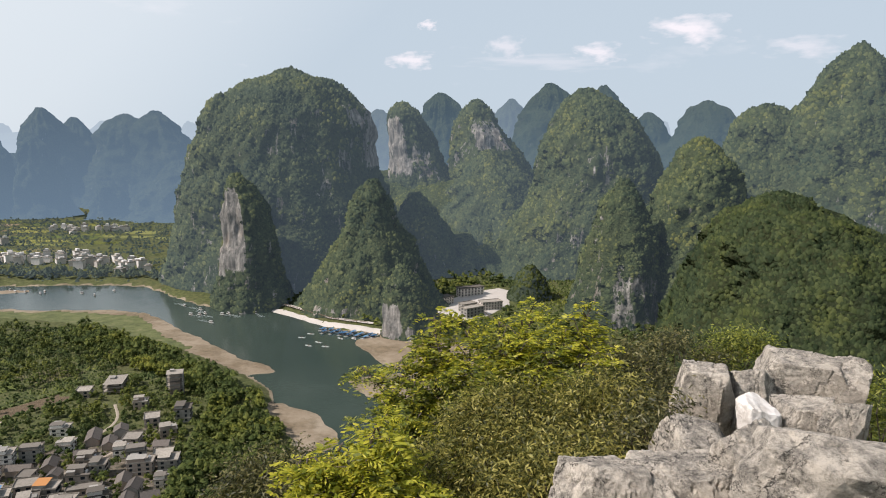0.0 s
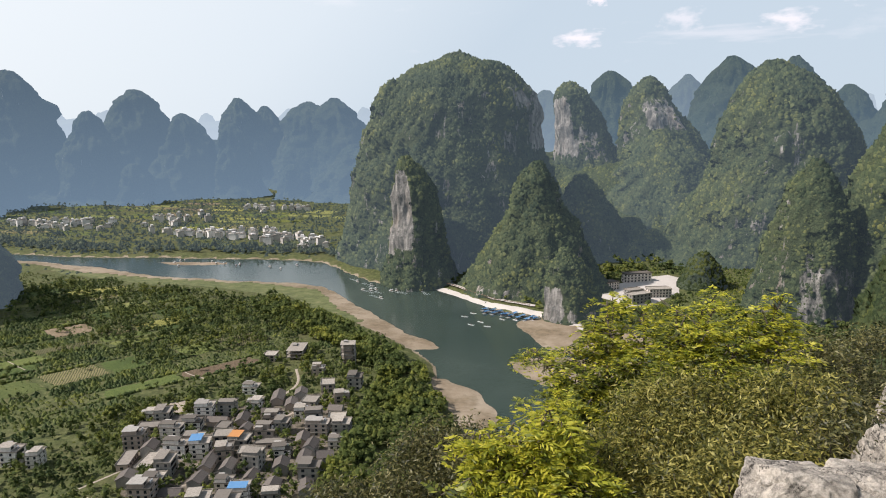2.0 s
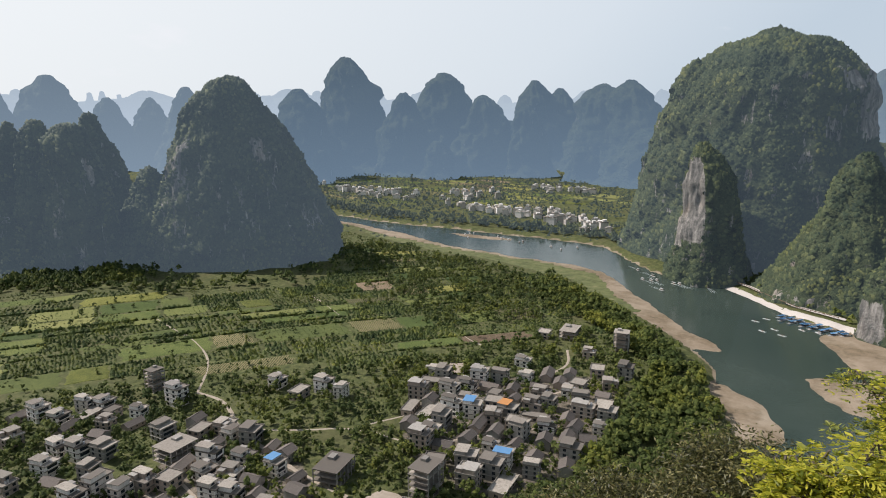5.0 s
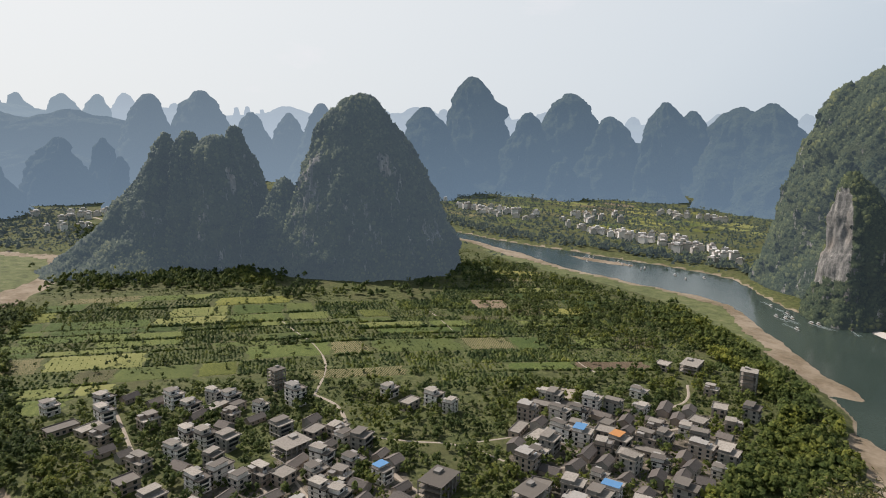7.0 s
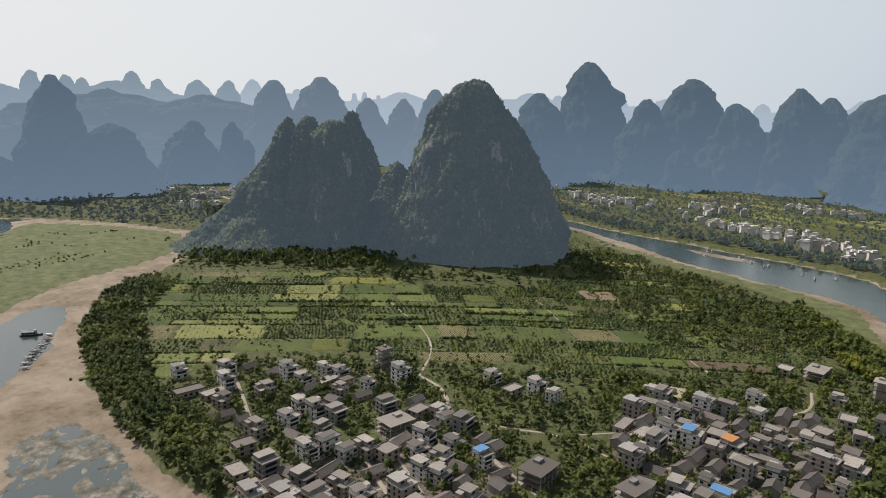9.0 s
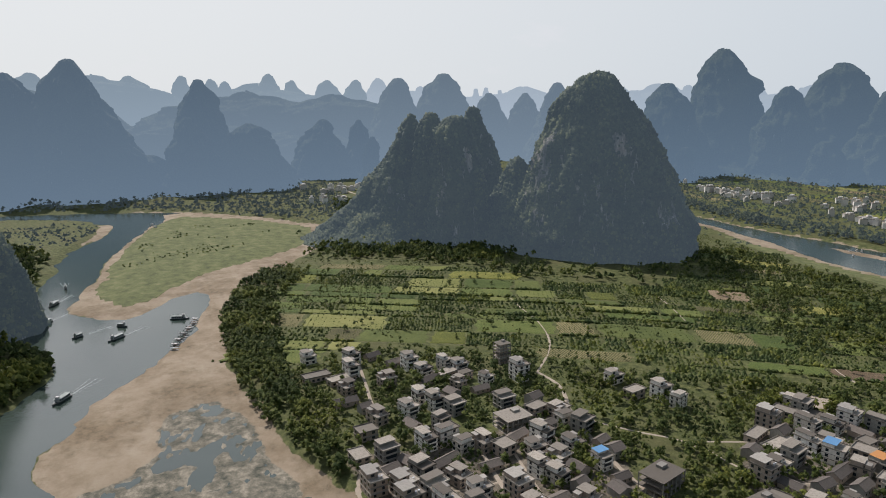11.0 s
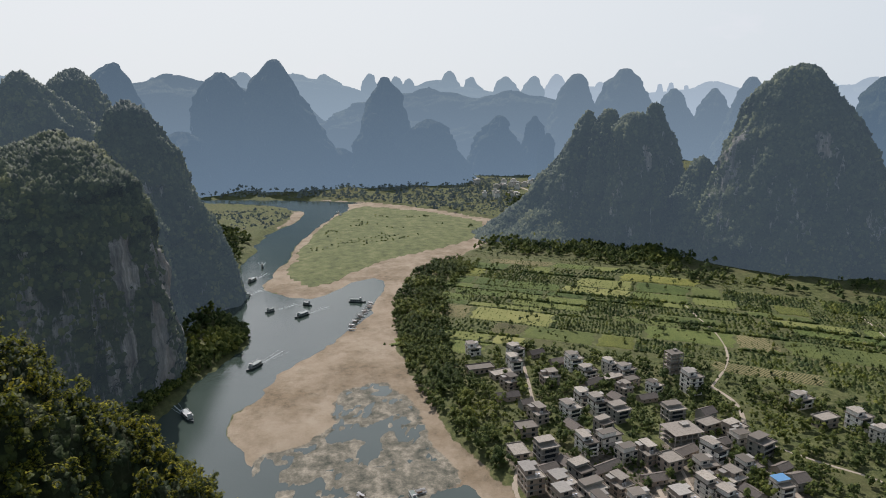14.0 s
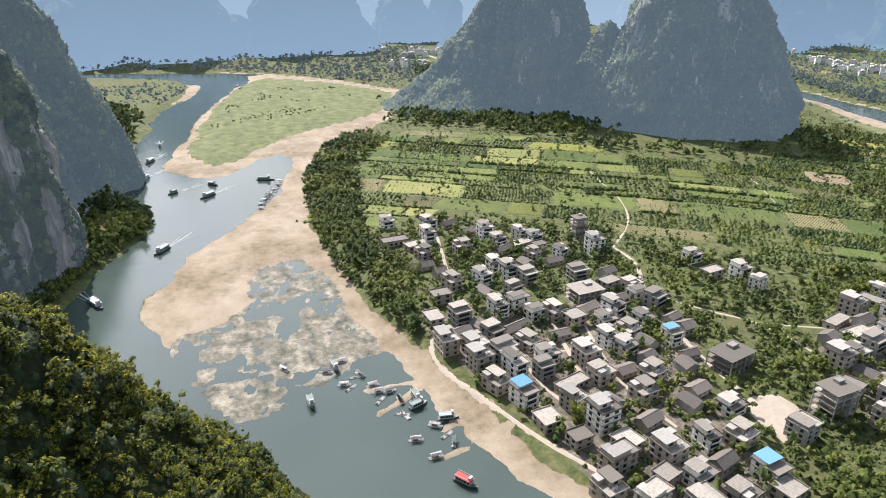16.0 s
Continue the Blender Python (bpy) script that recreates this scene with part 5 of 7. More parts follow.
for (cx, cy, sx, sy, n) in ((-560, 925, 150, 28, 62), (-450, 905, 70, 30, 30), (-930, 975, 120, 40, 46), (-660, 1240, 60, 40, 20), (-760, 1060, 60, 50, 12), (-905, 232, 18, 22, 8), (-1290, 300, 60, 80, 14), (-1150, 250, 30, 60, 8), (-1180, 1010, 60, 60, 14)):
    for _ in range(n):
        x, y = vil_rng.gauss(cx, sx / 2), vil_rng.gauss(cy, sy / 2)
        if inside(BED, np.array([x]), np.array([y]))[0] > -12 or any((x - a) ** 2 + (y - b) ** 2 < 100 for a, b in SITES):
            continue
        SITES.append((x, y))
        s = vil_rng.uniform(0.75, 1.25)
        mm = Matrix.Translation((x, y, float(valley_z(x, y)[0]) - 0.2)) @ Matrix.Rotation(vil_rng.uniform(-0.5, 0.5) + math.atan2(x, -y), 4, "Z")
        if first_far:
            FAR_H.matrix_world = mm
            first_far = False
        else:
            o = copy_thing(FAR_H, mm)
            o.scale = (s, vil_rng.uniform(0.8, 1.2), vil_rng.uniform(0.6, 1.3))


# ---------------------------------------------------------------- tracks and yards
def ribbon(name, label, line, width, material, lift=0.12):
    p = np.array(line, float)
    for _ in range(2):
        q = [p[0]]
        for a, b in zip(p[:-1], p[1:]):
            q += [0.75 * a + 0.25 * b, 0.25 * a + 0.75 * b]
        p = np.array(q + [p[-1]])
    n = max(8, int(np.linalg.norm(np.diff(p, axis=0), axis=1).sum() / 4))
    s = np.concatenate([[0], np.cumsum(np.linalg.norm(np.diff(p, axis=0), axis=1))])
    t = np.linspace(0, s[-1], n)
    c = np.stack([np.interp(t, s, p[:, 0]), np.interp(t, s, p[:, 1])], -1)
    d = np.gradient(c, axis=0)
    d /= np.linalg.norm(d, axis=1, keepdims=True) + 1e-9
    nrm = np.stack([-d[:, 1], d[:, 0]], -1)
    wob = width / 2 * (0.85 + 0.3 * vnoise(np.stack([t / 9, t * 0, t * 0], -1), 7))[:, None]
    rows = []
    for k in (-1, -0.33, 0.33, 1):
        e = c + nrm * wob * k
        rows.append(np.stack([e[:, 0], e[:, 1], valley_z(e[:, 0], e[:, 1]) + lift + (0.06 if abs(k) < 1 else -0.25)], -1))
    v = np.stack(rows, 1).reshape(-1, 3)
    return tagged(new(name, mesh_of(name, v, grid_faces(n, 4), material, True)), label, "road", kind="structure")


LANES = [([(-362, 213), (-345, 216), (-329, 213), (-301, 199), (-272, 194), (-240, 189), (-205, 190)], 3.6), ([(-423, 108), (-378, 102), (-328, 94)], 3.0), ([(-300, 80), (-275, 66), (-250, 72), (-225, 83), (-195, 96), (-150, 125)], 3.4),
         ([(-300, 138), (-259, 132), (-225, 128)], 3.0), ([(-520, 275), (-486, 269), (-452, 266), (-401, 249), (-362, 213)], 2.2), ([(-305, 410), (-290, 396), (-270, 390)], 2.6), ([(-470, 400), (-445, 392), (-399, 372)], 1.8),
         ([(-215, 420), (-200, 395), (-203, 372)], 2.8), ([(-300, 199), (-275, 215), (-250, 240), (-215, 245)], 2.4), ([(-1000, 250), (-1060, 300), (-1120, 290), (-1200, 330), (-1300, 320)], 7), ([(-250, 240), (-238, 270), (-222, 300)], 2.2)]
LANES += [([(-290, 96), (-262, 108), (-232, 108), (-205, 118)], 2.2), ([(-276, 150), (-250, 146), (-222, 142), (-190, 150)], 2.2), ([(-262, 80), (-258, 105), (-254, 132), (-262, 165)], 2.0), ([(-236, 300), (-205, 318), (-185, 345), (-175, 380)], 2.2), ([(-205, 250), (-190, 280), (-172, 300)], 2.0)]
LANE_PTS = np.vstack([np.array(a) + (np.array(b) - np.array(a)) * t for line, wd in LANES for a, b in zip(line[:-1], line[1:]) for t in np.linspace(0, 1, 9)])
for line, wd in LANES:
    ribbon("track", "pale earth and concrete village track", line, wd, TRACK)
yard = np.array([(-201, 188), (-196, 209), (-171, 204), (-165, 186), (-186, 182)], float)


def patch(name, label, poly, material, lift=0.12, category="field", n=9, kind="structure", jag=0.06):
    """A flat piece of ground draped on the valley floor, from a four-sided or rounder outline."""
    if len(poly) == 4:
        q = np.asarray(poly, float)
        p = np.vstack([a + (b - a) * t for a, b in zip(q, np.roll(q, -1, 0)) for t in (0, 0.25, 0.5, 0.75)])
    else:
        p = rounded(poly, 1)
    c = p.mean(0)
    k = len(p)
    p = c + (p - c) * (1 + jag * (np.sin(np.arange(k) * 2.4)[:, None]))
    rings = [c + (p - c) * s for s in (0.25, 0.5, 0.75, 0.94, 1.0)]
    v = np.vstack([[c]] + rings)
    z = valley_z(v[:, 0], v[:, 1]) + lift
    z[-k:] -= lift + 0.2
    v = np.column_stack([v, z])
    me = bpy.data.meshes.new(name)
    fs = [(0, 1 + i, 1 + (i + 1) % k) for i in range(k)] + [(1 + r * k + i, 1 + (r + 1) * k + i, 1 + (r + 1) * k + (i + 1) % k, 1 + r * k + (i + 1) % k) for r in range(len(rings) - 1) for i in range(k)]
    me.from_pydata(v.tolist(), [], fs)
    for pl in me.polygons:
        pl.use_smooth = True
    me.materials.append(material)
    return tagged(new(name, me), label, category, kind=kind)


patch("yard", "bare pale concrete yard between houses", yard, TRACK, 0.15, "yard")
patch("yard", "bare ochre building plot", [(-270, 345), (-255, 358), (-243, 345), (-258, 332)], TRACK, 0.15, "yard")

# ---------------------------------------------------------------- fields, orchards and groves
def crop(name, a, b, c, rows=0.0, ang=0.0):
    m = Nodes(name)
    n = m.math("ADD", m.math("MULTIPLY", m.noise(0.35, 6, 0.75), 0.6), m.math("MULTIPLY", m.noise(0.05, 3), 0.4))
    col = m.ramp(m.math("ADD", m.math("MULTIPLY", n, 0.68), m.math("MULTIPLY", m.chance(), 0.32)), [(0.3, a), (0.5, b), (0.7, c)])
    if rows:
        tc, mp = m.n.new("ShaderNodeTexCoord"), m.n.new("ShaderNodeMapping")
        mp.inputs["Rotation"].default_value = (0, 0, radians(ang))
        m.link(tc.outputs["Object"], mp.inputs["Vector"])
        wave = m.node("ShaderNodeTexWave", Scale=rows, Distortion=3.0, Detail=2.0)
        m.link(mp.outputs["Vector"], wave.inputs["Vector"])
        col = m.mix(1.0, col, m.ramp(wave.outputs["Fac"], [(0.25, (0.42, 0.5, 0.44)), (0.65, (1.1, 1.08, 1.05))]), "MULTIPLY")
    return m.finish(col, 0.9, m.noise(1.5, 4), 0.6, 0.3, 0.15)


CROPS = [crop("rice_yellow_green", (0.09, 0.103, 0.026), (0.162, 0.17, 0.039), (0.258, 0.24, 0.0715), 0.22, 57),
         crop("meadow_green", (0.06, 0.0792, 0.0234), (0.118, 0.137, 0.039), (0.198, 0.199, 0.0676)),
         crop("dry_stubble", (0.078, 0.0756, 0.0364), (0.144, 0.132, 0.0611), (0.24, 0.204, 0.104), 0.18, 147),
         crop("bare_soil", (0.12, 0.0864, 0.0572), (0.192, 0.142, 0.091), (0.276, 0.21, 0.143), 0.3, 57),
         crop("vegetable_green", (0.0432, 0.0672, 0.0195), (0.09, 0.12, 0.0325), (0.156, 0.174, 0.052), 0.25, 57)]
CROP_WORDS = ["yellow-green rice field", "green grass meadow plot", "dry stubble field", "freshly tilled brown soil plot", "green vegetable plot"]
ORCHARD = foliage("orchard_bush", (0.042, 0.062, 0.021), (0.094, 0.126, 0.04), (0.175, 0.2, 0.06), 0.05, 1.2, 0.3)

HOLM = [(-690, 72), (-600, 50), (-460, 38), (-400, 45), (-440, 120), (-400, 230), (-330, 275), (-280, 330), (-240, 440), (-200, 480), (-250, 545), (-320, 600), (-500, 630), (-640, 640), (-660, 560), (-545, 520), (-515, 440), (-540, 350), (-640, 300), (-690, 240), (-740, 150)]
f_rng = random.Random(8)
hedge_pts, hedge_sz = [], []
bush_pts, bush_sz = [], []
TURN = radians(57)
cu, su = math.cos(TURN), math.sin(TURN)


def plan(u, v):
    u, v = u + 14 * math.sin(v / 62 + 0.6), v + 9 * math.sin(u / 95 + 1.0)
    return u * cu - v * su, u * su + v * cu


def field_weight(x, y):
    """Open land near the village and the hill's foot, orchards towards the right limb of the river."""
    return 0.66 if (y < 330 and x < -330) or (x < -400 and y < 480) else 0.36


v0 = -100.0
while v0 < 1050:
    dv = f_rng.uniform(12, 34)
    u0 = -900.0 + f_rng.uniform(0, 40)
    while u0 < 520:
        du = f_rng.uniform(20, 74)
        cx, cy = plan(u0 + du / 2, v0 + dv / 2)
        edge = inside(HOLM, np.array([cx]), np.array([cy]))[0]
        if edge > 10 and not any((cx - a) ** 2 + (cy - b) ** 2 < 17 ** 2 for a, b in SITES):
            g = 1.2
            corners = [plan(u0 + g + f_rng.uniform(-2, 2), v0 + g), plan(u0 + du - g, v0 + g + f_rng.uniform(-1.5, 1.5)), plan(u0 + du - g + f_rng.uniform(-3, 3), v0 + dv - g), plan(u0 + g, v0 + dv - g + f_rng.uniform(-1.5, 1.5))]
            w = field_weight(cx, cy)
            pick = f_rng.random()
            if pick < w:
                k = f_rng.choices(range(5), (1.5, 6, 3, 1, 6))[0]
                patch("field", CROP_WORDS[k] + " on the valley floor", corners, CROPS[k], 0.14 + 0.5 * (k == 0) * f_rng.random(), "field", jag=0.07)
                if f_rng.random() < 0.5:
                    for i in range(int(du // 4)):
                        for j in range(int(dv // 4)):
                            if f_rng.random() < 0.8:
                                bush_pts.append(plan(u0 + 2 + i * 4 + f_rng.uniform(-0.5, 0.5), v0 + 2 + j * 4 + f_rng.uniform(-0.5, 0.5)))
                                bush_sz.append(f_rng.uniform(0.35, 1.0))
            else:
                step = f_rng.choice((2.6, 3.2, 3.8))
                big = f_rng.uniform(1.1, 2.0)
                for i in range(int(du // step)):
                    for j in range(int(dv // step)):
                        if f_rng.random() < 0.9:
                            bush_pts.append(plan(u0 + 1 + i * step + f_rng.uniform(-0.7, 0.7), v0 + 1 + j * step + f_rng.uniform(-0.7, 0.7)))
                            bush_sz.append(big * f_rng.uniform(0.7, 1.25))
            if f_rng.random() < 0.28:
                hi = f_rng.uniform(0.6, 1.5)
                for i in range(int(dv // 1.8)):
                    hedge_pts.append(plan(u0 + f_rng.uniform(-0.8, 0.8), v0 + i * 1.8 + f_rng.uniform(-1, 1)))
                    hedge_sz.append(hi * f_rng.uniform(0.6, 1.3))
            # hedges along the plot's edges
            if f_rng.random() < 0.62:
                n = int(du // 1.7)
                hi = f_rng.uniform(0.5, 2.2)
                for i in range(n):
                    if f_rng.random() < 0.8:
                        hedge_pts.append(plan(u0 + i * 1.7 + f_rng.uniform(-1, 1), v0 + f_rng.uniform(-0.8, 0.8)))
                        hedge_sz.append(hi * f_rng.uniform(0.6, 1.3))
        u0 += du
    v0 += dv


def soup(name, label, xy, sizes, material, seed, flat=0.9, category="shrubs", lift=0.35):
    xy, sizes = np.array(xy), np.array(sizes)
    rng = np.random.default_rng(seed)
    pts = np.column_stack([xy, valley_z(xy[:, 0], xy[:, 1]) + sizes * lift])
    v, f = clumps(pts, sizes, rng, flat, 0.35)
    return tagged(new(name, mesh_of(name, v, f, material)), label, category, kind="stuff")


def thicket(name, label, xy, sizes, material, seed, category="shrubs"):
    """Low growth seen from far off, as a soup of small caps."""
    xy, sizes = np.asarray(xy), np.asarray(sizes)
    v, f = buds(np.column_stack([xy, valley_z(xy[:, 0], xy[:, 1])]), sizes, np.random.default_rng(seed), 0.4)
    return tagged(new(name, mesh_of(name, v, f, material)), label, category, kind="stuff")


thicket("orchard", "rows of small dark green orchard bushes", bush_pts, np.array(bush_sz) * 1.2, ORCHARD, 1)
soup("hedges", "uneven green hedges between the fields", hedge_pts, hedge_sz, ORCHARD, 2)


def tufts(lobes, reach, n, size, rng, up=0.9):
    """Leafy sprays round the lobes of a crown: slanting blades that face up and outwards. lobes: (trees, lobes, 3); reach: (trees,)."""
    t, k = lobes.shape[:2]
    d = rng.normal(0, 1, (t, n, 3))
    d /= np.linalg.norm(d, axis=2, keepdims=True)
    c = lobes[np.arange(t)[:, None], rng.integers(0, k, (t, n))] + d * reach[:, None, None] * rng.uniform(0.6, 1.15, (t, n, 1))
    nrm = d + (0, 0, up) + rng.normal(0, 0.35, (t, n, 3))
    a = np.cross(nrm, rng.normal(0, 1, (t, n, 3)))
    b = np.cross(nrm, a)
    a /= np.linalg.norm(a, axis=2, keepdims=True)
    b /= np.linalg.norm(b, axis=2, keepdims=True)
    s = size[:, None, None] * rng.uniform(0.55, 1.2, (t, n, 1))
    v = np.stack([c - a * s, c - b * s * 0.55, c + a * s * 1.1 - (0, 0, 0.15) * s, c + b * s * 0.55], 2).reshape(-1, 3)
    return v, np.arange(len(v)).reshape(-1, 4)


def grove(label, samples, seed, tall=(5, 9), crowns=7, spread=2.2, clump=(1.0, 1.9), material=None, far=False):
    """Trees as one wood: dark inner clumps, and on the nearer ones sprays of leaves round them."""
    rng = np.random.default_rng(seed)
    xy = np.array(samples)
    zz = valley_z(xy[:, 0], xy[:, 1])
    t, n = len(xy), crowns if far else 6
    h = rng.uniform(*tall, t) * np.where(rng.random(t) < 0.12, 1.3, 1.0)
    a, r = rng.uniform(0, 6.283, (t, n)), spread * np.sqrt(rng.random((t, n))) * h[:, None] / 7
    z = zz[:, None] + h[:, None] * (0.3 + 0.6 * rng.random((t, n)) ** 0.7) - r * 0.3
    lobes = np.stack([xy[:, :1] + r * np.cos(a), xy[:, 1:] + r * np.sin(a), z], -1)
    wide = rng.uniform(*clump, (t, n)) * h[:, None] / 7
    if far:
        v, f = buds(lobes.reshape(-1, 3), wide.ravel() * 1.1, rng)
        return tagged(new("grove", mesh_of("grove", v, f, material or GROVE)), label, "trees", kind="stuff")
    v, f = tufts(lobes, h * 0.15 + 0.15, 44, 0.3 + h * 0.075, rng)
    ob = tagged(new("grove", mesh_of("grove", v, f, material or GROVE)), label, "trees", kind="stuff")
    v, f = buds(lobes.reshape(-1, 3) - (0, 0, 0.3), wide.ravel() * 0.75, rng)
    child("inner_boughs", mesh_of("inner_boughs", v, f, material or GROVE, True), ob)
    return ob


def strew(poly, n, gap, rng, clear=9.0, avoid_bed=True):
    out, xs, ys = [], [p[0] for p in poly], [p[1] for p in poly]
    x, y = rng.uniform(min(xs), max(xs), n), rng.uniform(min(ys), max(ys), n)
    ok = inside(poly, x, y) > 0
    if avoid_bed:
        ok &= inside(BED, x, y) < -4
    sites = np.array(SITES)
    ok &= inside(yard, x, y) < 1
    for a, b in zip(x[ok], y[ok]):
        if ((sites[:, 0] - a) ** 2 + (sites[:, 1] - b) ** 2).min() < clear ** 2 or ((LANE_PTS[:, 0] - a) ** 2 + (LANE_PTS[:, 1] - b) ** 2).min() < 10:
            continue
        out.append((a, b))
    return out


spur_rng = np.random.default_rng(77)


def spur_trees(n):
    """Separate crowns of uneven height standing on the spur's slope."""
    ob = bpy.data.objects["wooded_spur"]
    co = np.empty(len(ob.data.vertices) * 3, np.float32)
    ob.data.vertices.foreach_get("co", co)
    co = co.reshape(-1, 3)
    faces = np.array([p.vertices[:] for p in ob.data.polygons])
    mid = co[faces].mean(1)
    keep = (mid[:, 2] > 30) & ((mid[:, 0] - spur_x) * 0.3 + (mid[:, 1] - spur_y) * 0.95 > -8)
    foot, _ = scatter_on(co.astype(float), faces, keep, 1.0, spur_rng, n)
    h = 2.4 + 4.6 * spur_rng.random(n) ** 1.8
    lobes = foot[:, None] + np.stack([spur_rng.normal(0, 0.2, (n, 8)), spur_rng.normal(0, 0.2, (n, 8)), spur_rng.uniform(0.25, 0.85, (n, 8))], -1) * h[:, None, None]
    v, f = tufts(lobes, h * 0.15, 96, 0.16 + h * 0.045, spur_rng, 0.7)
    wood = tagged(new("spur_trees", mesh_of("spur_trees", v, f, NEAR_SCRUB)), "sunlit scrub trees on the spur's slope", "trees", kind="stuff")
    # dark cores put the shade inside the crowns into the colour
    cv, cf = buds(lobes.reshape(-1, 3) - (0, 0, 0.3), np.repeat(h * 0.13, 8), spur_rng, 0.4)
    child("inner_twigs", mesh_of("inner_twigs", cv, cf, SHADED_TREES, True), wood)


spur_trees(2900)
g_rng = np.random.default_rng(4)
BANK_WOOD = [(-720, 110), (-690, 48), (-600, 25), (-460, 14), (-380, 20), (-324, 36), (-284, 52), (-290, 72), (-330, 68), (-380, 60), (-460, 62), (-600, 78), (-700, 130)]
grove("dense dark green trees along the sandy bank", strew(BANK_WOOD, 2600, 3, g_rng), 5, (5, 9.5))
EAST_WOOD = [(-290, 575), (-230, 535), (-170, 480), (-128, 440), (-100, 390), (-82, 350), (-72, 290), (-90, 220), (-130, 160), (-150, 190), (-130, 260), (-138, 330), (-150, 420), (-200, 470), (-250, 500), (-330, 560), (-330, 600)]
grove("feathery green bamboo and broadleaf wood along the river", strew(EAST_WOOD, 5200, 3, g_rng), 6, (6, 12), spread=2.3, material=BAMBOO)
MID_WOOD = [(-440, 470), (-330, 400), (-260, 470), (-230, 520), (-330, 600), (-480, 620), (-620, 620), (-560, 540)]
grove("scattered dark trees and thickets among the orchards", strew(MID_WOOD, 1500, 5, g_rng), 7, (4, 8))
VILLAGE = [(-420, 60), (-440, 117), (-400, 215), (-346, 262), (-298, 314), (-242, 460), (-177, 463), (-110, 400), (-90, 300), (-136, 180), (-160, 112), (-228, 84), (-305, 68)]
grove("garden trees between the village houses", strew(VILLAGE, 3000, 5, g_rng, 6.5), 8, (3.5, 9.0))
garden = np.array(strew(VILLAGE, 46000, 2, g_rng, 5.5))
garden = garden[g_rng.random(len(garden)) < smoothstep(0.4, 0.62, fbm(np.column_stack([garden / 14, 0 * garden[:, :1]]), 53, 3))]
thicket("garden_shrubs", "vegetable beds and low garden bushes round the houses", garden, 0.3 + 1.5 * g_rng.random(len(garden)) ** 2, GROVE, 18)
# rough growth in drifts over the whole plain, thickest along the ditches and at the hills' feet
PLAIN = [(-760, 150), (-690, 72), (-600, 50), (-460, 38), (-400, 45), (-300, 80), (-200, 110), (-140, 170), (-100, 300), (-130, 420), (-240, 540), (-320, 600), (-500, 630), (-700, 660), (-700, 560), (-600, 540), (-545, 470), (-560, 380), (-700, 320), (-760, 240)]
wild = np.array(strew(PLAIN, 70000, 2, g_rng, 5.0))
drift = fbm(np.column_stack([wild / 34, np.zeros(len(wild))]), 44, 4)
wild = wild[g_rng.random(len(wild)) < 0.9 * smoothstep(0.42, 0.66, drift)]
thicket("rough_scrub", "rough olive green scrub and tall grass on the plain", wild, 0.35 + 1.5 * g_rng.random(len(wild)) ** 2.5, crop("rough_grass", (0.05, 0.062, 0.022), (0.11, 0.124, 0.04), (0.205, 0.2, 0.07)), 19)
feet = []
for fx, fy, fr in ((-672, 461, 125), (-766, 333, 75), (-797, 296, 75), (-831, 289, 100)):
    t, rr = g_rng.uniform(0, 6.283, 420), fr + g_rng.normal(6, 14, 420)
    feet += [(a, b) for a, b in zip(fx + rr * np.cos(t), fy + rr * np.sin(t)) if (a - fx) * 0.78 - (b - fy) * 0.62 > -30]
grove("dark woods round the foot of the limestone towers", feet, 29, (4, 9), crowns=6, clump=(0.9, 2.0), far=True)
grove("single trees and small thickets in the fields", strew(HOLM, 800, 8, g_rng), 9, (3, 6.5), crowns=5)
FAR_BANK = [(-1200, 900), (-1000, 815), (-822, 785), (-720, 782), (-600, 803), (-476, 820), (-380, 825), (-330, 800), (-340, 840), (-420, 870), (-560, 850), (-720, 830), (-860, 830), (-1000, 870), (-1200, 950)]
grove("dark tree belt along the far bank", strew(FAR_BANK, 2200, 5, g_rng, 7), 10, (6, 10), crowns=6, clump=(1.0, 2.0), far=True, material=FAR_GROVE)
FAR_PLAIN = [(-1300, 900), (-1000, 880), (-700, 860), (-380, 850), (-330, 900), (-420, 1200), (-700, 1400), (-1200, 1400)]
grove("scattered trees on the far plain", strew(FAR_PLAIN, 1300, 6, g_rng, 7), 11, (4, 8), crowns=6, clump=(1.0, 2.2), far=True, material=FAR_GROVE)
FOOT_WOOD = [(-560, 330), (-640, 290), (-700, 230), (-760, 130), (-900, 200), (-1000, 230), (-1150, 260), (-1250, 420), (-1000, 420), (-800, 360), (-640, 330)]
grove("woods at the foot of the dark hills", strew(FOOT_WOOD, 3200, 5, g_rng, 7), 12, (5, 9), crowns=6, clump=(1.0, 2.1), far=True, material=GROVE)
LEFT_WOOD = [(-519, -86), (-560, -124), (-700, -132), (-880, -138), (-960, -200), (-900, -320), (-760, -300), (-600, -200), (-480, -150), (-440, -102), (-487, -84)]
grove("dark riverside wood below the cliffs", strew(LEFT_WOOD, 2600, 5, g_rng, 7), 13, (5, 10), crowns=7, clump=(0.9, 1.9), far=True)
FAR_LEFT = [(-1202, -10), (-1119, 80), (-1053, 148), (-994, 200), (-1000, 250), (-1250, 300), (-1500, 250), (-1700, 50), (-1700, -500), (-1400, -560), (-1275, -300), (-1245, -140)]
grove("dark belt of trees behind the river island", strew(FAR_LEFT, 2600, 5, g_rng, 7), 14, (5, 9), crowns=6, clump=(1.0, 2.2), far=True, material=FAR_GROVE)
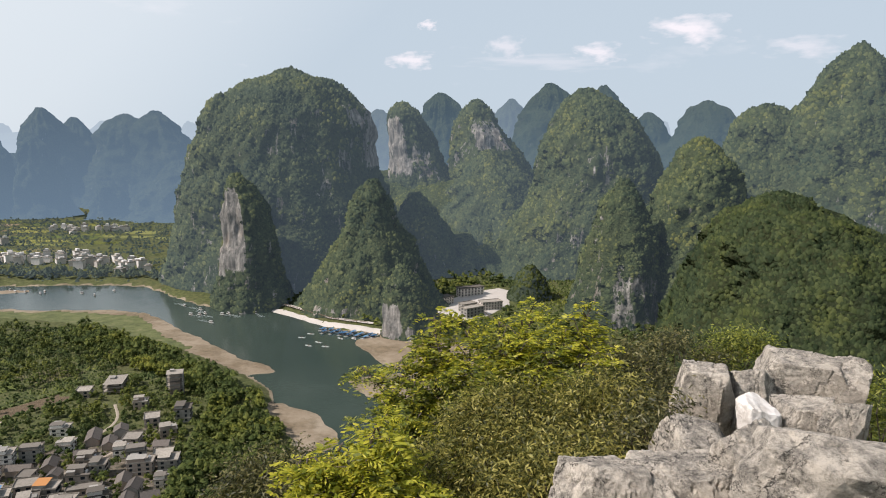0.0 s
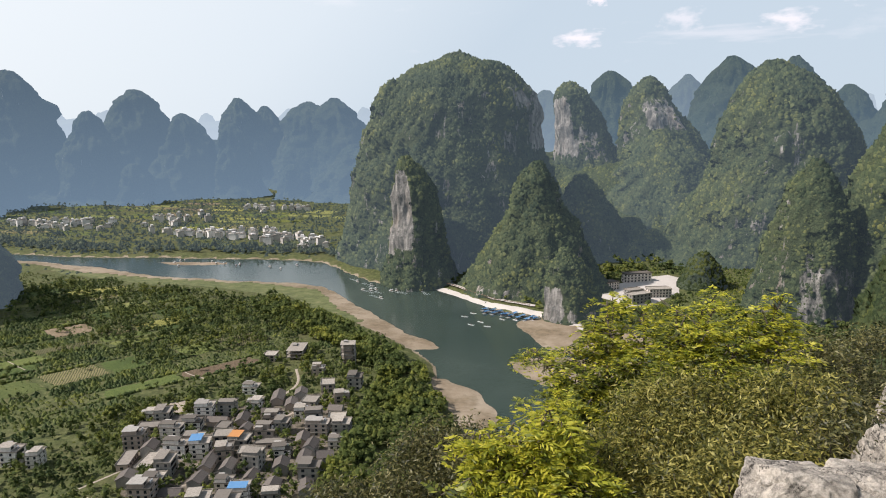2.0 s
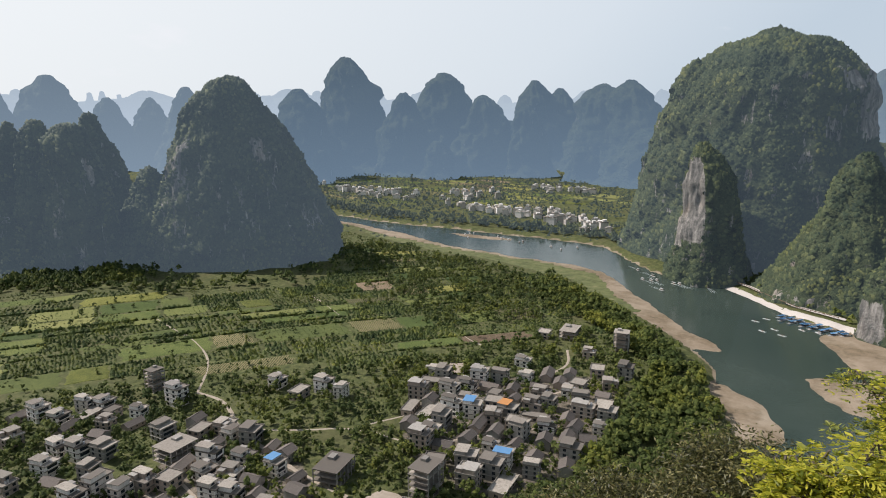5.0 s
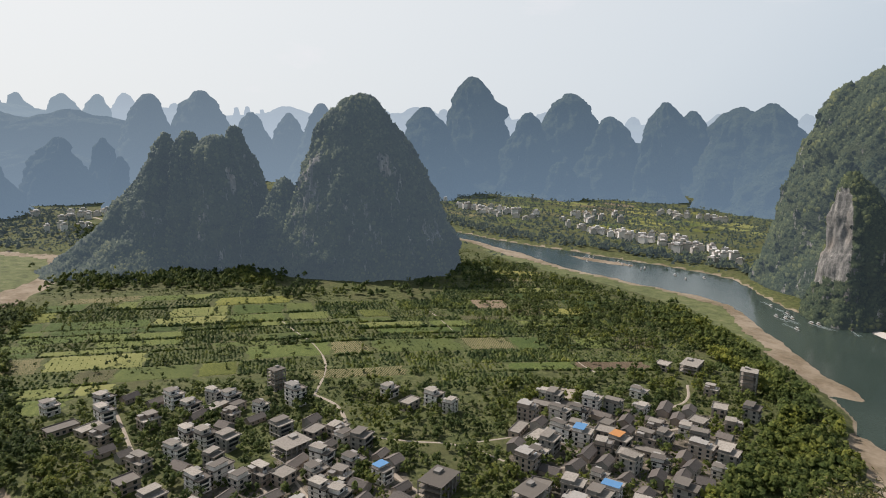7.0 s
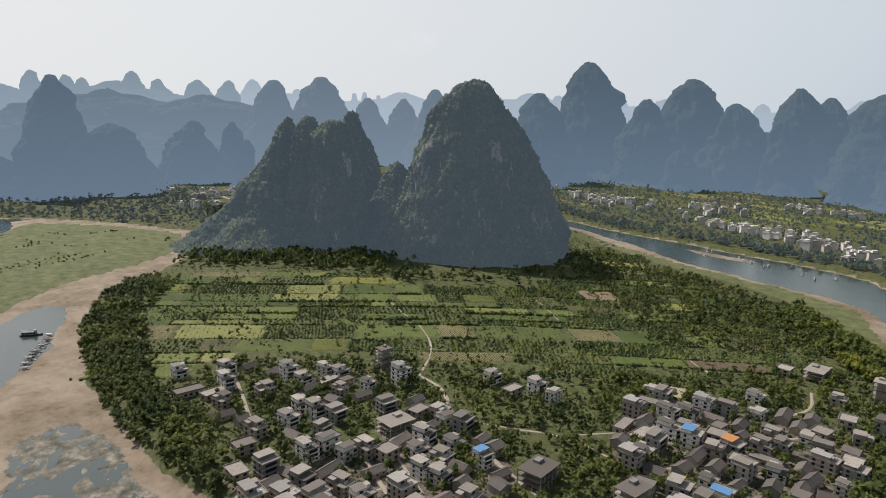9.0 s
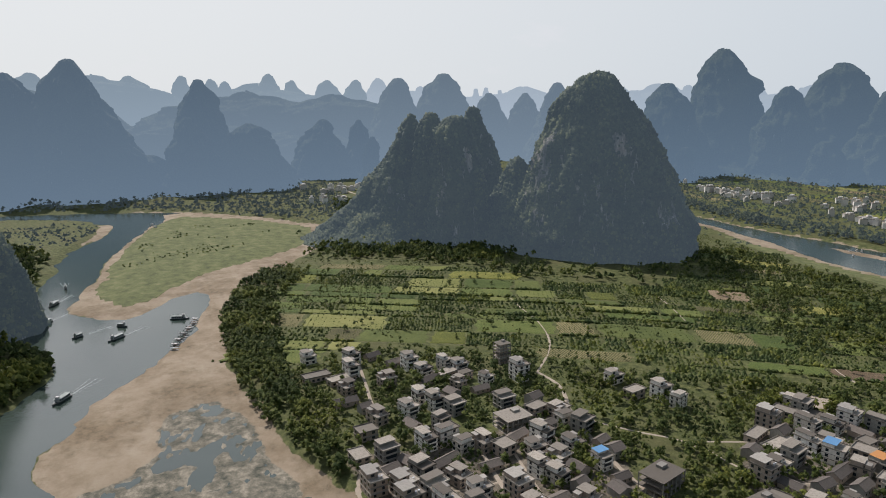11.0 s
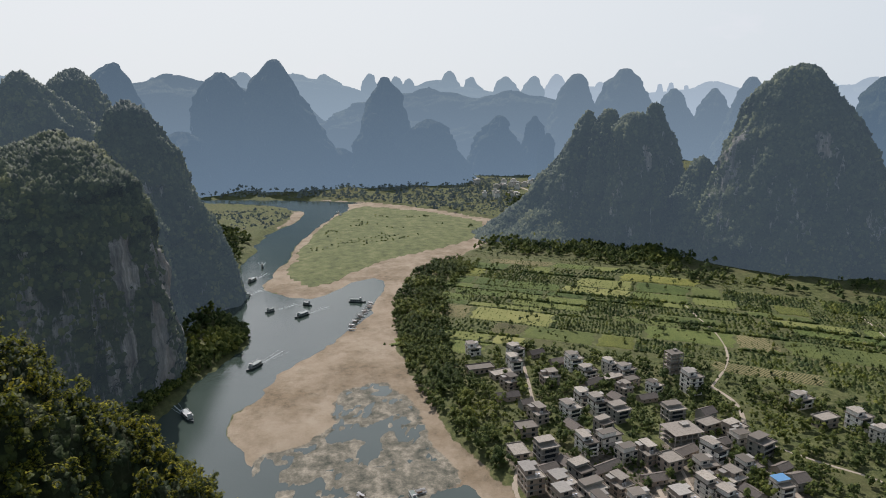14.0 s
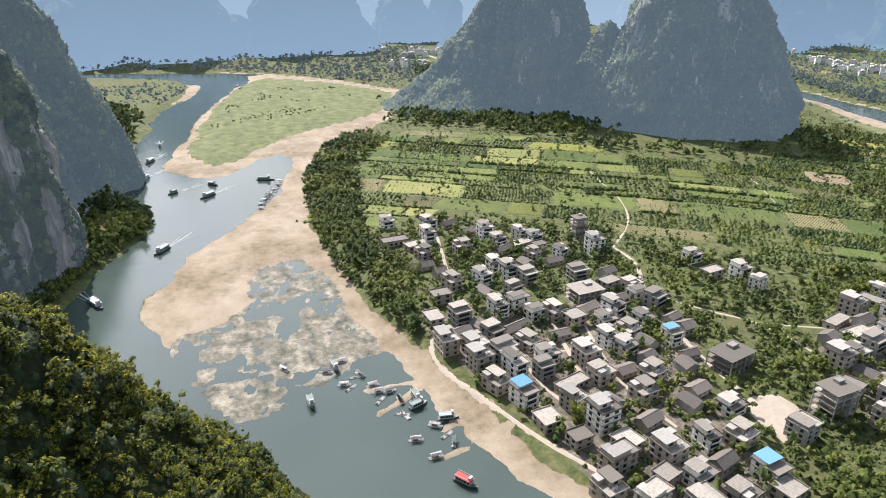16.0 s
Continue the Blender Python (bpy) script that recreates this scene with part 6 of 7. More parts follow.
RIGHT_FOOT = [(-240, 720), (-190, 715), (-140, 680), (-100, 640), (-40, 612), (0, 585), (40, 560), (70, 500), (60, 420), (70, 330), (200, 330), (330, 400), (300, 560), (120, 640), (70, 650), (90, 800), (60, 900), (-20, 800), (-40, 700), (-150, 740)]
grove("thick green woods at the foot of the hills", strew(RIGHT_FOOT, 2800, 5, g_rng, 7), 15, (5, 9), crowns=7, clump=(0.9, 1.9), far=True)
# the woods and hedged land of the far plain, out to the ranges
fr, fa = 900 + 1150 * g_rng.random(64000) ** 0.8, np.radians(g_rng.uniform(12, 128, 64000))
far_xy = np.column_stack([-fr * np.sin(fa), fr * np.cos(fa)])
far_xy = far_xy[(inside(BED, far_xy[:, 0], far_xy[:, 1]) < -8) & (inside(ISLE, far_xy[:, 0], far_xy[:, 1]) < -4)]
drift = fbm(np.column_stack([far_xy / 70, np.zeros(len(far_xy))]), 47, 4)
far_xy = far_xy[g_rng.random(len(far_xy)) < smoothstep(0.34, 0.56, drift)]
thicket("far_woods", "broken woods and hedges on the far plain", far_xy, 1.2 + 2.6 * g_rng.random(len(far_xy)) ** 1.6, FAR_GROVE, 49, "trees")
U_FOOT = [(-600, -126), (-567, -118), (-519, -84), (-487, -81), (-446, -96), (-402, -112), (-359, -119), (-290, -110), (-200, -68), (-205, -95), (-290, -128), (-359, -140), (-402, -132), (-446, -116), (-490, -104), (-530, -112)]
grove("dark trees crowding the water's edge under the cliff", [p for p in strew(U_FOOT, 5200, 4, g_rng, 5, False) if inside(BED, np.array([p[0]]), np.array([p[1]]))[0] < -4], 31, (3, 7), crowns=7, clump=(0.8, 1.6), far=True)
slope_xy = np.array(strew([(-60, 640), (60, 600), (200, 560), (320, 600), (320, 760), (160, 830), (20, 830), (-60, 740)], 9000, 3, g_rng, 9))
thicket("slope_scrub", "green scrub on the slope above the resort", slope_xy, 0.8 + 2.2 * g_rng.random(len(slope_xy)) ** 1.5, GROVE, 52, "shrubs")
ISLE_BUSH = [(-1090, 40), (-1040, -20), (-900, -45), (-790, -60), (-820, 20), (-900, 120), (-980, 140)]
isle_xy = np.array([p for p in strew(ISLE_BUSH, 900, 5, g_rng, 1, False)])
isle_xy = isle_xy[fbm(np.column_stack([isle_xy / 60, 0 * isle_xy[:, :1]]), 61, 3) > 0.56]
soup("island_shrubs", "low grey-green shrubs on the grassy river island", isle_xy, g_rng.uniform(0.5, 1.5, len(isle_xy)), ORCHARD, 16)

for _ in range(150):
    cx, cy = f_rng.uniform(-1200, -420), f_rng.uniform(870, 1380)
    if inside(FAR_PLAIN, np.array([cx]), np.array([cy]))[0] < 25 or any((cx - a) ** 2 + (cy - b) ** 2 < 30 ** 2 for a, b in SITES):
        continue
    L, W = f_rng.uniform(25, 60), f_rng.uniform(10, 24)
    k = f_rng.choices(range(5), (4, 4, 2, 1, 2))[0]
    SITES.append((cx, cy))
    patch("field", CROP_WORDS[k] + " on the far plain", [(cx - L, cy - W * 0.6), (cx + L * 0.8, cy - W), (cx + L, cy + W * 0.7), (cx - L * 0.9, cy + W)], CROPS[k], 0.2, "field", jag=0.02)

# ---------------------------------------------------------------- resort, quay and boats
m = Nodes("dark_boat_hull")
HULL = m.finish(m.mix(m.noise(1.5, 4), (0.03, 0.045, 0.045), (0.08, 0.09, 0.085)), 0.5, spec=0.4)
m = Nodes("boat_canopy")
CANOPY = m.finish(m.mix(m.chance(), (0.09, 0.13, 0.11), (0.30, 0.33, 0.32)), 0.6, m.noise(3, 3), 0.2, 0.05)
m = Nodes("white_raft_tube")
TUBE = m.finish(m.mix(m.noise(2.0, 4), (0.3, 0.3, 0.285), (0.5, 0.5, 0.48)), 0.5)
m = Nodes("wake_foam")
FOAM = m.finish(m.mix(m.noise(0.8, 6, 0.75), (0.1, 0.15, 0.14), (0.5, 0.54, 0.53)), 0.6, m.noise(2, 5), 0.5, 0.15)
m = Nodes("pale_quay_stone")
QUAY = m.finish(m.mix(m.noise(0.6, 6, 0.7), (0.34, 0.31, 0.27), (0.56, 0.53, 0.47)), 0.85, m.noise(1.5, 5), 0.5, 0.2)
m = Nodes("brown_timber")
TIMBER = m.finish(m.mix(m.noise(1.2, 5, 0.6, (0.3, 3, 3)), (0.09, 0.06, 0.04), (0.2, 0.14, 0.09)), 0.75)
m = Nodes("red_canopy")
RED = m.finish((0.32, 0.05, 0.04), 0.6)


def hull_bm(l, w, h, bow=0.35, z=-0.35):
    """A pointed hull: ribs lofted from stern to bow."""
    bm = bmesh.new()
    rows = []
    for i in range(9):
        t = i / 8
        x = -l / 2 + t * l
        k = 1.0 if t < 1 - bow else max(0.12, 1 - ((t - 1 + bow) / bow) ** 2)
        lift = 0.35 * max(0, (t - 0.7) / 0.3) ** 2
        rows.append([bm.verts.new(p) for p in ((x, -w / 2 * k, h + lift), (x, -w / 2 * k * 0.75, z), (x, w / 2 * k * 0.75, z), (x, w / 2 * k, h + lift))])
    for a, b in zip(rows[:-1], rows[1:]):
        for j in range(4):
            bm.faces.new((a[j], a[(j + 1) % 4], b[(j + 1) % 4], b[j]))
    bm.faces.new(rows[0][::-1])
    bm.faces.new(rows[-1])
    bmesh.ops.recalc_face_normals(bm, faces=bm.faces)
    return bm


def tour_boat(label, l=15.5, w=3.7, roof=None):
    ob = tagged(new("tour_boat"), label, "boat", "tour boats")
    part("hull", hull_bm(l, w, 0.9), HULL, ob)
    part("cabin", box_bm(-l * 0.42, -w * 0.42, 0.85, l * 0.24, w * 0.42, 2.7), TUBE, ob, "pale cabin with long windows")
    for s in (-1, 1):
        for i in range(5):
            x = -l * 0.38 + i * l * 0.122
            part("window", box_bm(x, s * w * 0.42 - 0.05, 1.35, x + l * 0.1, s * w * 0.42 + 0.05, 2.3), PANE, ob)
    part("roof", box_bm(-l * 0.45, -w * 0.5, 2.7, l * 0.28, w * 0.5, 2.9), roof or CANOPY, ob)
    part("wheelhouse", box_bm(l * 0.14, -w * 0.3, 2.9, l * 0.24, w * 0.3, 4.2), TUBE, ob)
    for s in (-1, 1):
        part("rail", box_bm(-l * 0.45, s * w * 0.49 - 0.05, 3.5, l * 0.12, s * w * 0.49 + 0.05, 3.62), TUBE, ob)
    return ob


def raft(label, canopy, l=6.4, w=1.7):
    """A raft of plastic tubes under a low canopy on posts."""
    ob = tagged(new("raft"), label, "raft", "rafts")
    bm = bmesh.new()
    ring = [(-w / 2 + w * i / 24, 0.12 + 0.14 * abs(math.sin(math.pi * i / 4))) for i in range(25)] + [(w / 2, -0.12), (-w / 2, -0.12)]
    ends = [[bm.verts.new((x, y, z + (0.25 if k in (0, 5) else 0))) for y, z in ring] for k, x in enumerate((-l / 2, -l * 0.44, -l * 0.2, l * 0.2, l * 0.44, l / 2))]
    for a, b in zip(ends[:-1], ends[1:]):
        for j in range(len(ring)):
            bm.faces.new((a[j], a[(j + 1) % len(ring)], b[(j + 1) % len(ring)], b[j]))
    bm.faces.new(ends[0])
    bm.faces.new(ends[-1][::-1])
    bmesh.ops.recalc_face_normals(bm, faces=bm.faces)
    part("deck", bm, TUBE, ob, "ribbed white deck of lashed tubes")
    if canopy:
        for sx in (-1, 1):
            for sy in (-1, 1):
                part("post", box_bm(sx * l * 0.28 - 0.04, sy * w * 0.4 - 0.04, 0.2, sx * l * 0.28 + 0.04, sy * w * 0.4 + 0.04, 1.9), TIMBER, ob)
        bm = bmesh.new()
        rows = []
        for i in range(7):
            y = -w * 0.6 + i * w * 0.2
            z = 2.15 - 0.35 * (2 * y / w) ** 2 / 1.44
            rows.append([bm.verts.new((-l * 0.36, y, z)), bm.verts.new((l * 0.36, y, z))])
        fs = [bm.faces.new((a[0], a[1], b[1], b[0])) for a, b in zip(rows[:-1], rows[1:])]
        bmesh.ops.solidify(bm, geom=fs, thickness=0.06)
        part("canopy", bm, canopy, ob)
        part("bench", box_bm(-l * 0.2, -w * 0.35, 0.3, l * 0.15, w * 0.35, 0.7), TIMBER, ob)
    else:
        part("motor", box_bm(-l * 0.48, -0.25, 0.2, -l * 0.4, 0.25, 0.8), HULL, ob)
        part("bench", box_bm(-l * 0.1, -w * 0.35, 0.3, l * 0.05, w * 0.35, 0.65), TIMBER, ob)
    return ob


def afloat(proto, x, y, heading, first=[]):
    mm = Matrix.Translation((x, y, 0.05)) @ Matrix.Rotation(radians(heading), 4, "Z")
    if proto.name in first:
        return copy_thing(proto, mm)
    first.append(proto.name)
    proto.matrix_world = mm
    return proto


def wake(x, y, heading, length, spread):
    """The ruffled foam behind a moving boat, two arms and a churned middle."""
    rng = np.random.default_rng(int(abs(x * 7 + y)))
    n = 26
    v, f = [], []
    for arm, wid in ((-1, 0.22), (0, 0.6), (1, 0.22)):
        b = len(v)
        for i in range(n):
            t = i / (n - 1)
            c = -t * length
            off = arm * (1.3 + spread * t)
            hw = wid * (0.5 + 0.9 * t) * (1 - t) ** 0.5 * rng.uniform(0.5, 1.1)
            v += [(c, off - hw, 0.05), (c, off + hw, 0.05)]
        f += [(b + 2 * i, b + 2 * i + 2, b + 2 * i + 3, b + 2 * i + 1) for i in range(n - 1)]
    ob = tagged(new("wake", mesh_of("wake", v, f, FOAM, True)), "white churned wake on the river behind a boat", "wake", kind="structure")
    ob.matrix_world = Matrix.Translation((x, y, 0.03)) @ Matrix.Rotation(radians(heading), 4, "Z")


TOUR = tour_boat("dark-hulled river tour boat with a pale cabin")
SMALL = tour_boat("small covered river boat", 9.0, 2.5)
RAFT_W = raft("bare white tube raft moored at the bank", None)
RAFT_C = raft("white tube raft under a pale canopy", TUBE)
RAFT_B = raft("raft under a bright blue canopy", BLUE, 10.0, 2.8)
RAFT_G = raft("raft under a dark green canopy", CANOPY)
for x, y, hd, run in ((-373, -101, 214, 26), (-444, -74, 150, 26), (-615, -107, 150, 30), (-568, -78, 132, 22), (-553, -50, 138, 24), (-671, -108, 160, 26), (-729, -105, 188, 18)):
    afloat(TOUR if run > 22 else SMALL, x, y, hd + 180)
    b = radians(hd + 180)
    wake(x - 9 * math.cos(b), y - 9 * math.sin(b), hd + 180, run, 3.2)
afloat(TOUR, -587, -3, 75)
afloat(SMALL, -583, -47, 60)
afloat(SMALL, -1065, -31, 20)
afloat(SMALL, -1044, -27, 30)
b_rng = random.Random(3)
for i in range(18):
    t = i / 17
    afloat((RAFT_C, RAFT_W, RAFT_G)[i % 3], -578 + 66 * t + b_rng.uniform(-1.5, 1.5), 9 - 18 * t + b_rng.uniform(-2, 1), 65 + b_rng.uniform(-14, 14))
for x, y in ((-281, -2), (-248, 7), (-256, 25), (-265, 30), (-268, 33), (-251, 43), (-231, 47), (-216, 47), (-216, 60), (-209, 60), (-242, 54), (-258, 36), (-274, 20), (-273, 16), (-280, 24), (-252, 39), (-246, 38), (-236, 53), (-224, 62), (-234, 44), (-261, 24), (-243, 47), (-222, 57), (-204, 52)):
    afloat(b_rng.choice((RAFT_W, RAFT_C, RAFT_C, RAFT_G, SMALL)), x + b_rng.uniform(-1.5, 1.5), y + b_rng.uniform(-1.5, 1.5), b_rng.choice((70, 80, 100, 150, 20)) + b_rng.uniform(-25, 25))
RED_BOAT = tour_boat("red covered boat with a white roof", 10, 3.0, RED)
afloat(RED_BOAT, -186, 59, 40)
# rafts out on the right limb, running in both ways
for i in range(24):
    t = b_rng.random()
    x, y = -250 + b_rng.gauss(0, 28), 668 + b_rng.gauss(0, 16)
    if i < 13:
        x, y = -560 + 190 * t, 752 + b_rng.uniform(-12, 22)
    if inside(BED, np.array([x]), np.array([y]))[0] < 8 or inside(BEACH, np.array([x]), np.array([y]))[0] > -6:
        continue
    hd = 140 + b_rng.uniform(-15, 15) + (180 if b_rng.random() < 0.4 else 0)
    afloat(RAFT_C, x, y, hd)
    if i > 12:
        b = radians(hd)
        wake(x - 4 * math.cos(b), y - 4 * math.sin(b), hd, 16, 1.5)
for i in range(14):
    afloat(RAFT_B, -114 + 3.9 * i + b_rng.uniform(-0.8, 0.8), 617 - 1.5 * i + b_rng.uniform(-4, 4) - 5 * (i % 2), 62 + b_rng.uniform(-8, 8))
for x, y in ((-110, 578), (-102, 566), (-117, 568), (-128, 592), (-92, 590), (-80, 590), (-122, 604)):
    afloat(RAFT_W, x, y, 150 + b_rng.uniform(-20, 20))

QUAY_LINE = [(-204, 712), (-196, 703), (-166, 683), (-136, 656), (-110, 633), (-73, 619), (-43, 604), (-14, 574)]
ribbon("quay", "pale stone quay and shingle at the river's edge", [(x - 1, y - 3) for x, y in QUAY_LINE], 9, QUAY, 0.5)
ribbon("terrace", "upper stone terrace walk above the quay", [(x + 7, y + 9) for x, y in QUAY_LINE[:6]], 6, QUAY, 1.4)
rail_thing = tagged(new("terrace_railing"), "brown timber railing along the riverside terrace", "railing")
ln = np.array([(x + 4, y + 5) for x, y in QUAY_LINE[:6]], float)
seg = np.concatenate([[0], np.cumsum(np.linalg.norm(np.diff(ln, axis=0), axis=1))])
post_me = shared(("post", 9), lambda: box_bm(-0.15, -0.15, -1, 0.15, 0.15, 2.2), TIMBER)
pts = [(np.interp(s, seg, ln[:, 0]), np.interp(s, seg, ln[:, 1])) for s in np.arange(0, seg[-1], 4.0)]
pz = valley_z([p[0] for p in pts], [p[1] for p in pts]) + 1.2
for (x, y), z in zip(pts, pz):
    child("post", post_me, rail_thing).location = (x, y, z)
for (a, b, za, zb) in zip(pts[:-1], pts[1:], pz[:-1], pz[1:]):
    mid = ((a[0] + b[0]) / 2, (a[1] + b[1]) / 2, (za + zb) / 2 + 1.8)
    o = child("rail", shared(("rail", 9), lambda: box_bm(-2.05, -0.12, -0.25, 2.05, 0.12, 0.25), TIMBER), rail_thing)
    o.location, o.rotation_euler = mid, (0, 0, math.atan2(b[1] - a[1], b[0] - a[0]))

RES_W = flat_house("long white hotel block with rows of windows", 30, 11, 3, WHITE, seed=31, top="none")
RES_D = flat_house("grey hotel block with dark balconies", 22, 10, 3, DIM, seed=32, top="none")
for proto, sites in ((RES_W, [(31, 745, 89), (0, 701, 98), (50, 682, 80)]), (RES_D, [(30, 656, 96), (26, 674, 96)])):
    for k, (x, y, ang) in enumerate(sites):
        mm = Matrix.Translation((x, y, float(valley_z(x, y)[0]))) @ Matrix.Rotation(radians(ang + 120), 4, "Z")
        if k == 0:
            proto.matrix_world = mm
        else:
            copy_thing(proto, mm).scale = (0.75, 1, 0.9)
patch("forecourt", "pale sandy forecourt of the hotel", HOTEL_YARD, QUAY, 0.45, "yard")

# ---------------------------------------------------------------- the lookout: rocks, young tree and shrubs
def sight(az, el, d):
    """A place by bearing and elevation from the lookout's eye, d metres off."""
    a, e = radians(az), radians(el)
    return Vector((-d * math.sin(a) * math.cos(e), d * math.cos(a) * math.cos(e), EYE + d * math.sin(e)))


m = Nodes("weathered_limestone")
pits, crack, tone = m.noise(30, 10, 0.8), m.noise(3.0, 10, 0.8), m.noise(1.1, 4)
mottle = m.math("ADD", m.math("MULTIPLY", m.noise(5.0, 10, 0.8), 0.62), m.math("MULTIPLY", pits, 0.38))
c = m.ramp(mottle, [(0.4, (0.1, 0.093, 0.08)), (0.48, (0.33, 0.302, 0.25)), (0.56, (0.58, 0.525, 0.43))])
c = m.mix(m.ramp(m.noise(1.6, 5, 0.65), [(0.5, (0, 0, 0)), (0.64, (0.5, 0.5, 0.5))]), c, (0.2, 0.19, 0.17))
c = m.mix(m.ramp(crack, [(0.34, (0.85, 0.85, 0.85)), (0.4, (0, 0, 0))]), c, (0.07, 0.066, 0.058))
vor = m.node("ShaderNodeTexVoronoi", Scale=1.5)
vor.feature = "DISTANCE_TO_EDGE"
wob = m.n.new("ShaderNodeTexCoord")
bent = m.n.new("ShaderNodeVectorMath")
bent.operation = "ADD"
m.link(wob.outputs["Object"], bent.inputs[0])
m.link(m.mix(1.0, (0.0, 0.0, 0.0), m.noise(4, 5, 0.7)), bent.inputs[1])
m.link(bent.outputs[0], vor.inputs["Vector"])
split = m.ramp(vor.outputs["Distance"], [(0.004, (0.8, 0.8, 0.8)), (0.014, (0, 0, 0))])
c = m.mix(split, c, (0.03, 0.028, 0.025))
c = m.mix(m.ramp(tone, [(0.48, (0, 0, 0)), (0.72, (0.6, 0.6, 0.6))]), c, (0.50, 0.43, 0.33))
c = m.mix(m.ramp(m.noise(1.7, 3), [(0.70, (0, 0, 0)), (0.76, (0.8, 0.8, 0.8))]), c, (0.42, 0.26, 0.07))
LIMESTONE = m.finish(c, 0.92, m.math("SUBTRACT", m.math("ADD", m.math("MULTIPLY", pits, 0.9), crack), m.math("MULTIPLY", split, 0.6)), 0.8, 0.045, 0.2)
m = Nodes("fresh_white_stone")
FRESH = m.finish(m.ramp(m.noise(5, 6, 0.7), [(0.3, (0.42, 0.38, 0.32)), (0.55, (0.72, 0.69, 0.63))]), 0.9, m.noise(12, 6, 0.7), 0.7, 0.03, 0.2)


def boulder(label, centre, size, seed, material=None, turn=0.0, cuts=11, level=6, cracks=0.04, blocky=True):
    """A broken limestone block: a ball cut by random planes, split and pitted."""
    rng = np.random.default_rng(seed)
    bm = bmesh.new()
    bmesh.ops.create_icosphere(bm, subdivisions=level, radius=1.0)
    v = np.array([x.co[:] for x in bm.verts])
    n = rng.normal(size=(cuts, 3))
    n[:3] = [(0, 0, 1), (0.9, 0.2, 0.25), (-0.8, -0.45, 0.15)]
    d = rng.uniform(0.46, 0.78, cuts)
    if blocky:
        # split along its joints: six faces near the square, and a few knocked-off corners
        n[:6] = np.array([(0, 0, 1), (1, 0, 0.1), (-1, 0, 0.1), (0, -1, 0.12), (0, 1, 0), (0.1, 0, -1)]) + rng.normal(0, 0.26, (6, 3))
        d[:6] = rng.uniform(0.56, 0.66, 6)
        d[6:] = rng.uniform(0.62, 0.8, cuts - 6)
    n /= np.linalg.norm(n, axis=1, keepdims=True)
    dots = np.clip(v @ n.T, 1e-3, None)
    r = np.minimum((d / dots).min(1), 1.0)
    p = v * r[:, None]
    ridged = 1 - np.abs(2 * fbm(p * 2.3 + seed, seed, 4) - 1)
    gully = np.abs(fbm(p * np.array([3.2, 3.2, 1.1]) + seed * 3, seed + 4, 4) - 0.5)
    r = r * (1 + 0.1 * (ridged - 0.7) + 0.11 * (fbm(p * 5 + seed, seed + 2, 5) - 0.5)) - cracks * np.clip(0.035 - gully, 0, 1) / 0.035
    p = v * r[:, None] * np.asarray(size)
    c, s = math.cos(radians(turn)), math.sin(radians(turn))
    p = np.stack([p[:, 0] * c - p[:, 1] * s, p[:, 0] * s + p[:, 1] * c, p[:, 2]], -1)
    for x, q in zip(bm.verts, p):
        x.co = q
    me = bpy.data.meshes.new("boulder")
    bm.to_mesh(me)
    bm.free()
    me.materials.append(material or LIMESTONE)
    ob = tagged(new("boulder", me), label, "rock", "summit boulders")
    ob.location = centre
    return ob


ROCK = "cracked grey limestone boulder on the summit"
boulder(ROCK + ", upright", sight(-22.2, -20.3, 6.7), (0.40, 0.36, 0.52), 1, turn=-30)
boulder(ROCK + ", upright", sight(-25.5, -20.0, 6.85), (0.36, 0.36, 0.47), 2, turn=-20)
boulder(ROCK + ", pale-topped", sight(-29.2, -18.0, 7.3), (0.62, 0.45, 0.46), 3, turn=-36)
boulder(ROCK + ", pale-topped", sight(-31.9, -18.0, 7.2), (0.32, 0.36, 0.36), 9, turn=-25)
boulder("freshly broken white stone wedged between grey boulders", sight(-26.5, -21.1, 6.1), (0.23, 0.22, 0.22), 4, FRESH, 10, 9, 5, 0.0)
boulder(ROCK + ", squared off", sight(-29.6, -20.8, 6.3), (0.34, 0.32, 0.32), 5, turn=-24)
boulder(ROCK + ", squared off", sight(-32.3, -20.4, 6.2), (0.24, 0.3, 0.28), 15, turn=-30)
boulder("long weathered limestone slab at the viewpoint", sight(-33.2, -25.2, 4.7), (0.92, 0.62, 0.5), 6, turn=-14)
boulder("broken limestone ledge with deep cracks", sight(-22.2, -25.0, 5.5), (0.38, 0.4, 0.38), 7, turn=-10)
boulder("broken limestone ledge with deep cracks", sight(-26.4, -25.8, 5.25), (0.32, 0.45, 0.5), 17, turn=-35)
boulder("broken limestone ledge with deep cracks", sight(-21.3, -28.0, 5.0), (0.46, 0.42, 0.42), 8, turn=12)
boulder("low pale limestone ledge", sight(-14.4, -28.9, 4.9), (0.48, 0.4, 0.4), 10, turn=-18)
boulder("small pale limestone block", sight(-17.6, -29.4, 4.7), (0.26, 0.26, 0.26), 11, turn=30)
for at_xy, size, top, seed in (((3.2, 4.8), (2.7, 2.0, 2.4), 177.15, 12), ((0.9, 5.4), (6.5, 3.6, 9.0), 176.0, 14), ((1.5, 0.5), (5.0, 5.5, 9.0), 176.2, 16)):
    crag = boulder("rough limestone bedrock of the viewpoint", (*at_xy, 0), size, seed, turn=-12, level=5)
    crag.location.z = top - max(v.co.z for v in crag.data.vertices)
boulder("rough limestone bedrock of the viewpoint", (-0.5, -1.2, 176.6), (3.3, 2.1, 2.1), 13, level=5)


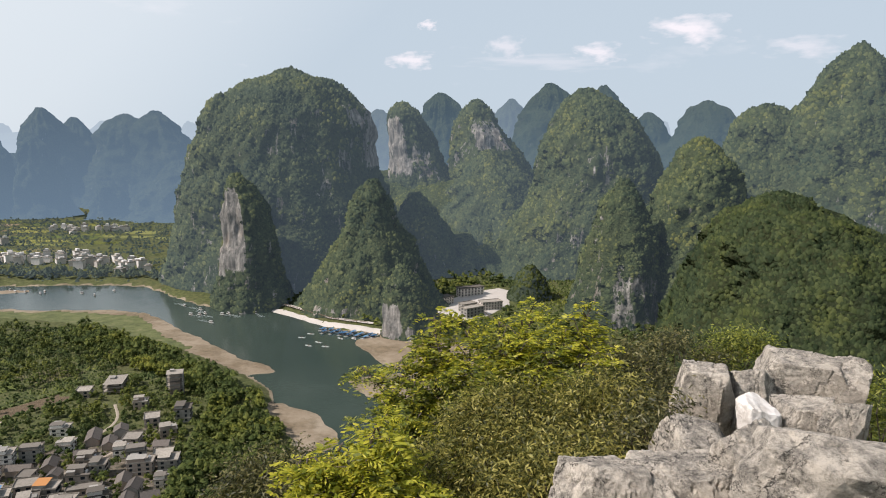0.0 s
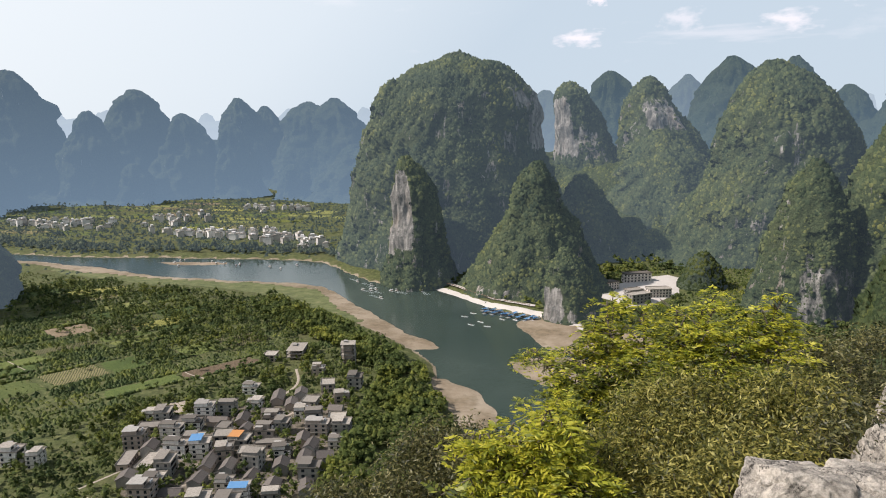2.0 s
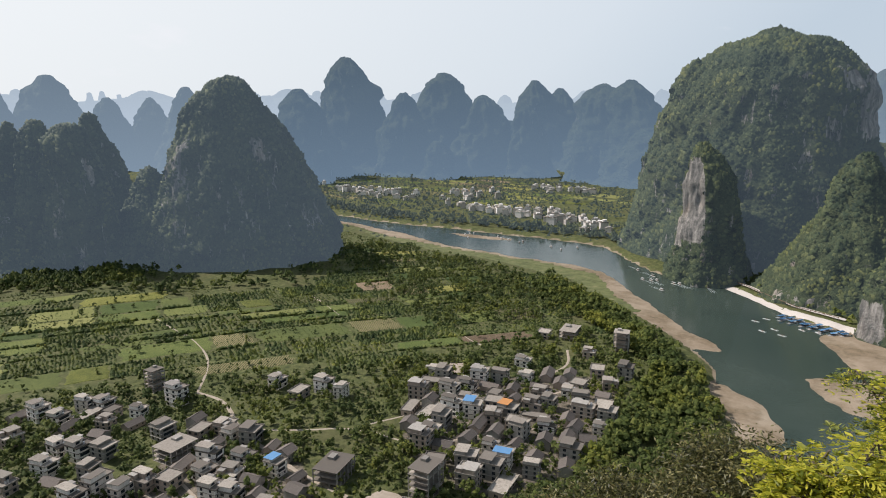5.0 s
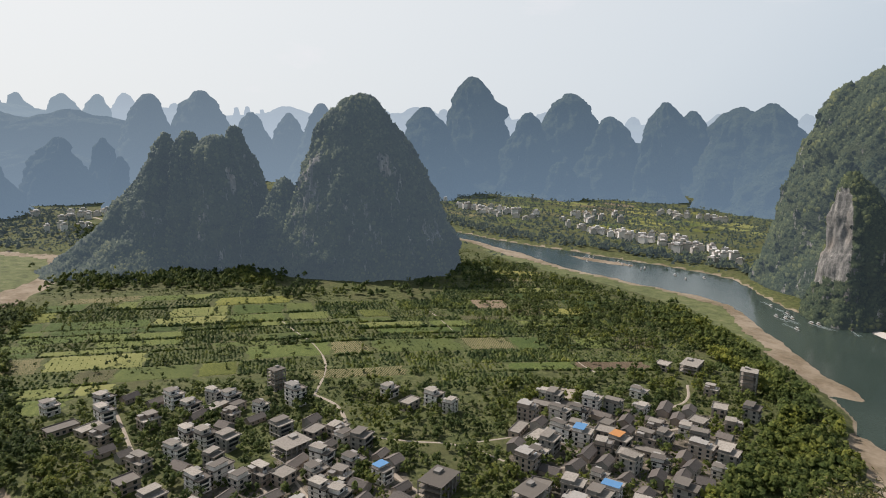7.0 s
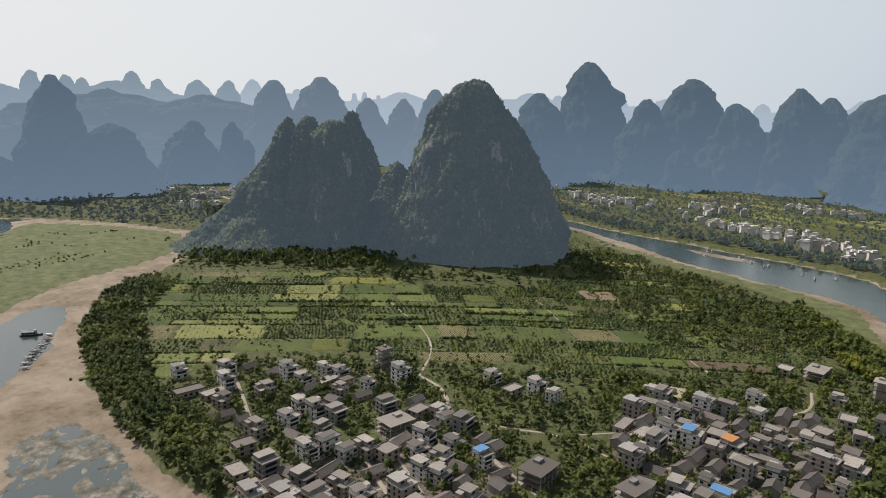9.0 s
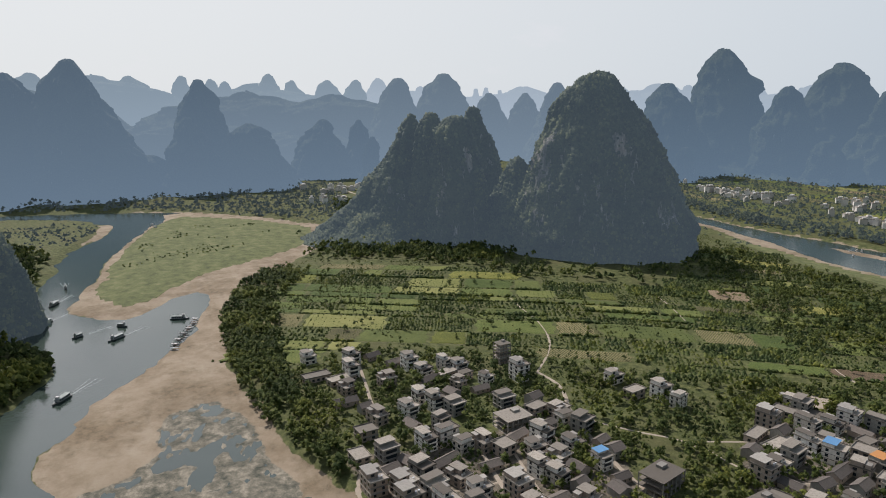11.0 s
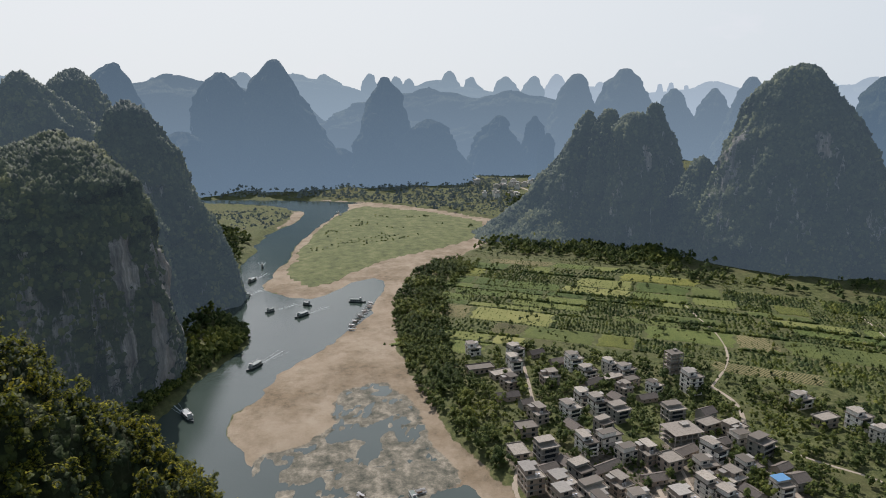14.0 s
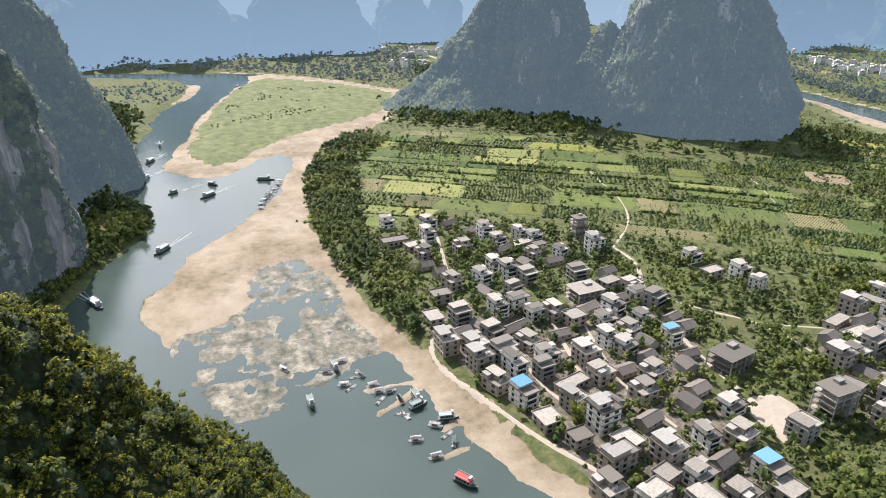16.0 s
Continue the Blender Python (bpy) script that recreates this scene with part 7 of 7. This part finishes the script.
def leaf_material(name, dark, mid, light, glow=0.35):
    m = Nodes(name)
    c = m.ramp(m.island(), [(0.1, dark), (0.5, mid), (0.9, light)])
    m.finish(c, 0.5, spec=0.35)
    t = m.n.new("ShaderNodeBsdfTranslucent")
    m.link(c, t.inputs["Color"])
    mx = m.node("ShaderNodeMixShader", Fac=glow)
    m.link(m.bsdf.outputs[0], mx.inputs[1])
    m.link(t.outputs[0], mx.inputs[2])
    m.link(mx.outputs[0], m.out.inputs["Surface"])
    return m.mat


LEAF_BRIGHT = leaf_material("young_yellow_leaf", (0.17, 0.205, 0.02), (0.38, 0.39, 0.03), (0.62, 0.57, 0.065), 0.55)
LEAF_GREEN = leaf_material("mature_leaf", (0.05, 0.07, 0.016), (0.16, 0.195, 0.034), (0.35, 0.36, 0.06), 0.5)
LEAF_OLIVE = leaf_material("olive_leaf", (0.05, 0.06, 0.015), (0.19, 0.19, 0.045), (0.46, 0.41, 0.11), 0.5)
LEAF_BROWN = leaf_material("dry_brown_leaf", (0.032, 0.037, 0.013), (0.088, 0.092, 0.029), (0.21, 0.19, 0.07))
m = Nodes("grey_twig")
BARK = m.finish(m.mix(m.noise(20, 4), (0.05, 0.04, 0.03), (0.14, 0.115, 0.085)), 0.85)


def leaflets(base, way, droop, length, pairs, width, rng):
    """One feathered leaf: leaflet blades in pairs along a drooping midrib. Returns vertices and faces."""
    way = way / (np.linalg.norm(way) + 1e-9)
    side = np.cross(way, (0, 0, 1.0))
    side /= np.linalg.norm(side) + 1e-9
    up = np.cross(side, way)
    v, f = [], []
    for i in range(pairs):
        t = (i + 1) / pairs
        c = base + way * length * t - np.array((0, 0, 1)) * droop * length * t * t
        ll = length * 0.42 * (1 - 0.45 * t)
        for s in (-1, 1) if i < pairs - 1 else (-1, 1, 0):
            d = side * s * 0.85 + way * (0.55 if s else 1.0) - up * rng.uniform(0.1, 0.5)
            d = d / np.linalg.norm(d)
            w = np.cross(d, up) * width * 0.5 + rng.normal(0, 0.2, 3) * width
            k = len(v)
            v += [c, c + d * ll * 0.5 + w, c + d * ll, c + d * ll * 0.5 - w]
            f.append((k, k + 1, k + 2, k + 3))
    return v, f


def stem_mesh(paths, bm=None):
    """Tapered twigs: (points, thick radius, thin radius) each."""
    bm = bm or bmesh.new()
    for pts, r0, r1 in paths:
        rings = []
        for i, p in enumerate(pts):
            r = r0 + (r1 - r0) * i / (len(pts) - 1)
            rings.append([bm.verts.new((p[0] + r * math.cos(a), p[1] + r * math.sin(a), p[2])) for a in (0, 1.257, 2.513, 3.77, 5.027)])
        for a, b in zip(rings[:-1], rings[1:]):
            for j in range(5):
                bm.faces.new((a[j], a[(j + 1) % 5], b[(j + 1) % 5], b[j]))
    return bm


def bend(a, b, sag, rng, n=7):
    a, b = np.array(a), np.array(b)
    k = rng.normal(0, 0.05, 3)
    return [a + (b - a) * t + np.array((0, 0, sag)) * math.sin(math.pi * t) * np.linalg.norm(b - a) + k * math.sin(2 * math.pi * t) for t in np.linspace(0, 1, n)]


def young_tree(label, foot, shoots, seed, bright_share=0.8, leaf=0.2, width=0.024, per=34):
    rng = np.random.default_rng(seed)
    ob = tagged(new("young_tree"), label, "tree")
    paths, bright, green = [], ([], []), ([], [])
    foot = np.array(foot)
    for tip, lum in shoots:
        tip = np.array(tip)
        fork = foot + (tip - foot) * rng.uniform(0.25, 0.45) + rng.normal(0, 0.15, 3)
        main = bend(foot, fork, 0.0, rng, 5) + bend(fork, tip, 0.05, rng)[1:]
        paths.append((main, 0.045, 0.008))
        along = np.array(main)
        for j in range(per):
            t = 1 - 0.46 * (j / per) ** 0.85
            i = t * (len(along) - 1)
            p = along[int(i)] + (along[min(int(i) + 1, len(along) - 1)] - along[int(i)]) * (i % 1)
            twig = p + np.array((rng.normal(0, 0.19), rng.normal(0, 0.19), rng.uniform(-0.05, 0.22))) * (0.4 + 0.9 * (1 - t) * 2)
            paths.append((bend(p, twig, 0.05, rng, 4), 0.009, 0.004))
            for q in range(6):
                a = rng.uniform(0, 6.283)
                way = np.array((math.cos(a), math.sin(a), rng.uniform(0.0, 0.8)))
                v, f = leaflets(twig, way, rng.uniform(0.3, 0.9), leaf * rng.uniform(0.7, 1.2), 6, width, rng)
                dest = bright if rng.random() < lum * bright_share * 1.5 * float(smoothstep(0.45, 0.92, t)) else green
                k = len(dest[0])
                dest[0].extend(v)
                dest[1].extend([tuple(x + k for x in g) for g in f])
    part("trunk", stem_mesh(paths), BARK, ob)
    child("young_leaves", mesh_of("young_leaves", bright[0], bright[1], LEAF_BRIGHT), ob, "bright yellow-green feathered leaves")
    child("old_leaves", mesh_of("old_leaves", green[0], green[1], LEAF_GREEN), ob, "darker green feathered leaves")
    return ob


def shrub(label, centre, radii, n, material, seed, blade=0.056, width=0.0078, droop=0.5, drop=1.0, twigs=40, name="shrub"):
    """A bush: thin twigs from one foot, and many narrow hanging leaves in uneven tufts."""
    rng = np.random.default_rng(seed)
    ob = tagged(new(name), label, "shrub", "summit shrubs")
    c, r = np.array(centre), np.array(radii)
    foot = c - np.array((0, 0, r[2] + drop))
    tufts = rng.normal(size=(twigs, 3))
    tufts = tufts / np.linalg.norm(tufts, axis=1, keepdims=True) * rng.uniform(0.35, 1.0, (twigs, 1)) ** 0.6
    tufts = c + tufts * r
    part("stem", stem_mesh([(bend(foot + rng.normal(0, 0.1, 3), t, 0.05, rng, 6), 0.014, 0.004) for t in tufts]), BARK, ob)
    pick = rng.integers(0, twigs, n)
    p = tufts[pick] + rng.normal(0, 0.11, (n, 3)) * (r / r.max() * 0.6 + 0.4)
    a = rng.uniform(0, 6.283, n)
    d = np.stack([np.cos(a), np.sin(a), rng.normal(-droop, 0.45, n)], -1)
    d /= np.linalg.norm(d, axis=1, keepdims=True)
    ll = blade * rng.uniform(0.6, 1.3, (n, 1))
    side = np.cross(d, rng.normal(size=(n, 3)))
    side /= np.linalg.norm(side, axis=1, keepdims=True) + 1e-9
    w = side * width
    v = np.stack([p, p + d * ll * 0.45 + w, p + d * ll, p + d * ll * 0.45 - w], 1).reshape(-1, 3)
    f = np.arange(n * 4).reshape(-1, 4)
    child("leaves", mesh_of("leaves", v, f, material), ob)
    return ob


SHOOTS = [(-12.8, -13.7, 7.6, 1.0), (-13.4, -15.6, 7.5, 0.9), (-10.8, -15.7, 7.5, 0.8), (-7.9, -14.4, 7.7, 1.0), (-7.2, -16.2, 7.6, 0.9), (-5.0, -15.3, 7.7, 0.9), (-2.3, -16.0, 7.7, 0.9), (0.7, -15.0, 7.8, 1.0), (1.3, -16.8, 7.7, 0.8), (2.4, -17.6, 7.6, 0.6), (4.0, -19.0, 7.5, 0.5), (6.9, -19.4, 7.6, 0.5),
          (-11.6, -18.4, 7.2, 0.5), (-9.2, -18.2, 7.3, 0.5), (-3.9, -18.6, 7.3, 0.5), (-0.6, -18.8, 7.5, 0.5), (5.2, -22.0, 7.3, 0.7), (3.4, -23.0, 7.2, 0.8), (-5.6, -21.0, 7.2, 0.3), (-1.6, -21.6, 7.2, 0.3)]
young_tree("young tree with bright yellow-green feathered leaves below the summit", sight(-3.5, -37, 6.9), [(sight(a, e, d), k) for a, e, d, k in SHOOTS], 1, 0.55, 0.2, 0.022, 32)
LOW = [(5.8, -23.6, 5.6, 1.0), (9.2, -25.8, 5.5, 1.0), (12.0, -26.2, 5.5, 1.0), (11.0, -28.8, 5.3, 1.0), (7.2, -28.6, 5.4, 1.0), (4.2, -26.0, 5.6, 0.9), (3.4, -29.5, 5.4, 0.9), (8.6, -31.5, 5.2, 1.0)]
young_tree("low sapling with glowing yellow-green leaves", sight(6.5, -40, 5.6), [(sight(a, e, d), k) for a, e, d, k in LOW], 2, 0.75, 0.2, 0.022, 30)
BROWN, OLIVE = "brownish scrub bush with narrow drooping leaves", "dense olive-green bush with narrow hanging leaves"
for k, (az, el, d, rx, rz, n, mat, lab) in enumerate([
        (-4.5, -25.5, 6.6, 0.62, 0.52, 7000, LEAF_OLIVE, OLIVE), (-9.8, -25.0, 6.4, 0.60, 0.55, 7000, LEAF_OLIVE, OLIVE), (-1.0, -29.5, 6.0, 0.6, 0.4, 5000, LEAF_OLIVE, OLIVE), (-7.5, -30.0, 5.8, 0.6, 0.4, 5000, LEAF_OLIVE, OLIVE),
        (-14.2, -23.4, 6.6, 0.55, 0.5, 6000, LEAF_OLIVE, OLIVE), (-17.2, -21.0, 7.6, 0.5, 0.5, 5000, LEAF_BROWN, BROWN), (-15.5, -19.6, 8.6, 0.6, 0.45, 4500, LEAF_BROWN, BROWN), (-19.5, -18.0, 9.0, 0.7, 0.4, 5000, LEAF_BROWN, BROWN),
        (-25.4, -16.6, 9.5, 0.6, 0.3, 4500, LEAF_GREEN, "leafy green bush behind the boulders"), (-35.5, -18.6, 8.5, 0.55, 0.4, 4500, LEAF_GREEN, "leafy green bush behind the boulders"),
        (14.0, -29.0, 7.2, 0.75, 0.45, 7000, LEAF_BROWN, BROWN), (18.5, -30.6, 7.0, 0.7, 0.4, 6500, LEAF_BROWN, BROWN), (9.0, -30.5, 6.6, 0.6, 0.4, 5000, LEAF_BROWN, BROWN), (23.0, -33.2, 6.8, 0.7, 0.4, 5000, LEAF_BROWN, BROWN),
        (-18.4, -23.5, 5.9, 0.32, 0.3, 3000, LEAF_BROWN, "dry grassy tuft beside the rocks"), (-12.0, -27.6, 5.6, 0.4, 0.35, 3500, LEAF_OLIVE, OLIVE), (28, -35.5, 6.6, 0.7, 0.4, 4000, LEAF_BROWN, BROWN)]):
    shrub(lab, sight(az, el, d), (rx, rx, rz), int(n * 1.6), mat, 70 + k, twigs=36)
